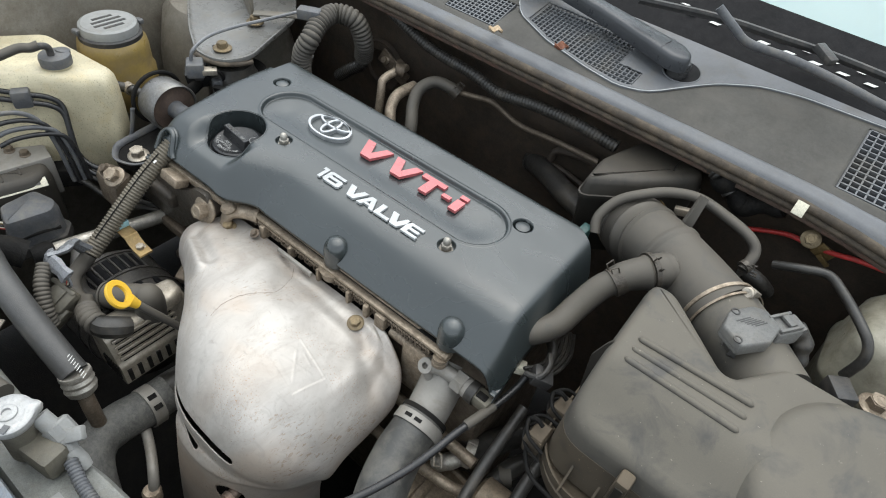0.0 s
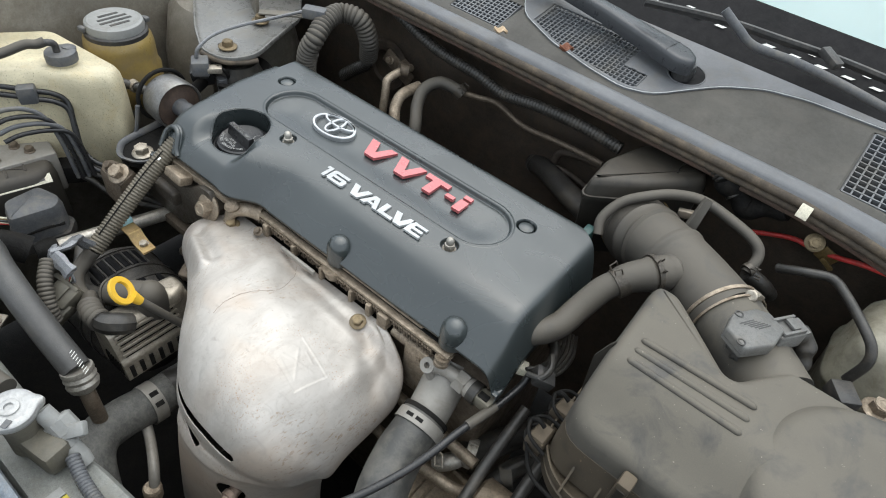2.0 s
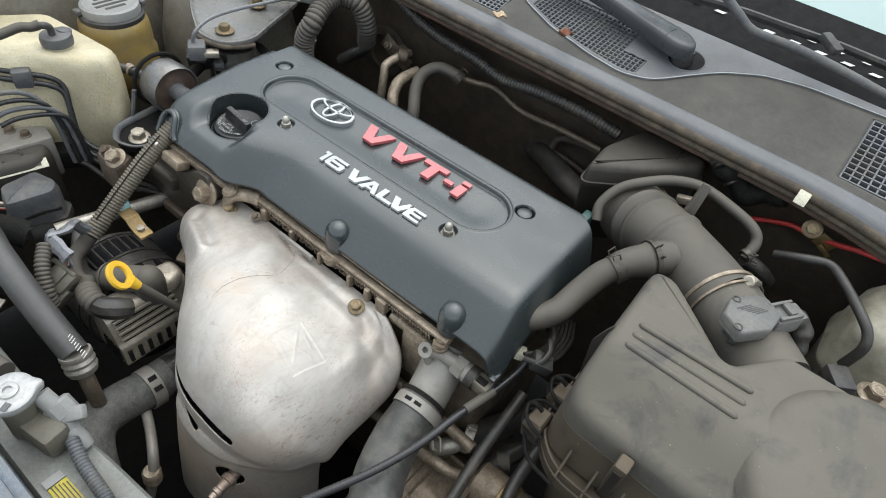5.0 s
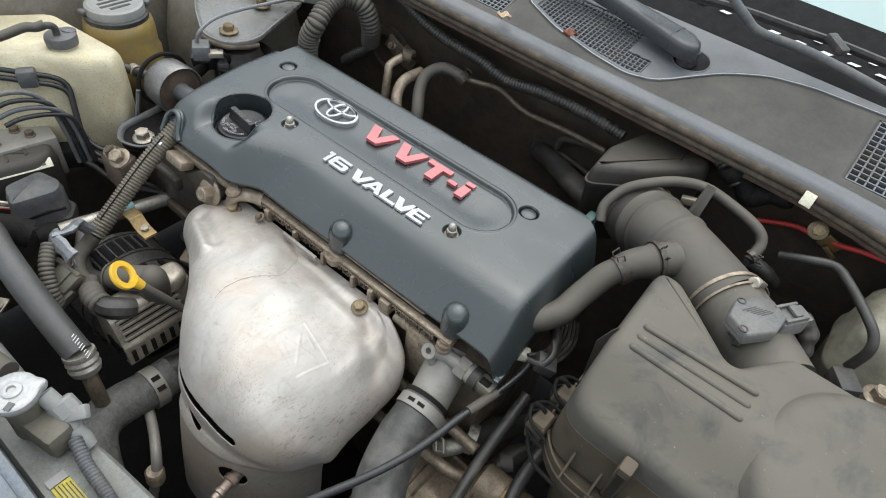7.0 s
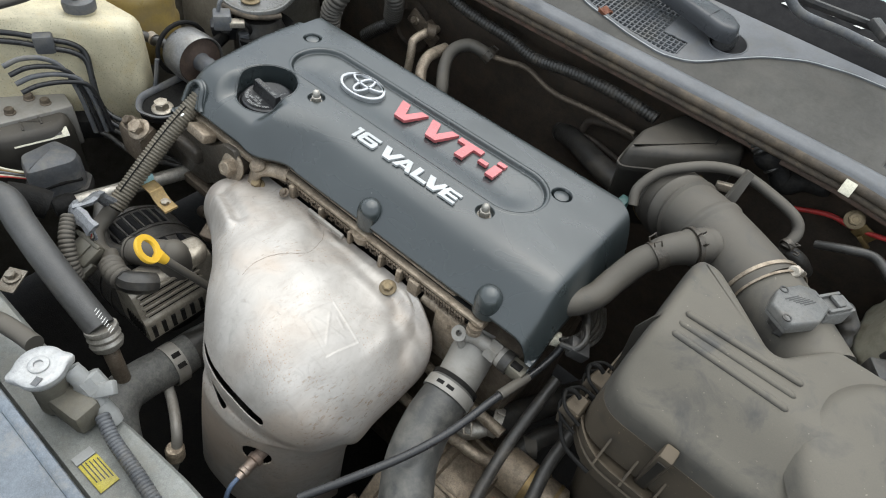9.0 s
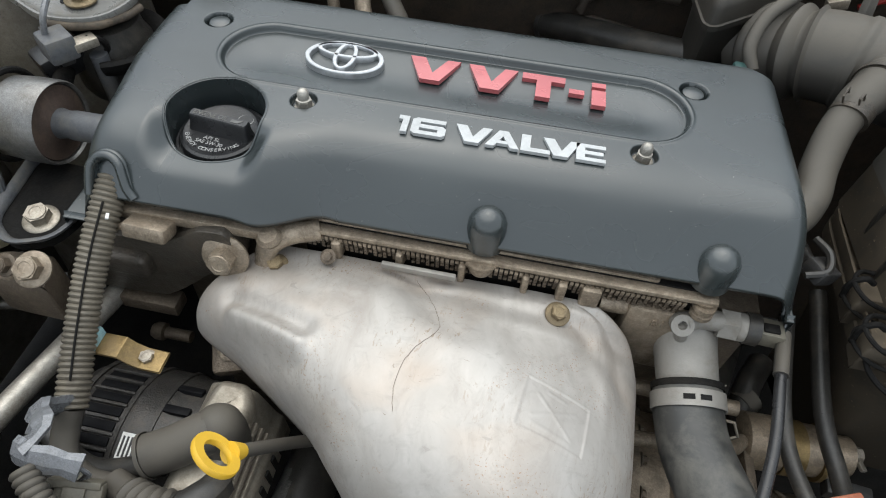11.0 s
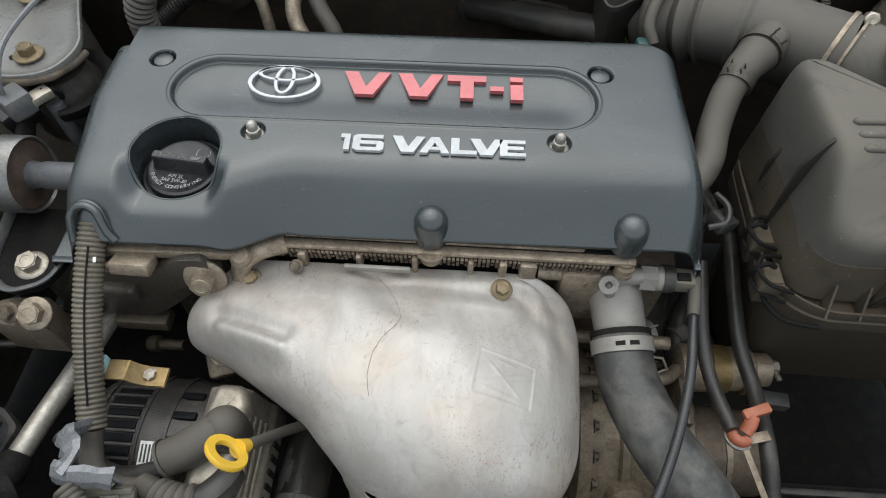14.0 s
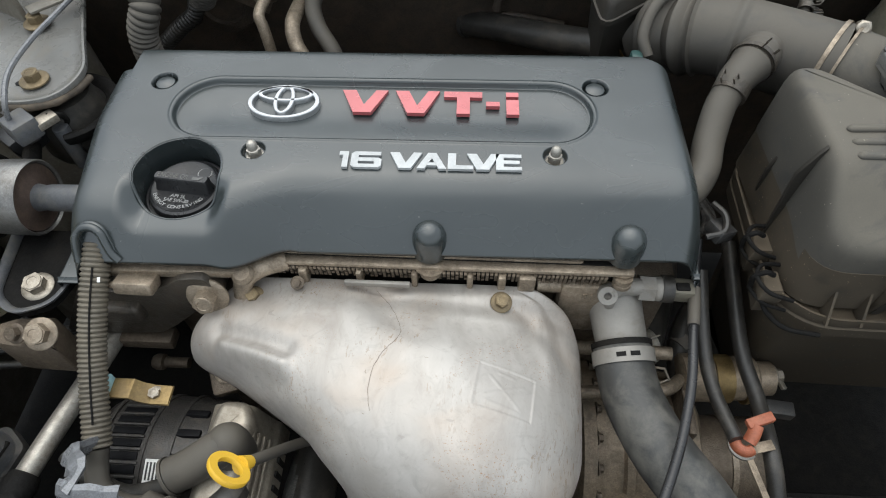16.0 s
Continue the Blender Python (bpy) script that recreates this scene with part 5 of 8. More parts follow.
def build_brake_reservoir():
    th = thing("brake_fluid_reservoir", (0.545, 0.235, -0.10), "stained translucent brake fluid reservoir with black cap", "reservoir")
    poly = rounded([(0.510, 0.190), (0.62, 0.165), (0.65, 0.305), (0.560, 0.335), (0.508, 0.285)], 0.022, 5)
    part("tank", pillow(poly, [(-0.16, 0.022), (-0.13, 0.006), (-0.06, 0.0), (-0.055, -0.003), (-0.050, -0.003), (-0.045, 0.0), (0.000, 0.004), (0.014, 0.012), (0.018, 0.022)]), PALE, th)
    part("cap", lathe([(0.030, 0), (0.030, 0.016), (0.027, 0.019), (0.024, 0.017), (0, 0.017)], (0.578, 0.250, 0.014), (0, 0, 1), 36, wave=lambda a: 1 + 0.03 * math.cos(a * 18)), BLACK_PLASTIC, th, "black fluted cap")
    th = thing("vacuum_pipe", (0.50, 0.20, 0.0), "bent black rubber vacuum pipe", "hose")
    part("hose", pipe([(0.415, 0.239, 0.010), (0.440, 0.234, 0.026), (0.465, 0.238, 0.032), (0.484, 0.218, 0.034), (0.508, 0.182, 0.036), (0.521, 0.168, 0.030), (0.526, 0.161, 0.016), (0.522, 0.156, -0.010)], 0.0052, 12), RUBBER, th)
    th = thing("wire_plug", (0.529, 0.144, -0.020), "small black wire connector beside the filter box", "connector")
    part("body", block((0.524, 0.132, -0.010), (0.022, 0.028, 0.018), (0, 0, 35)), BLACK_PLASTIC, th, bevel=0.002)
    th = thing("strut_bolt", (0.560, 0.153, -0.020), "bolt on the suspension tower beside the filter box", "bolt")
    bolt((0.559, 0.151, -0.020), (0, 0, 1), 0.010, th, CAST)


build_airbox()
build_intake()
build_brake_reservoir()


# ---- scuttle, wipers and windscreen ----
def cowl_z(X, Y):
    lip = 0.079 - 0.030 * smooth01((X - 0.38) / 0.28)
    up = smooth01((Y - 0.272) / 0.050)
    return lip + (0.089 - lip) * up + np.maximum(0, Y - 0.30) * 0.18


def grille(name, corner, along, across, na, nb, label):
    """A moulded grid of crossing bars in a slanted patch, over a black sheet standing for the shade of a hollow."""
    th = thing(name, corner, label, "grille", "vent grilles in the cowl")
    o, a, b = Vector(corner), Vector(along), Vector(across)
    n = a.cross(b).normalized()
    if n.z < 0:
        n = -n
    def bar(p, q):
        d = (q - p).normalized()
        s = n.cross(d) * 0.0009
        bm = bmesh.new()
        v = [bm.verts.new(c) for c in (p - s, p + s, q + s, q - s, p - s - n * 0.006, p + s - n * 0.006, q + s - n * 0.006, q - s - n * 0.006)]
        for f in ((0, 1, 2, 3), (4, 7, 6, 5), (0, 4, 5, 1), (1, 5, 6, 2), (2, 6, 7, 3), (3, 7, 4, 0)):
            bm.faces.new([v[i] for i in f])
        part("slat", bm, COWL, th, flat=True)
    for k in range(na + 1):
        bar(o + a * (k / na), o + a * (k / na) + b)
    lift = n * 0.0004
    for k in range(nb + 1):
        bar(o + b * (k / nb) + lift, o + b * (k / nb) + a + lift)
    # Flat black sheet below the bars, coloured as the hollow's shade.
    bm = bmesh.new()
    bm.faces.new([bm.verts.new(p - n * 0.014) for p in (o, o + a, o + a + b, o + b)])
    part("hollow", bm, GRIME_SHADE, th)


def build_cowl():
    xs, ys = np.linspace(-0.62, 0.95, 420), np.linspace(0.280, 0.470, 60)
    X, Y = np.meshgrid(xs, ys, indexing="ij")
    Z = cowl_z(X, Y)
    keep = np.ones_like(X, bool)
    keep &= ~((X > 0.425) & (X < 0.56) & (Y > 0.312) & (Y < 0.425))
    keep &= ~((X > -0.135) & (X < -0.052) & (Y > 0.312) & (Y < 0.372))
    curve = ((-0.075, -0.060, -0.037, 0.030, 0.097, 0.150, 0.188, 0.215, 0.245, 0.290, 0.340, 0.434, 0.60, 0.95), (0.420, 0.385, 0.355, 0.325, 0.311, 0.306, 0.316, 0.350, 0.385, 0.416, 0.430, 0.437, 0.445, 0.450))
    keep &= ~((X > -0.040) & (X < 0.250) & (Y > np.interp(X, *curve) + 0.006))
    X = np.concatenate([X[:, :1], X[:, :1], X], 1)
    Y = np.concatenate([Y[:, :1] + 0.006, Y[:, :1], Y], 1)
    Z = np.concatenate([Z[:, :1] - 0.012, Z[:, :1] - 0.008, Z], 1)
    keep = np.concatenate([keep[:, :1], keep[:, :1], keep], 1)
    th = thing("scuttle", (0.15, 0.36, 0.05), "grey plastic scuttle panel below the windscreen, dusty", "scuttle")
    sheet_part("tray", sheet(X, Y, Z, keep), COWL_DUST, th, "dusty brown-grey tray", solid=0.002)
    # smooth bluish front edge of the tray
    u, w = np.meshgrid(np.linspace(-0.62, 0.95, 200), np.linspace(0.2775, 0.302, 12), indexing="ij")
    zz = cowl_z(u, w) + 0.0025 - 0.006 * ((w - 0.290) / 0.0125) ** 4
    sheet_part("front_edge", sheet(u, w, zz), COWL, th)
    # upper panel with a curved front edge
    xs = np.linspace(-0.075, 0.95, 720)
    yc = np.interp(xs, *curve)
    k = np.ones(17) / 17
    yc = np.convolve(np.pad(yc, 8, mode="edge"), k, mode="valid")
    v = np.linspace(0, 1, 110)
    X = np.repeat(xs[:, None], 110, 1)
    Y = yc[:, None] + v[None] * (0.478 - yc)[:, None]
    Z = cowl_z(X, Y) + 0.003 * smooth01(v[None] * (0.478 - yc)[:, None] / 0.004 + 0.5)
    front = np.repeat(yc[:, None], 110, 1) + 0.0055
    keep = ~((X > -0.018) & (X < 0.164) & (Y > front) & (Y < 0.402) & ((X < 0.130) | (Y < 0.343)))
    keep &= np.hypot(X - 0.201, Y - 0.379) > 0.0225
    X = np.concatenate([X[:, :1], X], 1)
    Y = np.concatenate([Y[:, :1], Y], 1)
    Z = np.concatenate([Z[:, :1] - 0.004, Z], 1)
    keep = np.concatenate([keep[:, :1], keep], 1)
    sheet_part("upper_panel", sheet(X, Y, Z, keep), COWL, th, "smooth blue-grey upper panel", solid=0.002)
    # Thin silver bead paints the highlight along the panel's curved edge.
    line = [(float(x), float(y), float(cowl_z(np.array(x), np.array(y))) + 0.0025) for x, y in zip(xs, yc)]
    part("edge_highlight", sweep(line[::8], 0.0006, 8), SILVER, th, "pale line painted as the edge's highlight")
    tilt_z = (0, -0.18, 1)
    # Well cup coloured black to put the shade inside it into the colour.
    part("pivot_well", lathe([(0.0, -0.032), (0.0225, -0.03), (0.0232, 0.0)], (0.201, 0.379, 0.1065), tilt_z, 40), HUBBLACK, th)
    part("well_rim", lathe([(0.0226, -0.004), (0.0226, 0.0), (0.0234, 0.0010), (0.0246, 0.0010), (0.0252, -0.0004)], (0.201, 0.379, 0.1062), tilt_z, 48), COWL, th)
    # mesh grille that follows the curved edge of the panel
    gr = thing("cowl_grille", (0.07, 0.36, 0.09), "dark grey moulded mesh grille in the scuttle panel", "grille", "vent grilles in the cowl")
    def inside(x, y):
        return -0.019 < x < 0.165 and float(np.interp(x, xs, yc)) + 0.004 < y < 0.404 and (x < 0.131 or y < 0.344)
    def mesh_bar(p, q):
        d = Vector((q[0] - p[0], q[1] - p[1], 0)).normalized()
        side = Vector((-d.y, d.x, 0)) * 0.0009
        a3 = Vector((p[0], p[1], float(cowl_z(np.array(p[0]), np.array(p[1]))) + 0.0015))
        b3 = Vector((q[0], q[1], float(cowl_z(np.array(q[0]), np.array(q[1]))) + 0.0015))
        low = Vector((0, 0, -0.006))
        bm = bmesh.new()
        v = [bm.verts.new(c) for c in (a3 - side, a3 + side, b3 + side, b3 - side, a3 - side + low, a3 + side + low, b3 + side + low, b3 - side + low)]
        for f in ((0, 1, 2, 3), (4, 7, 6, 5), (0, 4, 5, 1), (1, 5, 6, 2), (2, 6, 7, 3), (3, 7, 4, 0)):
            bm.faces.new([v[i] for i in f])
        part("slat", bm, COWL, gr, flat=True)
    for fixed, lo, hi, step in (("x", -0.016, 0.166, 0.0066), ("y", 0.312, 0.404, 0.0072)):
        for c in np.arange(lo, hi, step):
            ends = (0.300, 0.410) if fixed == "x" else (-0.024, 0.170)
            run = [float(t) for t in np.linspace(*ends, 120) if (inside(float(c), float(t)) if fixed == "x" else inside(float(t), float(c)))]
            if len(run) > 3:
                mesh_bar((float(c), run[0]) if fixed == "x" else (run[0], float(c)), (float(c), run[-1]) if fixed == "x" else (run[-1], float(c)))
    # Black slab under the mesh stands in for the shade below it.
    part("hollow", block((0.073, 0.358, 0.072), (0.20, 0.10, 0.004), (8, 0, 0)), GRIME_SHADE, gr)
    grille("cowl_grille", (-0.136, 0.311, 0.0895), (0.085, 0.0, 0.0), (-0.006, 0.064, 0.0125), 12, 9, "small dark mesh grille in the dusty tray")
    grille("cowl_grille", (0.424, 0.311, 0.0885), (0.137, 0.0, 0.0), (0.0, 0.115, 0.023), 14, 12, "square-celled dark grille in the dusty tray")
    # rubber seal under the front edge and the body flange it sits on
    th = thing("weather_strip", (0.15, 0.25, 0.02), "brown dusty rubber weather strip along the bulkhead", "seal")
    def lip(x, dy, dz):
        return (x, 0.280 + dy, float(cowl_z(np.array(x), np.array(0.280))) + dz)
    xs = [-0.62 + 0.06 * i for i in range(27)]
    part("bead", sweep([lip(x, -0.001, -0.008) for x in xs], 0.006, 12), SEAL, th)
    part("base", sweep([lip(x, 0.000, -0.018) for x in xs], 0.005, 10), SEAL, th)
    part("flange", sweep([lip(x, 0.008, -0.027) for x in xs], 0.006, 10, flat=0.5), mat("rust_brown_flange", (0.075, 0.048, 0.034), 0.7, dust=0.3, dust_colour=(0.16, 0.08, 0.05)), th)
    # leaves caught on the cowl
    for nm, o, s, mt, lab in (("leaf", (-0.031, 0.288, 0.096), 0.016, LEAF, "dry tan leaf lying on the cowl"), ("leaf", (0.065, 0.298, 0.108), 0.017, LEAF_RED, "crumpled brown leaf on the grille"),
                              ("leaf", (0.190, 0.363, 0.098), 0.012, LEAF, "pale leaf in the wiper pivot well"), ("leaf", (0.202, 0.361, 0.098), 0.011, YELLOW, "yellow leaf in the wiper pivot well")):
        a = np.linspace(-1, 1, 9)
        U, W = np.meshgrid(a, a, indexing="ij")
        half = s * 0.42 * np.sqrt(np.maximum(0, 1 - U ** 2)) + 0.0002
        Xl, Yl = U * s * 0.6, W * half
        Zl = 0.25 * s * W ** 2 + 0.12 * s * np.sin(U * 5)
        ang = 2.2 + s * 300
        ob = sheet_part(nm, sheet(o[0] + Xl * math.cos(ang) - Yl * math.sin(ang), o[1] + Xl * math.sin(ang) + Yl * math.cos(ang), o[2] + Zl), mt, None, solid=0.0006)
        tagged(ob, lab, "leaf", "leaves on the cowl")


def build_screen():
    # windscreen
    bm = bmesh.new()
    y0, z0, y1, z1 = 0.462, 0.122, 1.25, 0.585
    n = Vector((0, -(z1 - z0), y1 - y0)).normalized()
    a = [Vector((x, y, z)) for x, y, z in ((-0.70, y0, z0), (1.05, y0, z0), (0.95, y1, z1), (-0.60, y1, z1))]
    lo = [bm.verts.new(p - n * 0.005) for p in a]
    hi = [bm.verts.new(p) for p in a]
    bm.faces.new(lo[::-1]), bm.faces.new(hi)
    for k in range(4):
        bm.faces.new((lo[k], lo[(k + 1) % 4], hi[(k + 1) % 4], hi[k]))
    th = thing("window_1", (0.17, y0, z0), "windscreen with the sky's pale blue-green glare in its colour and a black lower border", "windscreen", kind="structure")
    part("pane", bm, GLASS, th, flat=True)
    d = Vector((0, y1 - y0, z1 - z0)).normalized()
    bm = bmesh.new()
    bm.faces.new([bm.verts.new(Vector((x, y0, z0)) + d * s + n * 0.004) for x, s in ((-0.7, -0.03), (1.05, -0.03), (1.05, 0.085), (-0.7, 0.085))])
    part("black_border", bm, HUBBLACK, th, "black printed glass border", flat=True)
    # pale dashes laid just above the black border
    def slat(x, s, w, hgt):
        c = Vector((x, y0, z0)) + d * s + n * 0.0060
        bm = bmesh.new()
        bm.faces.new([bm.verts.new(c + Vector((dx, 0, 0)) + d * ds) for dx, ds in ((0, 0), (w, 0), (w + 0.004, hgt), (0.004, hgt))])
        part("border_dash", bm, WHITE, th, "pale dash on the black border", flat=True)
    for k in range(16):
        slat(-0.02 + k * 0.034, 0.022, 0.013, 0.0036)
        slat(0.00 + k * 0.034, 0.034, 0.010, 0.0022)
    # wiper arm on its pivot
    th = thing("wiper_arm", (0.213, 0.368, 0.10), "dark grey wiper arm with a domed pivot cover", "wiper")
    # pressed channel: flat crown, rolled edges, rounded pivot end
    crown = rounded([(0.208, 0.374), (0.191, 0.392), (0.090, 0.405), (-0.080, 0.424), (-0.080, 0.402), (0.067, 0.380), (0.140, 0.362), (0.190, 0.348), (0.210, 0.354)], [0.010, 0.008, 0.002, 0.004, 0.004, 0.002, 0.002, 0.008, 0.010], 5)
    bm = pillow(crown, [(0.114, 0.0008), (0.116, 0.0), (0.128, 0.0), (0.1318, 0.0012), (0.1335, 0.0034), (0.1345, 0.0080)])
    for v in bm.verts:
        v.co.z += 0.06 * max(0.0, 0.19 - v.co.x)
    part("arm", bm, WIPER, th)
    part("end_seam", sweep([(0.1705, 0.3565, 0.1345), (0.1720, 0.3700, 0.1362), (0.1735, 0.3925, 0.1345)], 0.0007, 8), GLOSS_BLACK, th, "joint of the pivot cover")
    part("pivot", lathe([(0.0135, -0.036), (0.0135, -0.006), (0.012, -0.004)], Vector((0.198, 0.370, 0.126)), (0, -0.05, 1), 28), GLOSS_BLACK, th)
    th = thing("wiper_arm", (0.40, 0.50, 0.13), "thin black wiper arm and blade resting on the windscreen", "wiper")
    q = [Vector((0.215, 0.363, 0.200)), Vector((0.239, 0.365, 0.185)), Vector((0.262, 0.371, 0.172)), Vector((0.310, 0.392, 0.165)), Vector((0.364, 0.401, 0.158)), Vector((0.417, 0.401, 0.152)), Vector((0.468, 0.398, 0.148))]
    part("arm", sweep(spline(q, 6), 0.0055, 10), SLATE, th)
    r = [Vector((0.112, 0.389, 0.165)), Vector((0.204, 0.430, 0.165)), Vector((0.281, 0.442, 0.165)), Vector((0.341, 0.458, 0.162)), Vector((0.413, 0.461, 0.160))]
    part("blade", sweep(spline(r, 6), 0.0045, 8, True, flat=1.6), BLACK_PLASTIC, th)
    part("blade_clip", block((0.336, 0.437, 0.168), (0.014, 0.03, 0.010), (15, 0, 60)), BLACK_PLASTIC, th, bevel=0.002)


build_cowl()
build_screen()


# ---- bulkhead plumbing ----
def build_bulkhead():
    th = thing("wiring_loom", (0.0, 0.30, 0.0), "black corrugated wiring loom along the bulkhead", "wiring loom")
    pts = [(-0.230, 0.300, 0.045), (-0.162, 0.298, 0.025), (-0.114, 0.296, 0.019), (-0.058, 0.294, 0.017), (-0.008, 0.292, 0.010), (0.054, 0.290, 0.020), (0.123, 0.288, 0.025), (0.184, 0.290, 0.020)]
    part("conduit", corrugated(pts, 0.0085, 0.005, 0.14), RUBBER, th)
    pts = [(0.235, 0.300, 0.052), (0.272, 0.296, 0.058), (0.306, 0.292, 0.051), (0.333, 0.290, 0.035)]
    part("branch", corrugated(pts, 0.0100, 0.005, 0.12), RUBBER, th)
    part("branch_wrap", sweep(spline([(0.313, 0.290, 0.053), (0.336, 0.296, 0.034), (0.355, 0.300, 0.026), (0.389, 0.300, 0.048)], 8), lambda s, t: 0.014 + 0.003 * math.sin(s * 160), 14), GRIME_SHADE, th, "sooty tape wrap")
    th = thing("heater_hose", (-0.12, 0.25, -0.10), "black rubber heater hose with a steel clip", "hose")
    part("hose", pipe([(-0.094, 0.190, -0.150), (-0.096, 0.202, -0.095), (-0.102, 0.215, -0.062), (-0.122, 0.240, -0.043), (-0.128, 0.262, -0.027), (-0.115, 0.285, -0.019), (-0.082, 0.297, -0.025)], 0.0095, 16), RUBBER_DUSTY, th)
    spring_clamp("clamp", (-0.085, 0.295, -0.024), (0.7, 0.2, -0.4), 0.0105, th, (0, -0.4, 1))
    part("pipe", pipe([(-0.082, 0.297, -0.025), (-0.054, 0.300, -0.021), (-0.020, 0.302, -0.016), (0.029, 0.305, -0.031), (0.097, 0.305, -0.026), (0.162, 0.305, -0.024)], 0.0042, 12), CAST_DARK, th, "thin grimy steel pipe")
    th = thing("heater_pipe", (-0.14, 0.22, -0.10), "tarnished bent metal heater pipe", "pipe")
    part("pipe", pipe([(-0.118, 0.178, -0.150), (-0.122, 0.188, -0.100), (-0.131, 0.200, -0.066), (-0.144, 0.215, -0.049), (-0.149, 0.235, -0.037), (-0.146, 0.270, -0.034)], 0.0085, 16), CAST, th)
    th = thing("heater_pipe", (-0.16, 0.25, -0.06), "tarnished bent metal heater pipe", "pipe")
    part("pipe", pipe([(-0.178, 0.220, -0.120), (-0.180, 0.228, -0.075), (-0.185, 0.237, -0.046), (-0.189, 0.245, -0.033), (-0.183, 0.270, -0.024), (-0.191, 0.300, -0.033)], 0.0065, 16), CAST, th)
    part("clip", ring_band((-0.183, 0.272, -0.024), (0.6, 0.7, -0.2), 0.008, 0.014, 0.003), CAST_DARK, th)
    th = thing("pipe_bracket", (-0.225, 0.300, -0.045), "grimy steel pipe bracket with two small bolts on the bulkhead", "bracket")
    part("plate", block((-0.222, 0.306, -0.048), (0.062, 0.004, 0.026), (0, 28, 4)), CAST_DARK, th, bevel=0.001)
    part("ear", block((-0.200, 0.298, -0.032), (0.020, 0.018, 0.004), (0, 28, 4)), CAST_DARK, th, bevel=0.001)
    for q in ((-0.238, 0.303, -0.040), (-0.205, 0.303, -0.050)):
        bolt(q, (0, -0.9, 0.3), 0.0055, th, CAST, "bolt", "small dull bolt", washer=1.4)
    th = thing("drain_hose", (-0.285, 0.300, -0.06), "black corrugated hose drooping down the bulkhead", "hose")
    part("hose", corrugated([(-0.300, 0.268, 0.026), (-0.284, 0.290, 0.010), (-0.280, 0.300, -0.030), (-0.292, 0.302, -0.070), (-0.318, 0.302, -0.092), (-0.350, 0.305, -0.120)], 0.0110, 0.0055, 0.16, 18), RUBBER, th)
    # raised pressings of the bulkhead insulation
    th = thing("insulation_pad", (0.05, 0.33, -0.10), "black moulded insulation pad with pressed ridges", "insulation")
    for dy in (0.0, 0.018, 0.036):
        part("ridge", pipe([(0.084, 0.325, -0.073), (0.093, 0.325, -0.052), (0.139, 0.322, -0.040), (0.187, 0.320, -0.041)], 0.006 - dy * 0.05, 10) if dy == 0 else
             pipe([(0.075, 0.326, -0.075 - dy), (0.10, 0.325, -0.062 - dy), (0.17, 0.322, -0.072 - dy)], 0.004, 10), FIREWALL, th)
    bm = lathe([(0.045, 0), (0.043, 0.008), (0.030, 0.010), (0.028, 0.004), (0.012, 0.004)], (-0.265, 0.330, -0.070), (0, -1, 0), 32)
    part("grommet_disc", bm, FIREWALL, th)
    # red cable with its stud, clip and pale tag
    th = thing("red_cable", (0.42, 0.31, 0.01), "red battery cable clipped to the bulkhead", "cable")
    part("cable", pipe([(0.363, 0.315, -0.018), (0.391, 0.318, -0.006), (0.415, 0.318, 0.003), (0.438, 0.315, 0.005), (0.465, 0.310, 0.013), (0.487, 0.305, 0.022), (0.525, 0.300, 0.031)], 0.0032, 10), RED_WIRE, th)
    th = thing("cable_clip", (0.455, 0.312, 0.004), "yellow-brown metal cable clip", "clip")
    part("plate", block((0.454, 0.311, 0.007), (0.024, 0.003, 0.018), (0, 25, 15)), GOLD, th, bevel=0.001)
    part("tongue", block((0.458, 0.308, -0.001), (0.020, 0.004, 0.006), (0, 35, 15)), GOLD, th, bevel=0.001)
    th = thing("stud_nut", (0.433, 0.322, 0.011), "yellow zinc nut on a bulkhead stud", "nut")
    bolt((0.433, 0.286, 0.031), (0, -0.75, 0.6), 0.0070, th, BRONZE)
    th = thing("paper_tag", (0.405, 0.285, 0.061), "small blank cream tag on the bulkhead edge", "tag")
    part("tag", block((0.405, 0.266, 0.071), (0.013, 0.002, 0.016), (-38, 10, 12)), CREAM, th, bevel=0.0005)


build_bulkhead()


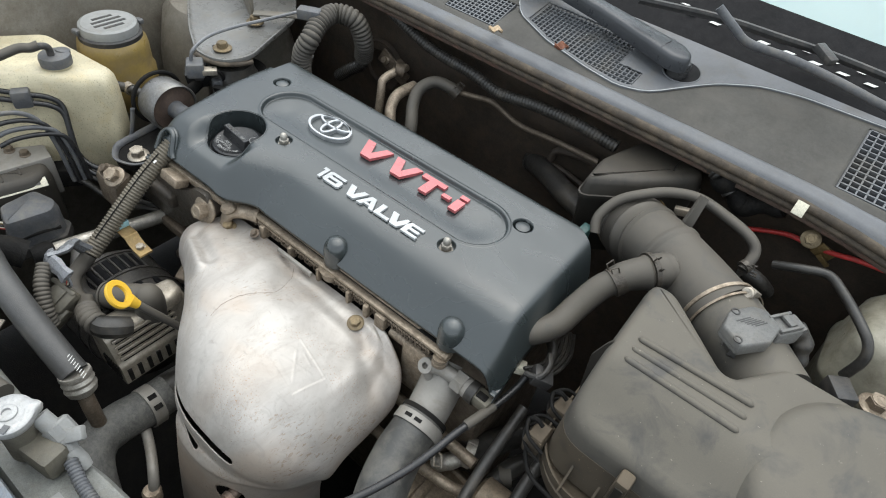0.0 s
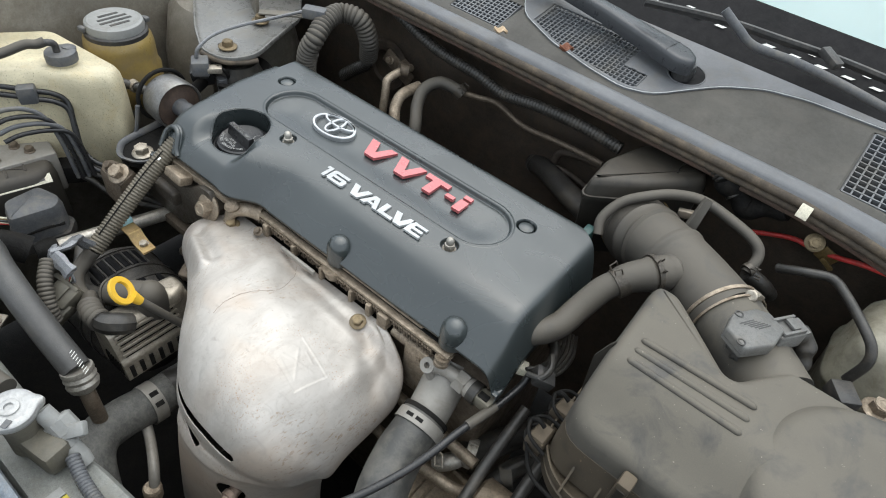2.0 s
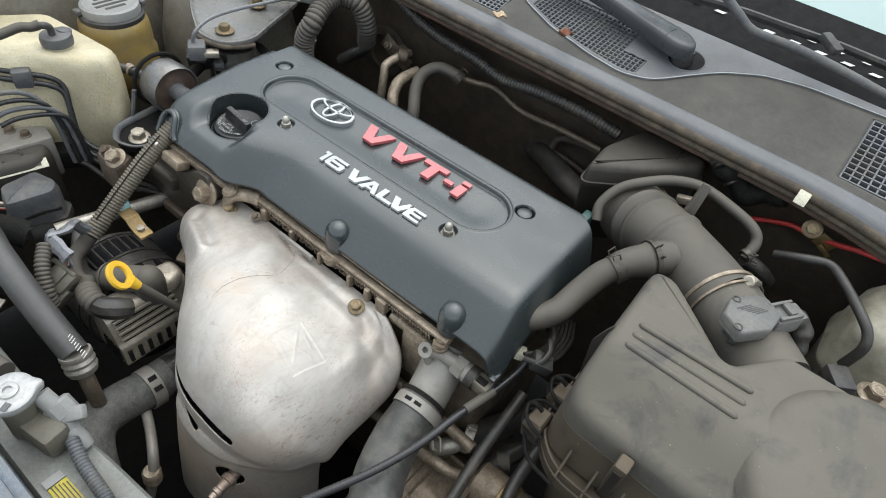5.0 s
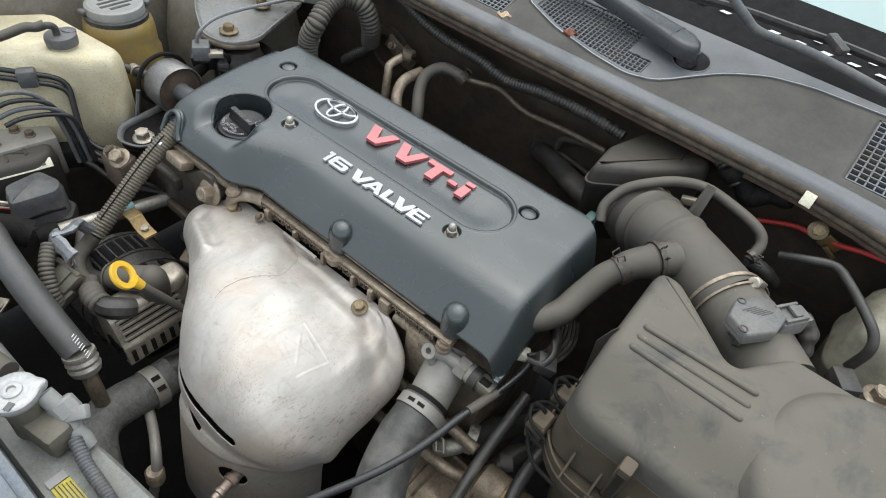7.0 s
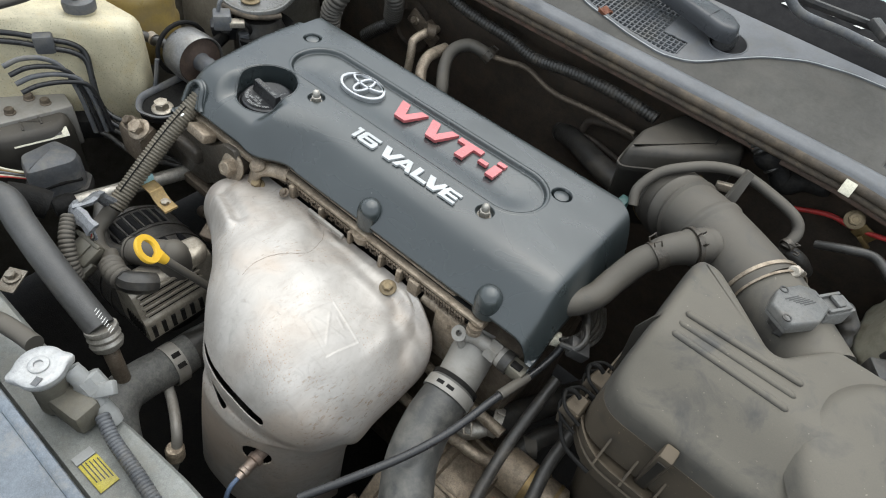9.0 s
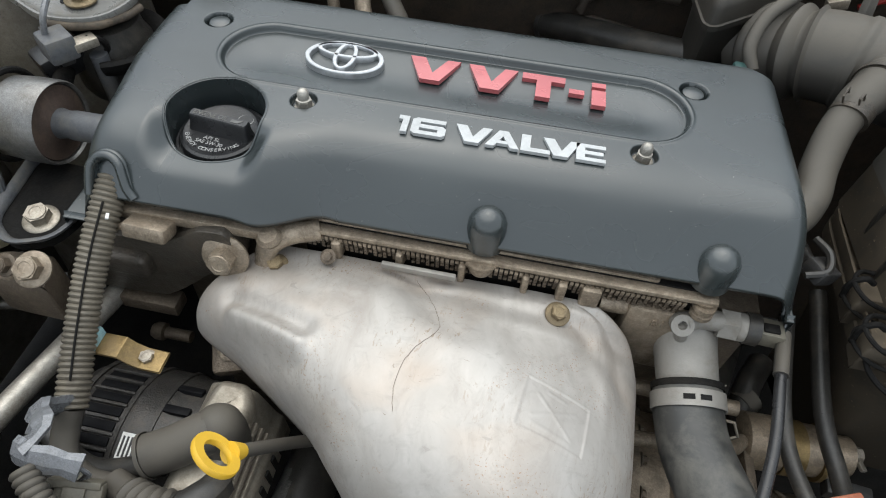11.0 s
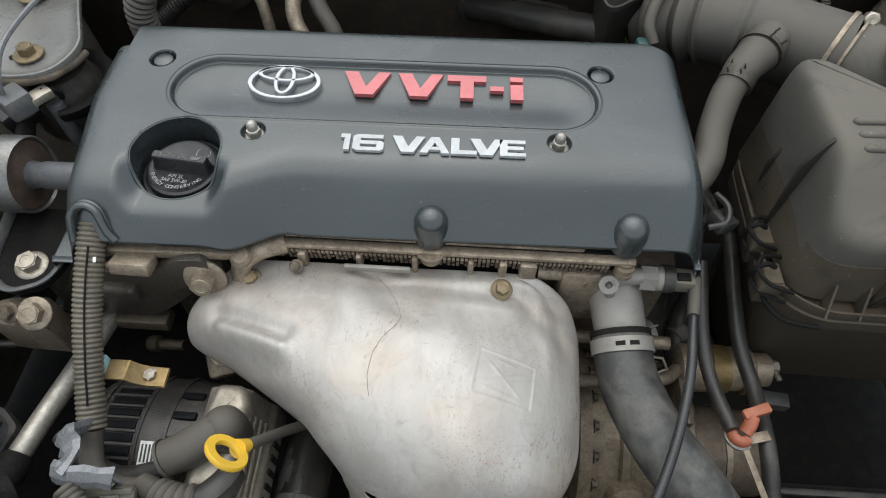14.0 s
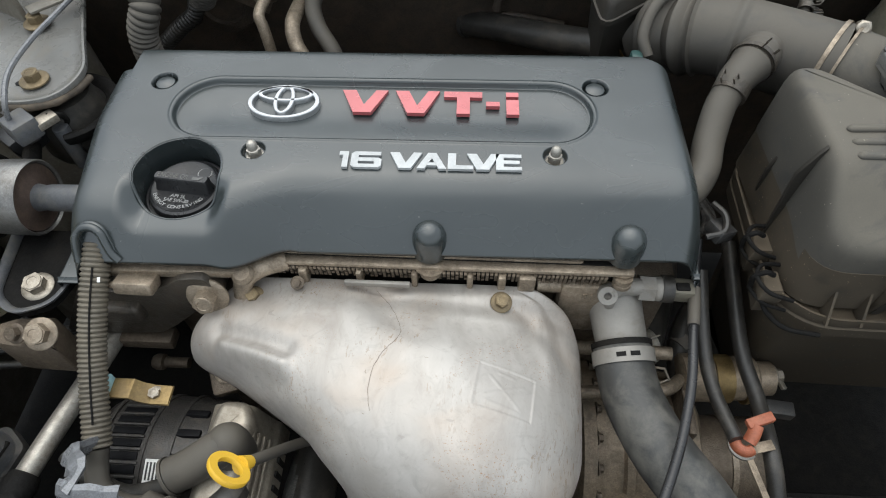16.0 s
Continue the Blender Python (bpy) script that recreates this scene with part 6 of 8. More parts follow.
# ---- timing-chain side: mount, tanks, lines ----
def build_mount():
    th = thing("engine_mount_bracket", (-0.23, -0.12, -0.11), "dark grimy steel engine mount bracket with a large flange bolt", "mount bracket")
    out = [(-0.285, -0.100, -0.080), (-0.265, -0.100, -0.083), (-0.220, -0.100, -0.082), (-0.185, -0.100, -0.058), (-0.164, -0.100, -0.056), (-0.155, -0.100, -0.083), (-0.163, -0.100, -0.102), (-0.170, -0.100, -0.111), (-0.188, -0.100, -0.112), (-0.218, -0.100, -0.142), (-0.238, -0.100, -0.158), (-0.276, -0.100, -0.162), (-0.335, -0.100, -0.161)]
    face = Matrix(((1, 0, 0, 0), (0, 0, 1, -0.100), (0, 1, 0, 0), (0, 0, 0, 1)))
    bm = prism(rounded([(p[0], p[2]) for p in out], 0.005, 3), face, 0.030)
    part("arm", bm, BRACKET, th, bevel=0.0015)
    dim = [(-0.269, -0.100, -0.097), (-0.238, -0.100, -0.096), (-0.256, -0.100, -0.131), (-0.289, -0.100, -0.133)]
    mid = sum((Vector(p) for p in dim), Vector()) / 4
    part("pressed_pad", block(mid + Vector((0.004, -0.003, 0.004)), (0.046, 0.016, 0.024)), BRACKET, th, bevel=0.0055, segs=4)
    part("foot_block", block((-0.261, -0.095, -0.178), (0.055, 0.02, 0.016)), CAST_DARK, th, bevel=0.003)
    part("pin", lathe([(0.007, 0), (0.009, 0.004), (0.009, 0.012), (0.006, 0.014), (0.006, 0.04)], (-0.286, -0.090, -0.249), (1, 0, 0), 18), CAST_DARK, th)
    bolt((-0.1665, -0.1015, -0.080), (0.06, -0.93, 0.36), 0.0100, th, CAST, "bolt", "large dull flange bolt", washer=1.85, height=1.4)
    bolt((-0.301, -0.143, -0.085), (0.1, -0.5, 0.85), 0.0095, th, CAST, "bolt", "dull hexagon bolt", washer=1.5)
    bolt((-0.325, -0.142, -0.088), (-0.1, -0.6, 0.8), 0.0065, th, CAST_DARK, "bolt", "small dark bolt", washer=1.4)
    part("mount_foot", pillow(rounded(flat2([(-0.359, -0.127, -0.100), (-0.342, -0.119, -0.100), (-0.309, -0.116, -0.100), (-0.291, -0.152, -0.100), (-0.332, -0.151, -0.100), (-0.348, -0.149, -0.100)])[::-1], 0.005, 3), [(-0.14, 0), (-0.105, 0), (-0.100, 0.003)]), CAST_DARK, th)
    # looped stay plate round the mount bolt
    th = thing("mount_stay", (-0.33, -0.085, -0.09), "grey steel mount stay with a turned-up rim and a bolt", "mount stay")
    poly = rounded([(-0.372, -0.030), (-0.362, -0.105), (-0.335, -0.124), (-0.306, -0.112), (-0.298, -0.080), (-0.300, -0.030)], 0.012, 5)
    part("plate", pillow(poly, [(-0.096, 0.0), (-0.090, 0.0)]), GRIME_SHADE, th)
    rim = [(x, y, -0.086) for x, y in poly[3:27]]
    part("rim", sweep(rim, 0.0022, 8, True, flat=2.2), SLATE, th, "blue-grey turned-up rim")
    bolt((-0.328, -0.094, -0.090), (0.05, -0.1, 1), 0.0095, th, STEEL, "bolt", "clean zinc hexagon bolt", washer=1.5)
    # cylindrical damper with a rubber core
    th = thing("torque_damper", (-0.36, -0.025, -0.10), "bare metal drum damper with a rusty rubber core", "damper")
    part("drum", lathe([(0.028, -0.040), (0.034, -0.036), (0.0352, -0.02), (0.0352, 0.0), (0.0340, 0.002), (0.0322, 0.0), (0.0322, -0.010)], (-0.338, -0.022, -0.050), (1, 0, 0.02), 44), DRUM, th)
    part("core", lathe([(0.0322, -0.006), (0.0312, -0.0012), (0.026, -0.0024), (0.018, -0.0012), (0.0135, 0.001)], (-0.338, -0.022, -0.050), (1, 0, 0.02), 36), mat("rusty_rubber", (0.075, 0.05, 0.038), 0.7, dust=0.3, dust_colour=(0.13, 0.09, 0.06)), th)
    part("spindle", lathe([(0.0135, -0.002), (0.0115, 0.008), (0.0125, 0.014), (0.0125, 0.05)], (-0.338, -0.022, -0.050), (1, 0, 0.02), 24), SLATE, th, "blue-grey spindle")
    part("vacuum_stub", pipe([(-0.376, -0.024, -0.062), (-0.405, -0.026, -0.060), (-0.423, -0.034, -0.055), (-0.440, -0.048, -0.050)], 0.007, 12), RUBBER, th)
    part("clamp", ring_band((-0.429, -0.037, -0.054), (-1, -0.1, 0.1), 0.0074, 0.010, 0.0013), STEEL, th, "steel worm clamp")
    part("strap", sweep(spline([(-0.375, -0.064, -0.050), (-0.372, -0.074, -0.080), (-0.372, -0.082, -0.095), (-0.360, -0.100, -0.096)], 6), 0.003, 8, flat=1.8), SLATE, th)
    part("back_ring", sweep([(-0.380, -0.022 + 0.037 * math.cos(a), -0.050 + 0.037 * math.sin(a)) for a in (math.pi * 2 * k / 40 for k in range(41))], 0.003, 8), GRIME_SHADE, th)


def build_tanks():
    th = thing("coolant_reservoir", (-0.48, -0.15, -0.14), "yellowed translucent plastic coolant tank, speckled with dirt", "coolant tank")
    plan = rounded([(-0.381, -0.084), (-0.408, -0.054), (-0.56, -0.072), (-0.66, -0.30), (-0.530, -0.310), (-0.424, -0.128)], [0.015, 0.017, 0.02, 0.03, 0.03, 0.03], 6)
    bm = pillow(plan, [(-0.152, 0.012), (-0.146, 0.003), (-0.135, 0.0), (-0.060, 0.0), (-0.026, 0.001), (-0.016, 0.0025), (-0.010, 0.0055), (-0.007, 0.0085), (-0.0055, 0.0115)])
    for v in bm.verts:
        t = max(0.0, min(1.0, (-0.10 - v.co.y) / 0.08))
        v.co.z += 0.012 * t * max(0.0, min(1.0, (v.co.z + 0.1) / 0.09))
    part("tank", bm, JUG, th)
    # Solid black block whose colour stands for the shade of a recess.
    part("foot_recess_shade", block((-0.448, -0.160, -0.146), (0.07, 0.06, 0.03), (0, 0, 58)), GRIME_SHADE, th, bevel=0.004)
    o = Vector((-0.452, -0.112, -0.002))
    part("neck", lathe([(0.017, -0.004), (0.017, 0.008)], o, (0, 0, 1), 28), JUG, th)
    cap = part("cap", lathe([(0.0195, 0.004), (0.0200, 0.012), (0.0188, 0.0165), (0.015, 0.018), (0, 0.018)], o, (0, 0, 1), 36), SLATE, th, "grey screw cap with a hose spigot")
    part("spigot", pipe([o + Vector((0.002, -0.004, 0.018)), o + Vector((0.002, -0.006, 0.030)), o + Vector((0.0, -0.020, 0.034))], 0.0045, 12), BLACK_PLASTIC, cap)
    part("ear", lathe([(0.009, 0.0), (0.009, 0.004), (0.007, 0.005)], o + Vector((-0.003, 0.013, 0.014)), (0, 0.2, 1), 20), SLATE, cap)
    th = thing("overflow_hose", (-0.47, -0.2, 0.03), "grey rubber overflow hose pushed onto the tank cap", "hose")
    part("hose", pipe([o + Vector((0.0, -0.014, 0.034)), (-0.455, -0.136, 0.030), (-0.458, -0.149, 0.032), (-0.462, -0.175, 0.027), (-0.470, -0.212, 0.022)], 0.0062, 12), RUBBER_DUSTY, th)
    # power steering tank
    th = thing("power_steering_reservoir", (-0.515, -0.005, -0.13), "amber translucent fluid reservoir with a grey lettered cap", "reservoir")
    c = (-0.515, -0.004, -0.012)
    part("tank", lathe([(0.040, -0.115), (0.050, -0.105), (0.053, -0.078), (0.0535, -0.055), (0.0500, -0.050), (0.0500, -0.020), (0.0480, -0.008), (0.042, 0.0), (0.036, 0.004)], c, (0, 0, 1), 48), AMBER, th)
    cap = part("cap", lathe([(0.0405, 0.000), (0.0415, 0.010), (0.040, 0.0165), (0.036, 0.0185), (0.033, 0.0175), (0, 0.0175)], c, (0, 0, 1), 44), CAP_GREY, th, "pale grey lettered screw cap")
    part("collar", lathe([(0.0420, -0.006), (0.0445, -0.005), (0.0448, 0.003), (0.0425, 0.005)], c, (0, 0, 1), 44), BLACK_PLASTIC, cap, "dark collar below the cap")
    for s in (-1, 1):
        part("ear", block((c[0] + 0.010 * s, c[1] + 0.043 * s, c[2] + 0.010), (0.014, 0.009, 0.008), (0, 0, 12)), SLATE, cap, bevel=0.003)
    for k, w in enumerate((0.030, 0.048, 0.044, 0.030)):
        part("print_bar", block((c[0] + 0.018 - k * 0.011, c[1], c[2] + 0.0178), (0.005, w, 0.0006)), BLACK_PLASTIC, cap)


def build_tower():
    th = thing("suspension_tower", (-0.50, 0.18, -0.30), "beige-grey painted suspension tower with a bolted rubber mount", "suspension tower")
    poly = rounded([(-0.374, 0.046), (-0.330, 0.056), (-0.316, 0.096), (-0.340, 0.150), (-0.372, 0.230), (-0.440, 0.290), (-0.56, 0.28), (-0.53, 0.14), (-0.440, 0.080)], 0.02, 5)
    part("top_plate", pillow(poly, [(-0.006, 0.004), (-0.006, 0.000), (-0.002, -0.0012), (0.0010, -0.0004), (0.0012, 0.0016), (-0.0016, 0.0050), (-0.0022, 0.0120)]), TOWER, th, "pale pressed steel plate with a rolled edge")
    part("skirt", sweep([(-0.374 - 0.0, 0.046, -0.004), (-0.352, 0.048, -0.005), (-0.332, 0.058, -0.006), (-0.320, 0.080, -0.008), (-0.318, 0.100, -0.010)], 0.0036, 10), SEAL, th, "brown rubber edge under the plate")
    # flat black disc; the shade of a hole is only its colour
    part("earth_hole", lathe([(0.0032, 0), (0.0032, 0.0006)], (-0.375, 0.078, -0.0018), (0, 0, 1), 14), HUBBLACK, th)
    part("rubber_bush", lathe([(0.034, -0.085), (0.038, -0.075), (0.038, -0.040), (0.033, -0.030), (0.031, -0.018)], (-0.350, 0.086, 0), (0, 0, 1), 32), RUBBER, th)
    part("bush_cup", sweep([(-0.350 + 0.040 * math.cos(a), 0.086 + 0.040 * math.sin(a), -0.045) for a in (radians(-70 + 8 * k) for k in range(24))], 0.006, 10, flat=2.6), GRIME_SHADE, th)
    bolt((-0.360, 0.081, 0.000), (0, 0, 1), 0.0080, th, BRONZE, "bolt", "tarnished hexagon bolt", washer=1.7)
    bolt((-0.395, 0.168, 0.002), (0, 0, 1), 0.0080, th, BRONZE, "bolt", "tarnished hexagon bolt", washer=1.7)
    part("tower", lathe([(0.13, -0.50), (0.115, -0.10), (0.10, -0.03), (0.085, -0.012), (0.0, -0.010)], (-0.52, 0.20, 0), (0, 0, 1), 48), BODY, th)
    part("gusset", block((-0.455, 0.20, 0.012), (0.10, 0.006, 0.11), (0, 0, -28)), BODY, th, bevel=0.002)
    part("wing_panel", block((-0.595, 0.02, -0.10), (0.012, 0.50, 0.36), (0, -6, 6)), BODY, th, bevel=0.003)
    part("wing_rail", block((-0.63, -0.05, 0.055), (0.05, 0.8, 0.03), (0, -10, 4)), SLATE, th, bevel=0.006)
    # sensor block with wires in front of the tower
    th = thing("vacuum_valve", (-0.36, 0.06, -0.06), "grimy black solenoid valve with a plugged connector", "valve")
    part("body", block((-0.372, 0.052, -0.038), (0.030, 0.052, 0.026), (10, 0, -35)), GLOSS_BLACK, th, bevel=0.004)
    part("plug", block((-0.356, 0.030, -0.012), (0.026, 0.024, 0.022), (0, 0, -35)), SLATE, th, bevel=0.003)
    part("plug_back", block((-0.366, 0.040, -0.020), (0.030, 0.012, 0.026), (0, 0, -35)), BLACK_PLASTIC, th, bevel=0.002)
    part("rim", block((-0.340, 0.042, -0.014), (0.014, 0.020, 0.008), (0, 0, -35)), STEEL, th, "scuffed metal tab", bevel=0.001)
    part("hook", sweep(spline([(-0.340, 0.046, -0.012), (-0.332, 0.052, -0.016), (-0.334, 0.058, -0.030), (-0.344, 0.052, -0.040)], 5), 0.0028, 8), GRIME_SHADE, th)
    part("stem", lathe([(0.0075, 0), (0.0075, 0.050)], (-0.338, 0.050, -0.080), (0, 0, 1), 18), SLATE, th)
    part("arm", pipe([(-0.357, 0.005, -0.050), (-0.372, 0.045, -0.045), (-0.389, 0.077, -0.045)], 0.0085, 12), GRIME_SHADE, th)
    th = thing("earth_wire", (-0.38, 0.10, 0.02), "thin grey wire arching over the suspension tower", "wire")
    part("wire", pipe([(-0.362, 0.028, -0.005), (-0.357, 0.032, 0.015), (-0.365, 0.065, 0.022), (-0.366, 0.113, 0.022), (-0.359, 0.160, 0.022), (-0.350, 0.218, 0.022)], 0.0026, 8), FOIL, th)
    part("lug_plate", block((-0.373, 0.193, 0.016), (0.07, 0.016, 0.003), (0, 0, 45)), BODY, th, bevel=0.001)
    # fat corrugated conduit and its thin neighbour
    th = thing("conduit", (-0.29, 0.17, -0.02), "fat grey corrugated conduit bending over behind the engine cover", "conduit")
    part("tube", corrugated([(-0.300, 0.170, -0.110), (-0.292, 0.170, -0.060), (-0.288, 0.168, -0.010), (-0.276, 0.175, 0.020), (-0.283, 0.203, 0.036), (-0.284, 0.233, 0.040), (-0.260, 0.251, 0.034), (-0.252, 0.264, 0.000), (-0.267, 0.281, -0.040)], 0.0155, 0.0062, 0.16, 20), RUBBER_DUSTY, th)
    part("thin_tube", corrugated([(-0.325, 0.185, -0.12), (-0.312, 0.190, -0.06), (-0.300, 0.192, -0.02)], 0.009, 0.0045, 0.15), RUBBER, th)
    part("clip", block((-0.298, 0.195, 0.045), (0.035, 0.020, 0.016), (0, 0, 30)), SLATE, th, bevel=0.003)


def build_lines():
    th = thing("brake_lines", (-0.44, -0.18, -0.06), "pair of black metal brake lines held by a grey clip", "brake lines")
    for k in (0, 1):
        d = Vector((0.004 * k, -0.003 * k, -0.009 * k))
        part("line", pipe([Vector(q) + d for q in ((-0.478, -0.220, -0.008), (-0.462, -0.190, -0.014), (-0.446, -0.167, -0.021), (-0.432, -0.144, -0.028), (-0.424, -0.133, -0.042), (-0.412, -0.138, -0.072), (-0.398, -0.143, -0.101), (-0.378, -0.135, -0.117), (-0.350, -0.109, -0.123))], 0.0036, 10), GLOSS_BLACK, th)
    part("clip", block((-0.443, -0.170, -0.024), (0.016, 0.022, 0.024), (0, 0, -28)), SLATE, th, bevel=0.003)
    th = thing("pump_lines", (-0.41, -0.22, -0.08), "bundle of thin grey metal pipes bending into the pump block", "pipes")
    for k, (ya, yb, xc) in enumerate(((168, 170, 70), (186, 188, 84), (200, 198, 98), (212, 206, 108))):
        a = [(-0.400 + 0.003 * k, -0.235 + 0.002 * k, -0.012 - 0.0110 * k), (-0.398 + 0.003 * k, -0.215 + 0.002 * k, -0.008 - 0.0112 * k), (-0.394 + 0.003 * k, -0.192 + 0.004 * k, -0.014 - 0.0105 * k),
             (-0.390 + 0.003 * k, -0.176 + 0.006 * k, -0.032 - 0.008 * k), (-0.388 + 0.003 * k, -0.168 + 0.006 * k, -0.070 - 0.004 * k), (-0.385 + 0.003 * k, -0.164 + 0.006 * k, -0.13)]
        part("line", pipe(a, 0.0030, 10), GLOSS_BLACK if k % 2 else SLATE, th)
    for k in range(3):
        part("line", pipe([Vector((-0.435, -0.147, -0.140)) + Vector((0, -0.012 * k, 0)), Vector((-0.403, -0.118, -0.150)) + Vector((0, -0.014 * k, -0.004)), Vector((-0.354, -0.097, -0.160)) + Vector((0, -0.016 * k, -0.01)), Vector((-0.281, -0.075, -0.180))], 0.0040, 10), RUBBER, th)
    # pump block and its plug
    th = thing("brake_pump_block", (-0.43, -0.26, -0.16), "dirty aluminium brake pump block with a black connector", "pump block")
    ang = 80
    part("block", block((-0.425, -0.225, -0.105), (0.10, 0.080, 0.060), (0, 0, ang)), PALE_CAST, th, bevel=0.003)
    for p in ((-0.405, -0.245, -0.075), (-0.420, -0.215, -0.075), (-0.400, -0.205, -0.075)):
        bolt(p, (0, 0, 1), 0.0055, th, CAST_DARK, "union_nut", washer=1.2)
    rescale(th, (-0.43, -0.26, -0.16), 1.05, (-0.041, 0.008, -0.031))
    part("motor_case", pillow(rounded([(-0.475, -0.295), (-0.404, -0.274), (-0.388, -0.205), (-0.402, -0.180), (-0.462, -0.176)], 0.016, 5), [(-0.20, 0.0), (-0.128, 0.0), (-0.113, 0.003), (-0.108, 0.007), (-0.1065, 0.011)]), RESONATOR, th, "dusty black plastic motor case")
    for y in (-0.235, -0.212):
        part("case_rib", block((-0.428, y, -0.1065), (0.040, 0.003, 0.003), (0, 0, -12)), RESONATOR, th, bevel=0.0008)
    stick = part("sticker", block((-0.3985, -0.226, -0.1175), (0.064, 0.013, 0.0014), (38, 0, 77)), CREAM, th, "cream warning sticker", bevel=0.0005)
    for d, w in ((-0.020, 0.008), (0.020, 0.008), (-0.006, 0.010), (0.008, 0.010)):
        part("print_bar", block((-0.3982 + d * 0.225, -0.226 + d * 0.974, -0.1164), (w, 0.006 if w < 0.009 else 0.004, 0.0010), (38, 0, 77)), BLACK_PLASTIC, stick)
    hood = [(-0.388, -0.264), (-0.342, -0.276), (-0.330, -0.216), (-0.350, -0.200), (-0.392, -0.212)]
    part("plug", pillow(rounded(hood, 0.012, 4), [(-0.168, 0.002), (-0.130, 0.002), (-0.120, 0.005), (-0.117, 0.010)]), SLATE, th, "blue-grey hooded connector")
    part("plug_skirt", pillow(rounded(hood, 0.004, 3), [(-0.178, -0.002), (-0.170, -0.003), (-0.163, -0.002), (-0.163, 0.004)]), BLACK_PLASTIC, th)
    part("plug_lever", sweep(spline([(-0.346, -0.272, -0.150), (-0.337, -0.240, -0.146), (-0.335, -0.216, -0.150)], 5), 0.0024, 8), GRIME_SHADE, th)
    for k in range(6):
        d = Vector((0.001 * k, 0.0022 * k, 0.0012 * k))
        part("wire", pipe([Vector((-0.372, -0.262, -0.150)) + d, Vector((-0.385, -0.280, -0.145)) + d, Vector((-0.412, -0.300, -0.150)) + d * 1.6, Vector((-0.450, -0.312, -0.158)) + d * 2], 0.0014, 6), (RED_WIRE, CREAM, RUBBER, FOIL, GOLD, CREAM)[k], th)


build_mount()
build_tanks()
build_tower()
build_lines()


# ---- alternator corner ----
def build_alternator():
    th = thing("loom_conduit", (-0.25, -0.14, -0.12), "dusty split corrugated loom conduit rising to the engine cover", "conduit")
    pts = [(-0.2530, -0.080, -0.036), (-0.2535, -0.098, -0.048), (-0.254, -0.122, -0.064), (-0.254, -0.146, -0.082), (-0.251, -0.178, -0.104), (-0.246, -0.205, -0.120), (-0.243, -0.222, -0.130)]
    part("tube", corrugated(pts, 0.0118, 0.0042, 0.15, 20), LOOM, th)
    part("split", sweep([Vector(p) + Vector((0.004, -0.0055, 0.0098)) for p in spline(pts[1:6], 8)], 0.0009, 6), GRIME_SHADE, th, "dark slit down the conduit")
    part("wrapped_end", pipe([pts[-1], (-0.243, -0.236, -0.140), (-0.236, -0.252, -0.146), (-0.215, -0.262, -0.150), (-0.185, -0.262, -0.152)], 0.0095, 14), RUBBER_DUSTY, th, "taped wiring")
    for q, turn_ in (((-0.2415, -0.114, -0.041), 20),):
        part("tape_scrap", block(q, (0.0022, 0.0045, 0.0016), (10, 20, turn_)), WHITE, th, "torn white scrap of tape")
    th = thing("loom_bracket", (-0.225, -0.172, -0.13), "yellow zinc bracket with a bolt and blue-green clip", "bracket")
    bm = bmesh.new()
    prof = [(0, 0), (0.008, 0.001), (0.022, 0.001), (0.028, -0.006), (0.036, -0.010), (0.052, -0.010)]
    lo, hi = [], []
    for x, z in prof:
        for arr, dz in ((lo, 0), (hi, -0.002)):
            arr.append([bm.verts.new((-0.246 + x, -0.176 + s * 0.0085, -0.116 + z + dz)) for s in (-1, 1)])
    for arr in (lo, hi):
        for p, q in zip(arr, arr[1:]):
            bm.faces.new((p[0], p[1], q[1], q[0]))
    for s in (0, 1):
        for i in range(len(lo) - 1):
            bm.faces.new((lo[i][s], lo[i + 1][s], hi[i + 1][s], hi[i][s]))
    bm.faces.new((lo[0][0], lo[0][1], hi[0][1], hi[0][0]))
    bm.faces.new((lo[-1][0], lo[-1][1], hi[-1][1], hi[-1][0]))
    part("strip", bm, GOLD, th, bevel=0.0005)
    part("clip", block((-0.245, -0.176, -0.113), (0.007, 0.020, 0.012)), TEAL, th, "blue-green plastic clip", bevel=0.0015)
    bolt((-0.208, -0.175, -0.128), (0.05, -0.1, 1), 0.0052, th, STEEL, "bolt", "zinc hexagon bolt", washer=1.45)
    th = thing("alternator", (-0.20, -0.215, -0.30), "dirty cast aluminium alternator with cooling slots", "alternator")
    part("drum", lathe([(0.030, -0.13), (0.062, -0.125), (0.068, -0.11), (0.068, -0.045), (0.066, -0.040), (0.066, -0.018), (0.058, 0.0), (0.030, 0.004)], (-0.150, -0.208, -0.232), (1, 0, 0), 48), OILY, th)
    for k in range(9):
        a = radians(43 + k * 9.6)
        out = Vector((0, -math.cos(a), math.sin(a)))
        for x, w in ((-0.240, 0.030), (-0.186, 0.022)):
            if x > -0.2 and k % 2:
                continue
            # No recess is cut: black blocks carry the shade of the slots.
            o = Vector((x, -0.208, -0.232)) + out * 0.0655
            part("slot", block(o, (w, 0.0072, 0.008), (math.degrees(-a) + 90, 0, 0)), HUBBLACK, th, "black block standing for the shade in a cooling slot", bevel=0.001)
        a += radians(4.8)
        o = Vector((-0.240, -0.208, -0.232)) + Vector((0, -math.cos(a), math.sin(a))) * 0.068
        part("fin", block(o, (0.034, 0.0026, 0.006), (math.degrees(-a) + 90, 0, 0)), OILY, th, bevel=0.0008)
    for x in (-0.262, -0.222, -0.198):
        part("rim", ring_band((x, -0.208, -0.232), (1, 0, 0), 0.0675, 0.004, 0.0022), OILY, th)
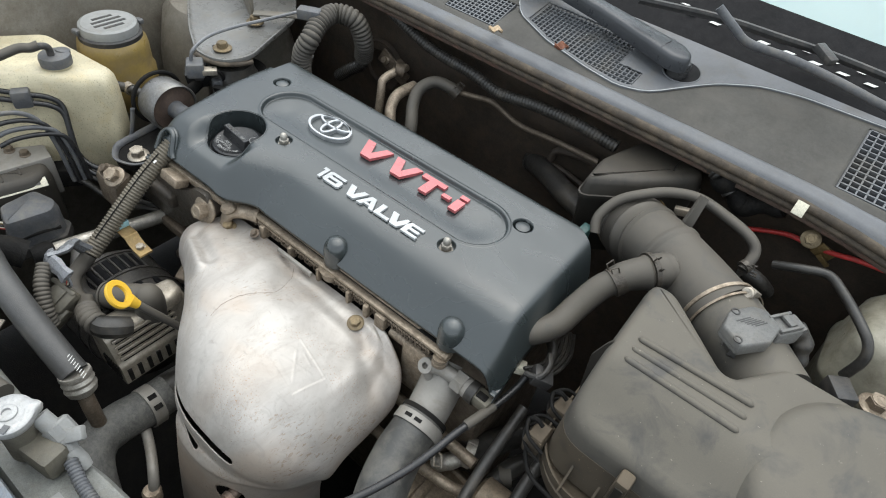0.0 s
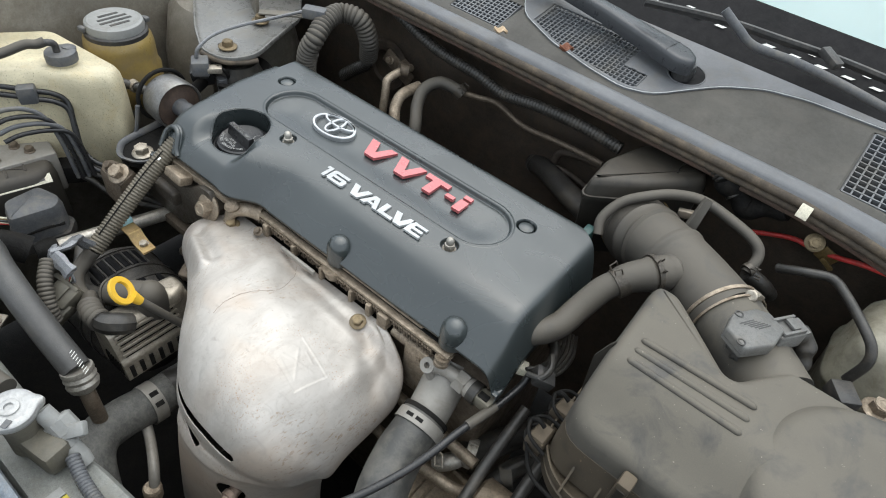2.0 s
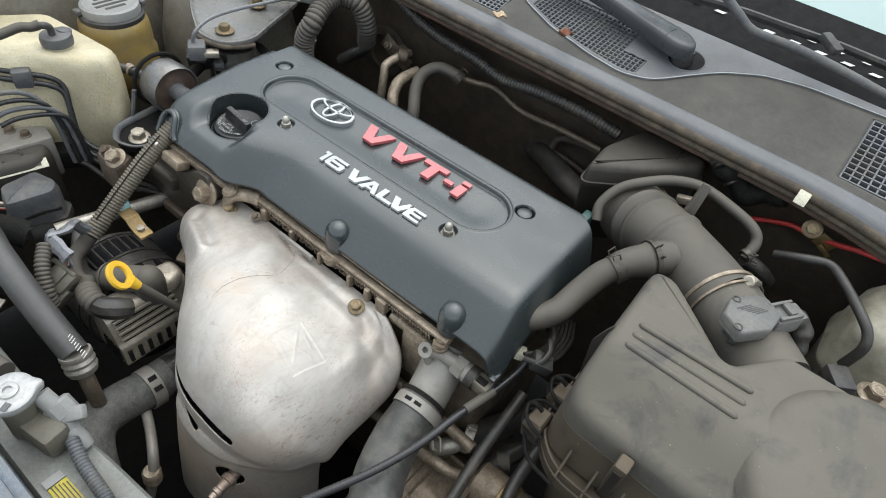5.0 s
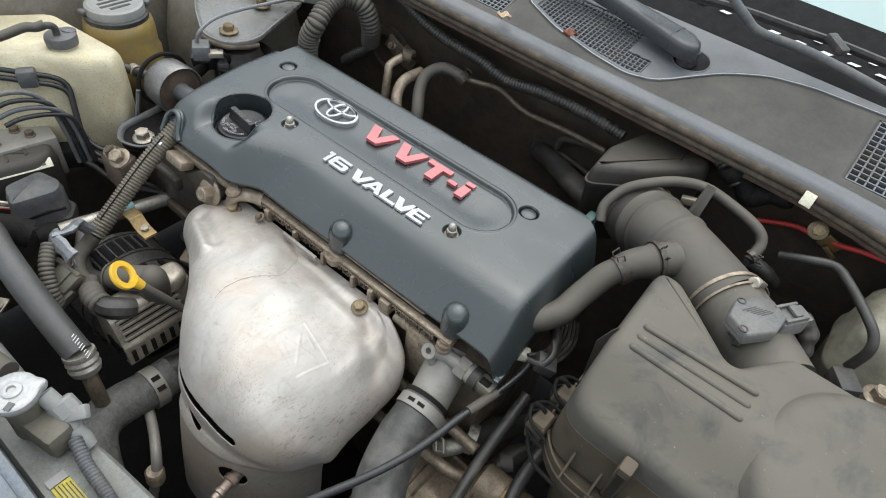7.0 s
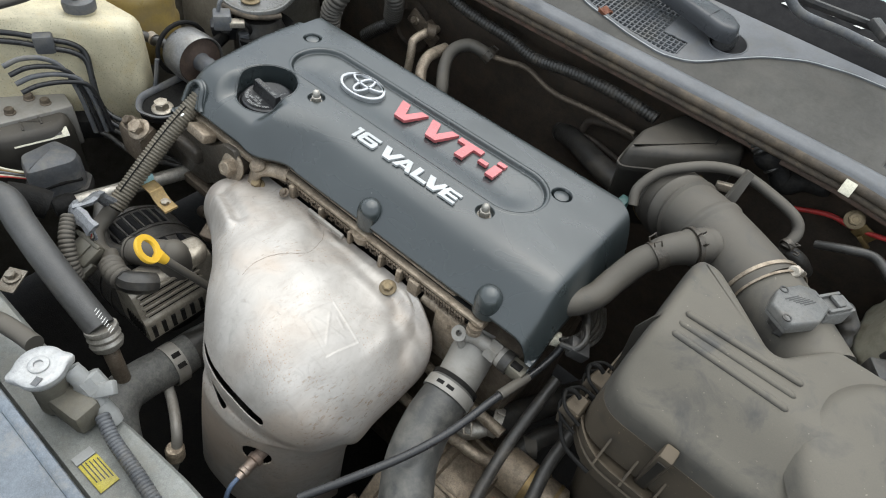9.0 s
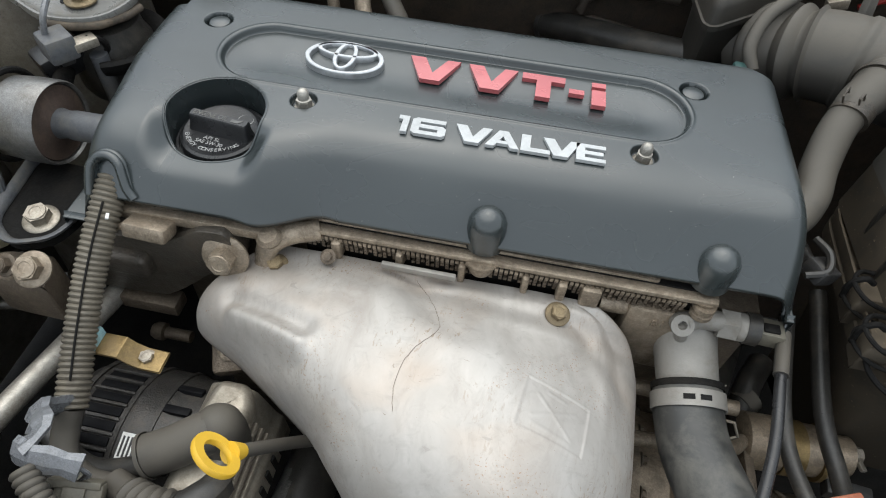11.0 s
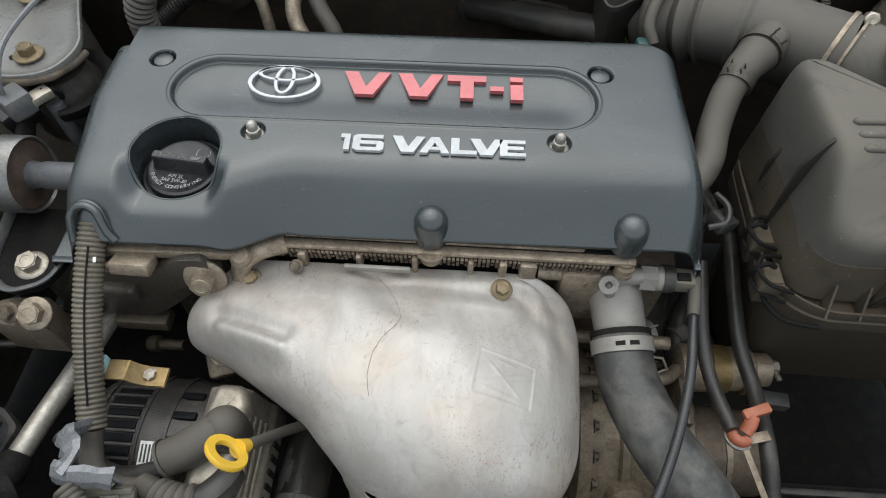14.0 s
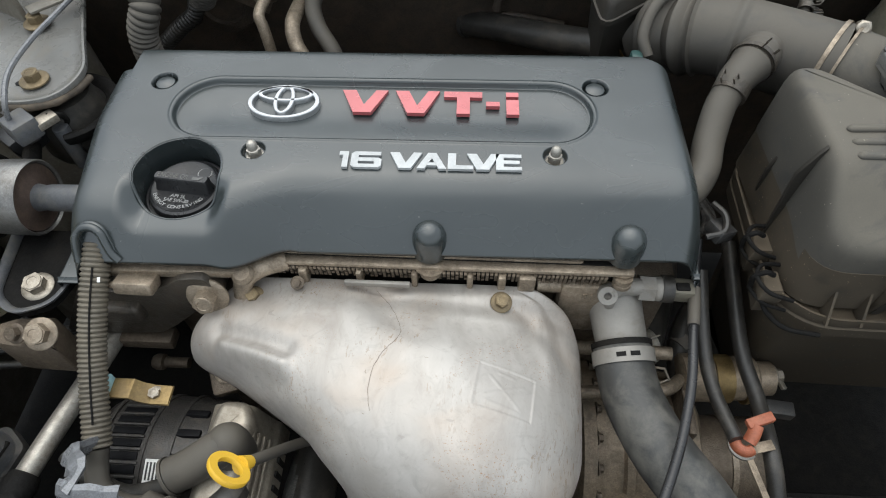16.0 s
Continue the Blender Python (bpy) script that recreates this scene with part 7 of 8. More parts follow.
    prof = [(-0.166, -0.222), (-0.166, -0.156), (-0.160, -0.150), (-0.134, -0.149), (-0.127, -0.153), (-0.116, -0.186), (-0.111, -0.191), (-0.109, -0.222)]
    face = Matrix(((1, 0, 0, 0), (0, 0, 1, -0.276), (0, 1, 0, 0), (0, 0, 0, 1)))
    cas = part("end_case", prism(rounded(prof, 0.004, 3), face, 0.104), CASE, th, "satin silver-brown end case", bevel=0.002)
    part("crown", pillow(rounded([(-0.162, -0.214), (-0.128, -0.214), (-0.122, -0.190), (-0.130, -0.172), (-0.156, -0.172)], 0.008, 4), [(-0.156, -0.001), (-0.145, 0.0), (-0.141, 0.003), (-0.140, 0.007)]), CASE, cas)
    for k in range(4):
        t = 0.10 + 0.25 * k
        c = Vector((-0.127, -0.232, -0.153)).lerp(Vector((-0.116, -0.232, -0.186)), t)
        part("louvre", block_axes(c + Vector((0.0018, 0, 0.0008)), (0, 1, 0), (0.35, 0, -0.94), (0.94, 0, 0.35), (0.078, 0.0042, 0.0040)), CASE, cas, bevel=0.001)
        # Black bar paints the shade between louvres.
        part("gap", block_axes(c + Vector((0.0010, 0, -0.0042)), (0, 1, 0), (0.35, 0, -0.94), (0.94, 0, 0.35), (0.072, 0.0024, 0.0016)), HUBBLACK, cas)
    for k in range(7):
        # Grooves are black strips on the face, shade as colour only.
        part("groove", block((-0.146 + k * 0.0048, -0.2768, -0.202), (0.0020, 0.0020, 0.024)), GRIME_SHADE, cas)
        part("groove", block((-0.1095, -0.268 + k * 0.0125, -0.207), (0.0020, 0.0050, 0.020)), GRIME_SHADE, cas)
    part("screw", lathe([(0.006, 0), (0.006, 0.004), (0.004, 0.006), (0, 0.006)], (-0.140, -0.262, -0.150), (0, 0, 1), 18), STEEL, cas)
    part("ear", block((-0.165, -0.140, -0.170), (0.030, 0.028, 0.020), (20, 0, 20)), CAST_DARK, th, bevel=0.004)
    bolt((-0.165, -0.140, -0.158), (0, -0.3, 1), 0.006, th, CAST)
    part("label", block((-0.208, -0.2300, -0.1655), (0.015, 0.020, 0.0012), (18, 0, 0)), WHITE, th, "worn white rating label")
    for k in range(4):
        part("print_bar", block((-0.2130 + k * 0.0032, -0.2303, -0.1648), (0.0014, 0.015, 0.0008), (18, 0, 0)), BLACK_PLASTIC, th)
    part("terminal_boot", pipe([(-0.181, -0.240, -0.143), (-0.164, -0.232, -0.138), (-0.148, -0.222, -0.133), (-0.138, -0.216, -0.131)], 0.0158, 24), RUBBER_DUSTY, th, "grey rubber terminal boot")
    part("boot_dome", lathe([(0.0185, -0.030), (0.0185, -0.010), (0.0175, 0.002), (0.0145, 0.010), (0.009, 0.0155), (0.003, 0.0175), (0, 0.0178)], (-0.136, -0.213, -0.132), (0.05, -0.05, 1), 32), RUBBER_DUSTY, th, "grey rubber terminal boot")
    part("boot_rim", ring_band((-0.180, -0.2395, -0.1428), (-0.85, -0.45, -0.25), 0.0160, 0.003, 0.0012), RUBBER_DUSTY, th)
    th = thing("battery_lead", (-0.18, -0.27, -0.16), "taped battery lead running to the alternator", "cable")
    part("lead", pipe([(-0.278, -0.223, -0.150), (-0.251, -0.241, -0.155), (-0.221, -0.252, -0.158), (-0.186, -0.246, -0.150), (-0.172, -0.236, -0.144)], 0.0085, 14), RUBBER, th)
    sleeve = [(-0.196, -0.259, -0.150), (-0.184, -0.264, -0.147), (-0.172, -0.268, -0.143)]
    part("sleeve_neck", pipe(sleeve, 0.0105, 18), RUBBER_DUSTY, th, "smooth rubber sleeve neck")
    part("tape_roll", corrugated([(-0.180, -0.266, -0.146), (-0.168, -0.270, -0.142), (-0.156, -0.272, -0.139), (-0.142, -0.271, -0.138)], 0.0138, 0.0076, 0.24, 24), RUBBER_DUSTY, th, "ribbed rubber sleeve")
    part("end_cap", sweep(spline([(-0.147, -0.271, -0.138), (-0.136, -0.268, -0.138), (-0.127, -0.258, -0.140), (-0.124, -0.246, -0.146)], 6), lambda s_, t_: 0.0112 + 0.002 * math.sin(s_ / t_ * 3.1), 9, flat=1.05), RUBBER, th)
    th = thing("wire_plug", (-0.181, -0.283, -0.120), "grimy grey wire connector hanging by the alternator", "connector")
    part("body", block((-0.207, -0.279, -0.140), (0.030, 0.028, 0.024), (25, 15, 12)), OLIVE, th, bevel=0.003)
    part("tail", block((-0.200, -0.293, -0.152), (0.022, 0.026, 0.020), (25, 20, 12)), OLIVE, th, bevel=0.002)
    part("latch", block((-0.205, -0.283, -0.127), (0.014, 0.020, 0.004), (25, 15, 12)), OLIVE, th, bevel=0.001)
    part("rim", block((-0.212, -0.268, -0.134), (0.034, 0.005, 0.027), (25, 15, 12)), OLIVE, th, bevel=0.001)
    for k in range(4):
        part("wire", pipe([(-0.210, -0.268, -0.128), Vector((-0.207, -0.266, -0.118)) + Vector((0.003 * k, 0, 0)), (-0.202, -0.265, -0.106)], 0.0014, 6), (RED_WIRE, CREAM, RUBBER, FOIL)[k], th)
    th = thing("taped_wiring", (-0.221, -0.263, -0.100), "crumpled grey tape wrapped round wires", "wiring")
    for line, w in ((((-0.243, -0.222, -0.124), (-0.249, -0.234, -0.106), (-0.238, -0.243, -0.098), (-0.230, -0.253, -0.095), (-0.238, -0.268, -0.097)), 0.0098), (((-0.241, -0.264, -0.099), (-0.228, -0.268, -0.096), (-0.212, -0.267, -0.099), (-0.197, -0.266, -0.105)), 0.0092)):
        part("wrap", sweep(resample(line, 0.005), lambda s_, t_, w=w: w * (1 + 0.16 * math.sin(s_ * 330) + 0.08 * math.sin(s_ * 911)), 7, flat=0.42), FOIL, th, flat=True)
    part("tube", corrugated([(-0.230, -0.275, -0.100), (-0.211, -0.291, -0.110), (-0.193, -0.301, -0.130), (-0.188, -0.303, -0.150)], 0.0088, 0.0048, 0.16), RUBBER_DUSTY, th)
    th = thing("dipstick", (-0.106, -0.249, -0.08), "yellow plastic dipstick ring on a black tube", "dipstick")
    n = Vector((0.52, 0.55, 0.56)).normalized()
    o = Vector((-0.107, -0.2505, -0.0715))
    end = Vector((-0.0835, -0.2062, -0.1489))
    e1 = end - o
    e1 = (e1 - n * e1.dot(n)).normalized()
    e2 = n.cross(e1)
    # flat ring with rounded edges and a gusset towards the tube
    bm = bmesh.new()
    loops = []
    for ri, ro, zz in ((0.0098, 0.0158, -0.0022), (0.0094, 0.0163, -0.0012), (0.0094, 0.0163, 0.0012), (0.0098, 0.0158, 0.0022)):
        loops.append([[bm.verts.new(o + e1 * (r * math.cos(a)) + e2 * (r * 1.02 * math.sin(a)) + n * zz) for a in (2 * math.pi * k / 48 for k in range(48))] for r in (ri, ro)])
    for k in range(48):
        j = (k + 1) % 48
        for la, lb in zip(loops, loops[1:]):
            bm.faces.new((la[0][k], lb[0][k], lb[0][j], la[0][j]))
            bm.faces.new((la[1][k], la[1][j], lb[1][j], lb[1][k]))
        bm.faces.new((loops[0][0][k], loops[0][0][j], loops[0][1][j], loops[0][1][k]))
        bm.faces.new((loops[-1][0][k], loops[-1][1][k], loops[-1][1][j], loops[-1][0][j]))
    part("ring", bm, YELLOW, th)
    d = (end - o).normalized()
    part("shank", sweep([o + d * 0.0135, o + d * 0.018, o + d * 0.026], lambda s_, t_: 0.0072 - 0.0022 * s_ / t_, 14), YELLOW, th)
    part("tube", pipe([o + d * 0.024, end, end + Vector((0.022, 0.020, -0.030))], 0.0046, 14), RUBBER_DUSTY, th)
    th = thing("steel_pipe", (-0.38, -0.14, -0.26), "bright scuffed steel pipe running down beside the mount", "pipe")
    part("pipe", pipe([(-0.280, 0.020, -0.190), (-0.291, -0.080, -0.178), (-0.302, -0.150, -0.172), (-0.312, -0.205, -0.168), (-0.318, -0.240, -0.166)], 0.0098, 20), ALU, th)
    part("collar", lathe([(0.012, 0), (0.015, 0.008), (0.014, 0.020), (0.010, 0.026)], (-0.3175, -0.238, -0.166), (-0.15, -0.98, 0.05), 20), GRIME_SHADE, th)


def build_radiator():
    th = thing("air_conditioning_hose", (-0.13, -0.33, -0.16), "black rubber air-conditioning hose with a crimped metal end", "hose")
    part("hose", pipe([(-0.307, -0.337, -0.075), (-0.270, -0.317, -0.075), (-0.230, -0.320, -0.083), (-0.188, -0.322, -0.100), (-0.145, -0.322, -0.122), (-0.104, -0.321, -0.142)], 0.0150, 20), AC_HOSE, th)
    a, b = Vector((-0.103, -0.321, -0.143)), Vector((-0.087, -0.325, -0.185))
    ax = (b - a).normalized()
    part("crimp", lathe([(0.0165, 0), (0.0170, 0.004), (0.0155, 0.007), (0.0172, 0.011), (0.0155, 0.015), (0.0172, 0.019), (0.0150, 0.026), (0.010, 0.030)], a - ax * 0.004, ax, 28), ALU, th, "ribbed aluminium crimp")
    part("pipe", pipe([a + ax * 0.024, b, b + Vector((0.0, 0.0, -0.06))], 0.0085, 16), CAST_DARK, th)
    for k in range(9):
        q = Vector((-0.110, -0.318, -0.118)).lerp(Vector((-0.089, -0.317, -0.134)), k / 8)
        part("print_bar", block(q + Vector((0.004, 0, 0.004)), (0.0006, 0.0065 if k % 3 else 0.004, 0.0010), (0, 20, 30)), WHITE, th)
    part("side_stub", pipe([(-0.301, -0.309, -0.100), (-0.292, -0.291, -0.110), (-0.281, -0.277, -0.120)], 0.017, 18), GRIME_SHADE, th)
    th = thing("radiator_hose", (-0.05, -0.31, -0.26), "mottled grey rubber radiator hose with a wide steel clamp", "hose")
    pts = [(-0.087, -0.175, -0.262), (-0.090, -0.232, -0.255), (-0.087, -0.272, -0.250), (-0.088, -0.308, -0.245), (-0.080, -0.338, -0.240), (-0.055, -0.360, -0.250), (0.002, -0.383, -0.300)]
    part("hose", pipe(pts, 0.0245, 28), mat("mottled_rubber", (0.085, 0.085, 0.08), 0.6, dust=0.45, dust_colour=(0.16, 0.155, 0.14), grain=500, bump=0.5, blotch=60), th)
    part("lower_sleeve", pipe([pts[0], Vector(pts[1]).lerp(Vector(pts[2]), 0.3)], 0.0250, 28), RUBBER, th)
    c = Vector((-0.086, -0.269, -0.250))
    ax = (Vector(pts[3]) - Vector(pts[1])).normalized()
    part("clamp", ring_band(c, ax, 0.0252, 0.016, 0.0014), PALE_CAST, th, "wide tarnished clamp")
    e = Vector((0.5, -0.25, 0.8))
    e = (e - ax * e.dot(ax)).normalized()
    for s in (-1, 1):
        part("clamp_slot", block_axes(c + e * 0.0262 + ax.cross(e) * (0.007 * s), ax.cross(e), ax, e, (0.006, 0.010, 0.0012)), GRIME_SHADE, th)
    th = thing("radiator", (0.15, -0.39, -0.40), "grey-green radiator top tank with a yellow warning label", "radiator")
    part("top_tank", pillow(rounded([(-0.30, -0.424), (0.60, -0.424), (0.60, -0.352), (0.10, -0.352), (0.02, -0.358), (-0.02, -0.368), (-0.30, -0.368)], 0.012, 4), [(-0.60, 0.004), (-0.175, 0.0), (-0.140, 0.001), (-0.128, 0.003), (-0.123, 0.006)]), mat("radiator_tank", (0.19, 0.195, 0.18), 0.5, dust=0.35, dust_colour=(0.2, 0.19, 0.16)), th)
    lab = part("label", block((0.046, -0.403, -0.1216), (0.034, 0.017, 0.0012), (0, 0, 2)), LABEL_YELLOW, th, "worn yellow warning label", bevel=0.0003)
    part("label_head", block((0.0235, -0.404, -0.1216), (0.009, 0.017, 0.0014), (0, 0, 2)), CAP_GREY, lab)
    for k in range(5):
        part("print_bar", block(Vector((0.042, -0.400, -0.121)) + Vector((-0.001 + 0.001 * k, -0.0085 + k * 0.0030, 0)), (0.024, 0.0009, 0.0008), (0, 0, 2)), BLACK_PLASTIC, lab)
    part("neck", lathe([(0.016, -0.115), (0.015, -0.085), (0.0165, -0.072), (0.0165, -0.064)], (-0.037, -0.391, 0), (0, 0, 1), 32), OLIVE, th)
    part("neck_block", block((-0.017, -0.387, -0.105), (0.050, 0.026, 0.030), (0, 0, 10)), OLIVE, th, bevel=0.006)
    th = thing("pressure_cap", (-0.037, -0.391, -0.065), "bright metal radiator pressure cap with two ears", "pressure cap")
    def lobes(a):
        return 1 + 0.26 * max(0, math.cos(2 * (a + 0.3))) ** 9
    part("plate", lathe([(0.0225, -0.014), (0.0250, -0.012), (0.0262, -0.006), (0.0255, -0.002), (0.023, 0.0), (0.0150, 0.0003), (0.012, 0.0)], (-0.037, -0.391, -0.056), (0.02, 0.0, 1), 72, wave=lobes), CAP_ALU, th)
    part("centre", lathe([(0.0165, 0.0), (0.0135, -0.0015), (0.0110, -0.0015), (0.0104, 0.002), (0.0088, 0.003), (0.0050, 0.0026), (0.0042, -0.001), (0, -0.001)], (-0.037, -0.391, -0.0555), (0.02, 0.0, 1), 48), CAP_ALU, th, "pressed ring with a rivet")
    part("stamp", block((-0.020, -0.402, -0.0552), (0.007, 0.010, 0.0008), (0, 0, 25)), SLATE, th)
    rescale(th, (-0.037, -0.391, -0.060), 0.80)
    th = thing("drain_fitting", (-0.015, -0.369, -0.100), "pale grey plastic hose fitting on the filler neck", "fitting")
    part("body", pipe([(-0.029, -0.373, -0.078), (-0.017, -0.370, -0.090), (-0.003, -0.370, -0.105)], 0.0075, 14), CAP_GREY, th)
    part("collar", lathe([(0.009, 0), (0.0115, 0.002), (0.0115, 0.014), (0.008, 0.017)], (-0.023, -0.368, -0.088), (0.6, 0.1, -0.55), 8), CAP_GREY, th)
    part("wing", block((-0.006, -0.364, -0.092), (0.012, 0.022, 0.008), (20, 30, -30)), CAP_GREY, th, bevel=0.002)
    part("tip", lathe([(0.008, 0), (0.008, 0.012), (0.006, 0.020)], (-0.003, -0.371, -0.104), (0.5, 0.1, -0.5), 16), CAP_GREY, th)
    rescale(th, (-0.015, -0.369, -0.092), 1.15)
    th = thing("drain_tube", (0.02, -0.37, -0.2), "thin corrugated grey tube by the radiator", "tube")
    part("tube", corrugated([(0.010, -0.375, -0.104), (0.036, -0.380, -0.110), (0.069, -0.382, -0.112), (0.112, -0.386, -0.114)], 0.0065, 0.0036, 0.16, 14), SLATE, th)
    th = thing("filler_hose", (-0.10, -0.40, -0.07), "grey rubber hose joining the filler neck", "hose")
    part("hose", pipe([(-0.074, -0.382, -0.075), (-0.102, -0.386, -0.080), (-0.133, -0.393, -0.085), (-0.174, -0.410, -0.090)], 0.0085, 14), RUBBER_DUSTY, th)
    th = thing("condenser_pipe", (0.03, -0.32, -0.24), "bare metal pipe with a ribbed joint beside the heat shield", "pipe")
    q = [(-0.083, -0.283, -0.262), (-0.047, -0.297, -0.262), (-0.018, -0.312, -0.265), (-0.007, -0.324, -0.290), (-0.011, -0.341, -0.350)]
    part("pipe", pipe(q, 0.0062, 14), PALE_CAST, th)
    part("joint", lathe([(0.009, 0), (0.011, 0.003), (0.009, 0.006), (0.011, 0.010), (0.009, 0.014), (0.011, 0.018), (0.009, 0.024)], Vector(q[3]) + Vector((0, 0, 0.012)), (0, -0.1, -1), 20), CAST, th)
    th = thing("radiator_support", (0.05, -0.48, -0.10), "silver-blue painted radiator support panel", "panel")
    part("panel", block((0.05, -0.490, -0.094), (1.3, 0.135, 0.050)), PAINT_PANEL, th, bevel=0.008, segs=3)
    part("rear_lip", block((0.05, -0.4265, -0.0775), (1.3, 0.010, 0.022)), PAINT_PANEL, th, "turned-up rear lip", bevel=0.003, segs=2)
    th = thing("horn_clip", (-0.232, -0.343, -0.160), "small bright metal clip in the shadow", "clip")
    part("plate", block((-0.240, -0.352, -0.160), (0.022, 0.030, 0.003), (10, 0, 30)), STEEL, th, bevel=0.001)
    bolt((-0.241, -0.350, -0.157), (0, 0, 1), 0.006, th, STEEL)


# ---- water outlet, cables and gearbox side ----
def build_outlet():
    th = thing("water_outlet", (0.20, -0.08, -0.15), "cast aluminium water outlet with a sensor port", "water outlet")
    part("neck", sweep(spline([(0.194, -0.046, -0.106), (0.200, -0.074, -0.126), (0.206, -0.104, -0.141)], 6), lambda s, t: 0.0255 - 0.002 * s / t, 28), PALE_CAST, th)
    part("foot", block((0.190, -0.046, -0.114), (0.050, 0.030, 0.046)), PALE_CAST, th, bevel=0.010)
    part("lug", lathe([(0.0085, -0.006), (0.0090, 0.0), (0.0085, 0.003), (0.0035, 0.003), (0.0035, -0.004)], (0.1835, -0.081, -0.0865), (-0.05, -0.75, 0.65), 24), PALE_CAST, th, "bright drilled lug")
    part("lug_stem", sweep([(0.184, -0.082, -0.090), (0.190, -0.078, -0.108)], 0.0055, 12), PALE_CAST, th)
    part("stem_nut", lathe([(0.0085, 0), (0.0085, 0.004), (0.0070, 0.0045), (0.0070, 0.007), (0.0085, 0.0075), (0.0085, 0.011)], (0.1945, -0.074, -0.079), (0, 0.1, 1), 12), CAST, th)
    part("stud", lathe([(0.0085, 0), (0.0085, 0.006), (0.0055, 0.007), (0.0055, 0.022)], (0.197, -0.068, -0.094), (0, -0.15, 1), 18), PALE_CAST, th)
    part("arm", pipe([(0.185, -0.078, -0.088), (0.196, -0.072, -0.088), (0.214, -0.068, -0.091)], 0.0080, 14), PALE_CAST, th)
    th = thing("temperature_sensor", (0.235, -0.065, -0.10), "zinc hexagon temperature sensor with a black plug", "sensor")
    m = frame_of((1, -0.05, 0.02), (0.214, -0.066, -0.095))
    bm = prism(hexagon(0.0125, 10), m, 0.014)
    lathe([(0.0105, 0.014), (0.0115, 0.016), (0.0115, 0.024), (0.0095, 0.026)], (0.214, -0.066, -0.095), (1, -0.05, 0.02), 24, bm)
    part("hexagon", bm, PALE_CAST, th, "grey-green zinc body")
    part("plug", block((0.250, -0.068, -0.094), (0.024, 0.017, 0.016), (0, 0, -3)), OLIVE, th, bevel=0.0025)
    part("plug_latch", block((0.251, -0.070, -0.0855), (0.012, 0.008, 0.003)), GRIME_SHADE, th, bevel=0.001)
    part("seal_ring", ring_band((0.239, -0.067, -0.0945), (1, -0.05, 0.02), 0.0112, 0.010, 0.0014), RUBBER, th, "black rubber seal")
    th = thing("radiator_hose", (0.23, -0.20, -0.20), "thick black rubber radiator hose with a slotted clamp", "hose")
    pts = [(0.205, -0.100, -0.140), (0.2075, -0.124, -0.147), (0.213, -0.155, -0.148), (0.230, -0.198, -0.146), (0.258, -0.236, -0.154), (0.288, -0.270, -0.182), (0.32, -0.31, -0.24)]
    part("hose", pipe(pts, 0.0265, 28), HOSE, th)
    ax = Vector((0.003, -0.030, -0.009)).normalized()
    part("clamp", ring_band((0.2065, -0.113, -0.1440), ax, 0.0272, 0.013, 0.0014), PALE_CAST, th, "pale slotted band clamp")
    part("dark_gap", ring_band((0.2052, -0.1015, -0.1405), ax, 0.0262, 0.005, 0.0014), GRIME_SHADE, th)
    for s in (-0.30, 0.10):
        n = (Vector((s, -0.1, 0.9)) - ax * Vector((s, -0.1, 0.9)).dot(ax)).normalized()
        part("clamp_slot", block_axes(Vector((0.2065, -0.113, -0.1440)) + n * 0.0284, ax.cross(n), ax, n, (0.0085, 0.004, 0.0012)), GRIME_SHADE, th)
    q = Vector((0.2355, -0.114, -0.158))
    part("clamp_ear", sweep([q, q + Vector((0.010, -0.004, 0.006)), q + Vector((0.016, -0.010, -0.004)), q + Vector((0.008, -0.012, -0.008)), q + Vector((0.002, -0.006, -0.004))], 0.0014, 8), STEEL, th)
    th = thing("control_cable", (0.25, -0.15, -0.10), "black sleeved cable running down past the hose", "cable")
    part("sleeve", pipe([(0.272, -0.020, -0.080), (0.270, -0.036, -0.090), (0.264, -0.070, -0.095), (0.255, -0.112, -0.095), (0.249, -0.147, -0.098), (0.242, -0.175, -0.102), (0.229, -0.212, -0.106), (0.209, -0.255, -0.111), (0.184, -0.300, -0.122)], 0.0041, 16), GLOSS_BLACK, th)
    part("sleeve_end", pipe([(0.2645, -0.066, -0.0945), (0.2565, -0.104, -0.0945)], 0.0054, 14), RUBBER_DUSTY, th)
    th = thing("injector_wiring", (0.28, -0.01, -0.07), "tangle of small plugs and wires beside the engine cover", "wiring")
    pale = part("plug", block((0.255, -0.016, -0.083), (0.024, 0.013, 0.012), (0, 0, 24)), CREAM, th, "pale wire plug", bevel=0.002)
    part("plug_latch", block((0.253, -0.018, -0.0755), (0.010, 0.006, 0.003), (0, 0, 24)), OLIVE, pale, bevel=0.0006)
    part("plug_tail", block((0.270, -0.010, -0.086), (0.014, 0.012, 0.010), (0, 10, 24)), OLIVE, th, "brown plug socket", bevel=0.0015)
    part("plug", block((0.287, -0.019, -0.068), (0.022, 0.020, 0.014), (0, 20, 30)), BLACK_PLASTIC, th, bevel=0.002)
    for k in range(5):
        o = Vector((0.004 * k, 0.003 * k, -0.003 * k))
        part("wire", pipe([Vector((0.268, -0.024, -0.066)) + o, Vector((0.277, -0.002, -0.072)) + o, Vector((0.275, 0.037, -0.085)) + o, Vector((0.256, 0.097, -0.120)) + o], 0.0022, 8), RUBBER, th)
    part("sleeve", pipe([(0.285, -0.010, -0.075), (0.276, 0.027, -0.080), (0.258, 0.051, -0.090)], 0.006, 10), RUBBER, th)
    part("loop", pipe([(0.281, 0.002, -0.055), (0.289, -0.012, -0.055), (0.287, -0.026, -0.060), (0.272, -0.029, -0.065)], 0.0032, 8), RUBBER, th)
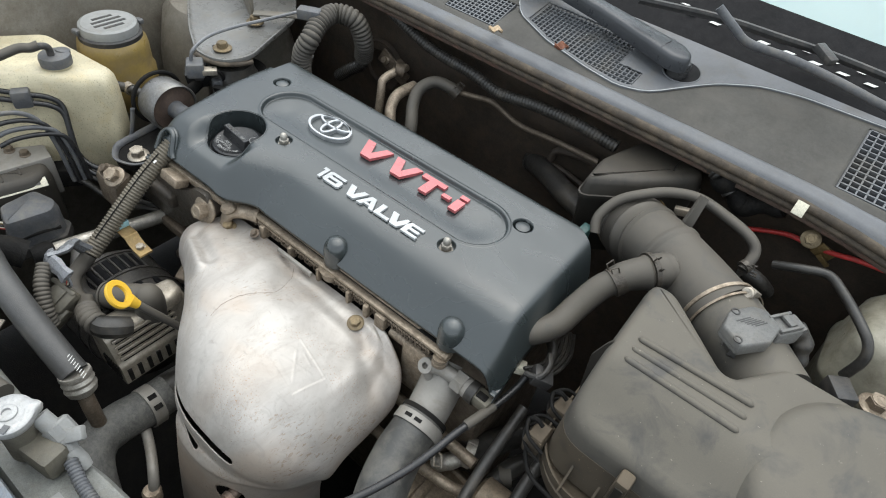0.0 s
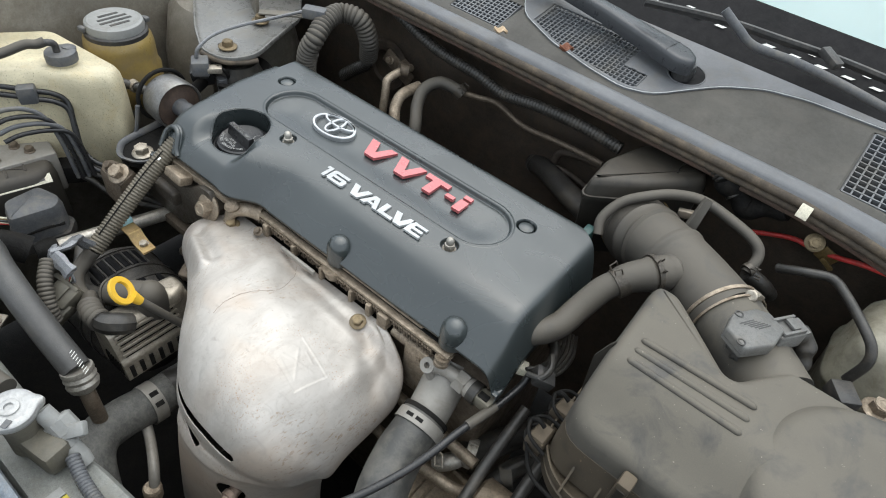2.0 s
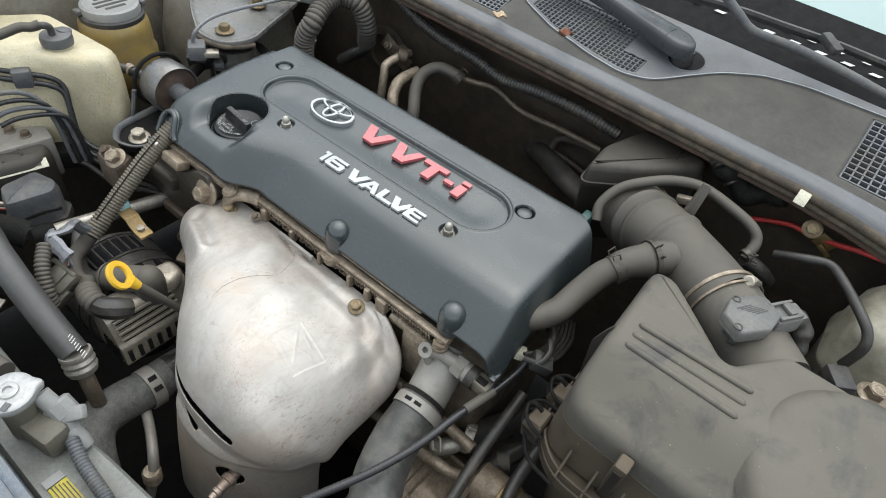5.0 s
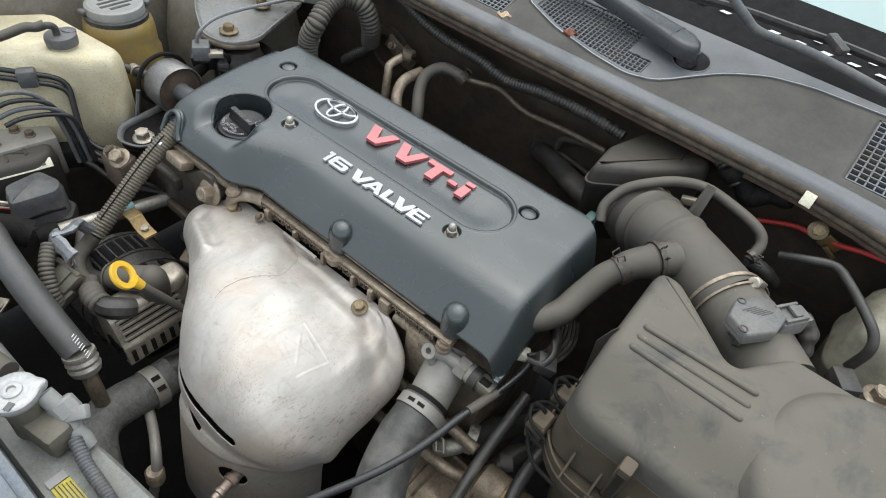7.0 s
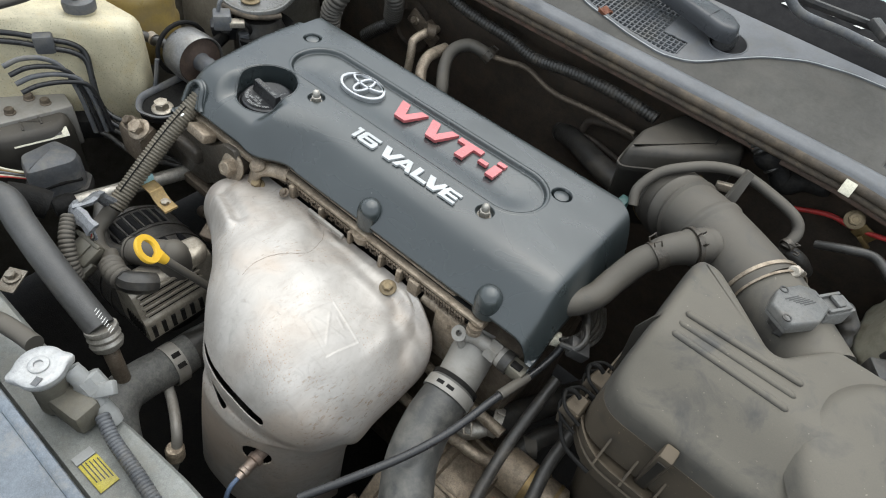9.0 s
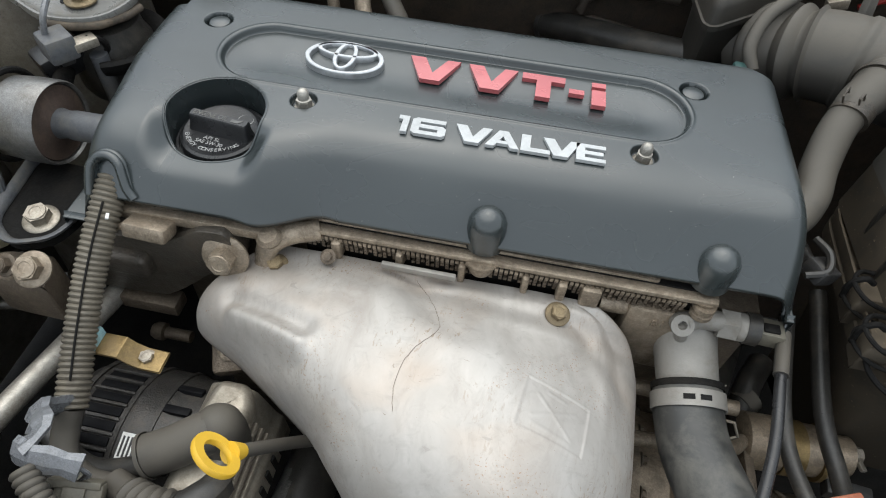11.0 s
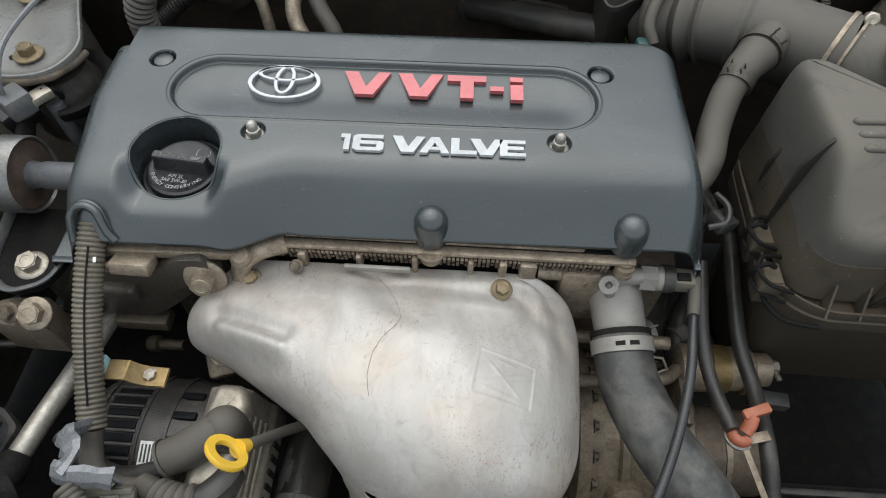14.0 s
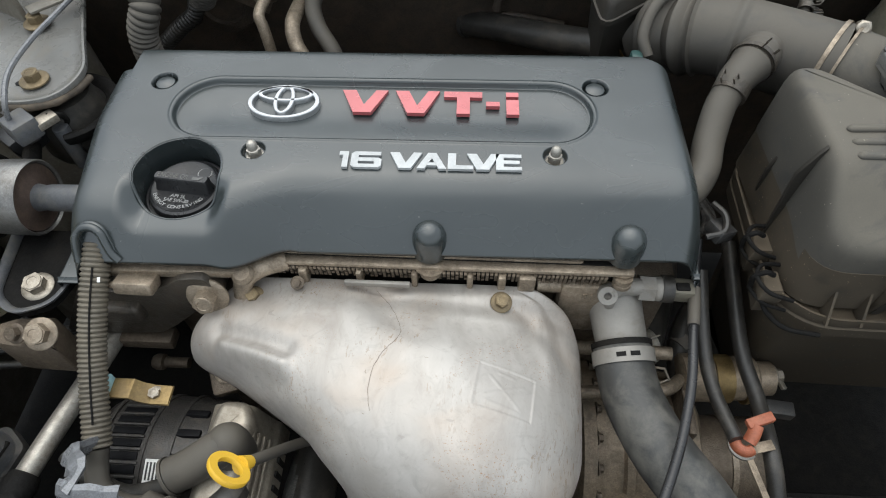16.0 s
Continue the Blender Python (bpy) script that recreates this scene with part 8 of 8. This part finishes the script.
    # gearbox side lumps
    th = thing("starter_motor", (0.33, -0.08, -0.25), "tarnished starter motor with a yellowed band", "starter motor")
    so = Vector((0.286, -0.086, -0.238))
    part("body", lathe([(0.020, 0), (0.0255, 0.004), (0.0255, 0.034), (0.0235, 0.036), (0.0235, 0.078), (0.018, 0.082), (0.018, 0.098), (0.010, 0.101)], so, (1, 0.02, 0.02), 36), GEARBOX, th)
    part("band", ring_band(so + Vector((0.044, 0, 0.001)), (1, 0.02, 0.02), 0.0245, 0.018, 0.0012), GOLD, th, "heat-tinted yellow band")
    part("band", ring_band(so + Vector((0.070, 0, 0.001)), (1, 0.02, 0.02), 0.0245, 0.004, 0.0014), GOLD, th)
    bolt(so + Vector((0.100, 0.004, 0.004)), (1, 0.02, 0.05), 0.008, th, STEEL, "terminal_nut", "bright terminal nut")
    part("terminal_tab", block(so + Vector((0.104, 0.000, 0.008)), (0.006, 0.026, 0.004), (0, 20, 15)), STEEL, th, bevel=0.001)
    part("plug", block(so + Vector((0.100, -0.026, -0.012)), (0.040, 0.016, 0.014), (0, 0, -6)), BLACK_PLASTIC, th, bevel=0.002)
    part("barrel", lathe([(0.044, 0), (0.048, 0.004), (0.048, 0.100), (0.044, 0.108), (0.030, 0.110)], (0.285, -0.148, -0.318), (1, 0.02, 0), 44), CAST_DARK, th)
    part("barrel_band", ring_band((0.345, -0.147, -0.318), (1, 0.02, 0), 0.0478, 0.006, 0.0014), CAST, th)
    part("flange", block((0.290, -0.118, -0.275), (0.010, 0.07, 0.10)), CAST_DARK, th, bevel=0.004)
    bolt((0.296, -0.098, -0.245), (1, 0, 0), 0.007, th, CAST)
    th = thing("wire_clip", (0.31, -0.17, -0.15), "orange plastic locking plug on a black cable", "plug")
    part("latch", block((0.3215, -0.164, -0.152), (0.024, 0.009, 0.008), (0, -12, 18)), ORANGE, th, bevel=0.0015)
    part("stalk", sweep(spline([(0.318, -0.168, -0.153), (0.315, -0.175, -0.156), (0.311, -0.181, -0.160)], 5), 0.0062, 12, flat=0.8), ORANGE, th)
    part("saddle", sweep([Vector((0.3075, -0.181, -0.161)) + Vector((0.0080 * math.cos(a), 0.0080 * math.sin(a), 0)) for a in (radians(120 + 10 * k) for k in range(20))], 0.0040, 10, flat=1.3), ORANGE, th)
    part("collar", sweep([Vector((0.3075, -0.182, -0.167)) + Vector((0.0095 * math.cos(a), 0.0095 * math.sin(a), 0)) for a in (radians(140 + 10 * k) for k in range(18))], 0.0032, 10, flat=1.4), ALU, th, "pale braided collar")
    part("strap", block_axes((0.322, -0.184, -0.162), (1, 0.25, 0), (-0.25, 1, 0), (0, 0, 1), (0.022, 0.009, 0.002)), GEARBOX, th, bevel=0.0005)
    part("strap_tail", block_axes((0.318, -0.214, -0.172), (-0.30, 0.9, 0.25), (0.9, 0.3, 0), (0, -0.25, 1), (0.055, 0.006, 0.002)), GEARBOX, th, bevel=0.0005)
    for pts, r in (([(0.285, -0.028, -0.120), (0.286, -0.092, -0.150), (0.290, -0.133, -0.160), (0.298, -0.181, -0.155)], 0.0065), ([(0.330, 0.022, -0.140), (0.330, -0.080, -0.170), (0.338, -0.133, -0.180), (0.333, -0.190, -0.170), (0.336, -0.232, -0.190)], 0.0075)):
        th = thing("cable", pts[-1], "black sleeved cable down beside the gearbox", "cable", "cables beside the gearbox")
        part("sleeve", pipe(pts, r, 12), RUBBER, th)
    th = thing("heater_return_hose", (0.29, -0.10, -0.20), "dark hose on a bright steel stub with a clip", "hose")
    part("stub", pipe([(0.227, -0.096, -0.230), (0.242, -0.084, -0.220), (0.250, -0.068, -0.218)], 0.0105, 16), ALU, th, "bright bent steel stub")
    part("hose", pipe([(0.250, -0.068, -0.218), (0.267, -0.026, -0.225), (0.290, 0.035, -0.240), (0.311, 0.103, -0.270)], 0.0165, 18), RUBBER, th)
    spring_clamp("clamp", (0.252, -0.063, -0.216), (0.8, 0.3, -0.1), 0.0172, th, (-0.2, -0.4, 1), ALU)
    th = thing("ribbed_hose", (0.33, -0.10, -0.16), "black hose bending past the filter box", "hose")
    part("hose", pipe([(0.294, -0.101, -0.250), (0.294, -0.059, -0.240), (0.302, -0.030, -0.235), (0.321, 0.002, -0.240)], 0.0125, 16), RUBBER, th)
    part("cuff", ring_band((0.298, -0.047, -0.238), (0.6, 0.6, 0.1), 0.0127, 0.014, 0.0012), RUBBER_DUSTY, th)
    th = thing("battery_tray", (0.42, -0.22, -0.30), "black plastic tray edge low in the bay", "tray")
    part("tray", pillow(rounded([(0.40, -0.35), (0.66, -0.35), (0.66, -0.16), (0.42, -0.16)], 0.02, 4), [(-0.50, 0), (-0.38, 0.0), (-0.372, 0.003)]), GRIME_SHADE, th)
    part("ridge", block((0.52, -0.175, -0.366), (0.20, 0.008, 0.012)), BLACK_PLASTIC, th, bevel=0.002)


build_alternator()
build_radiator()
build_outlet()
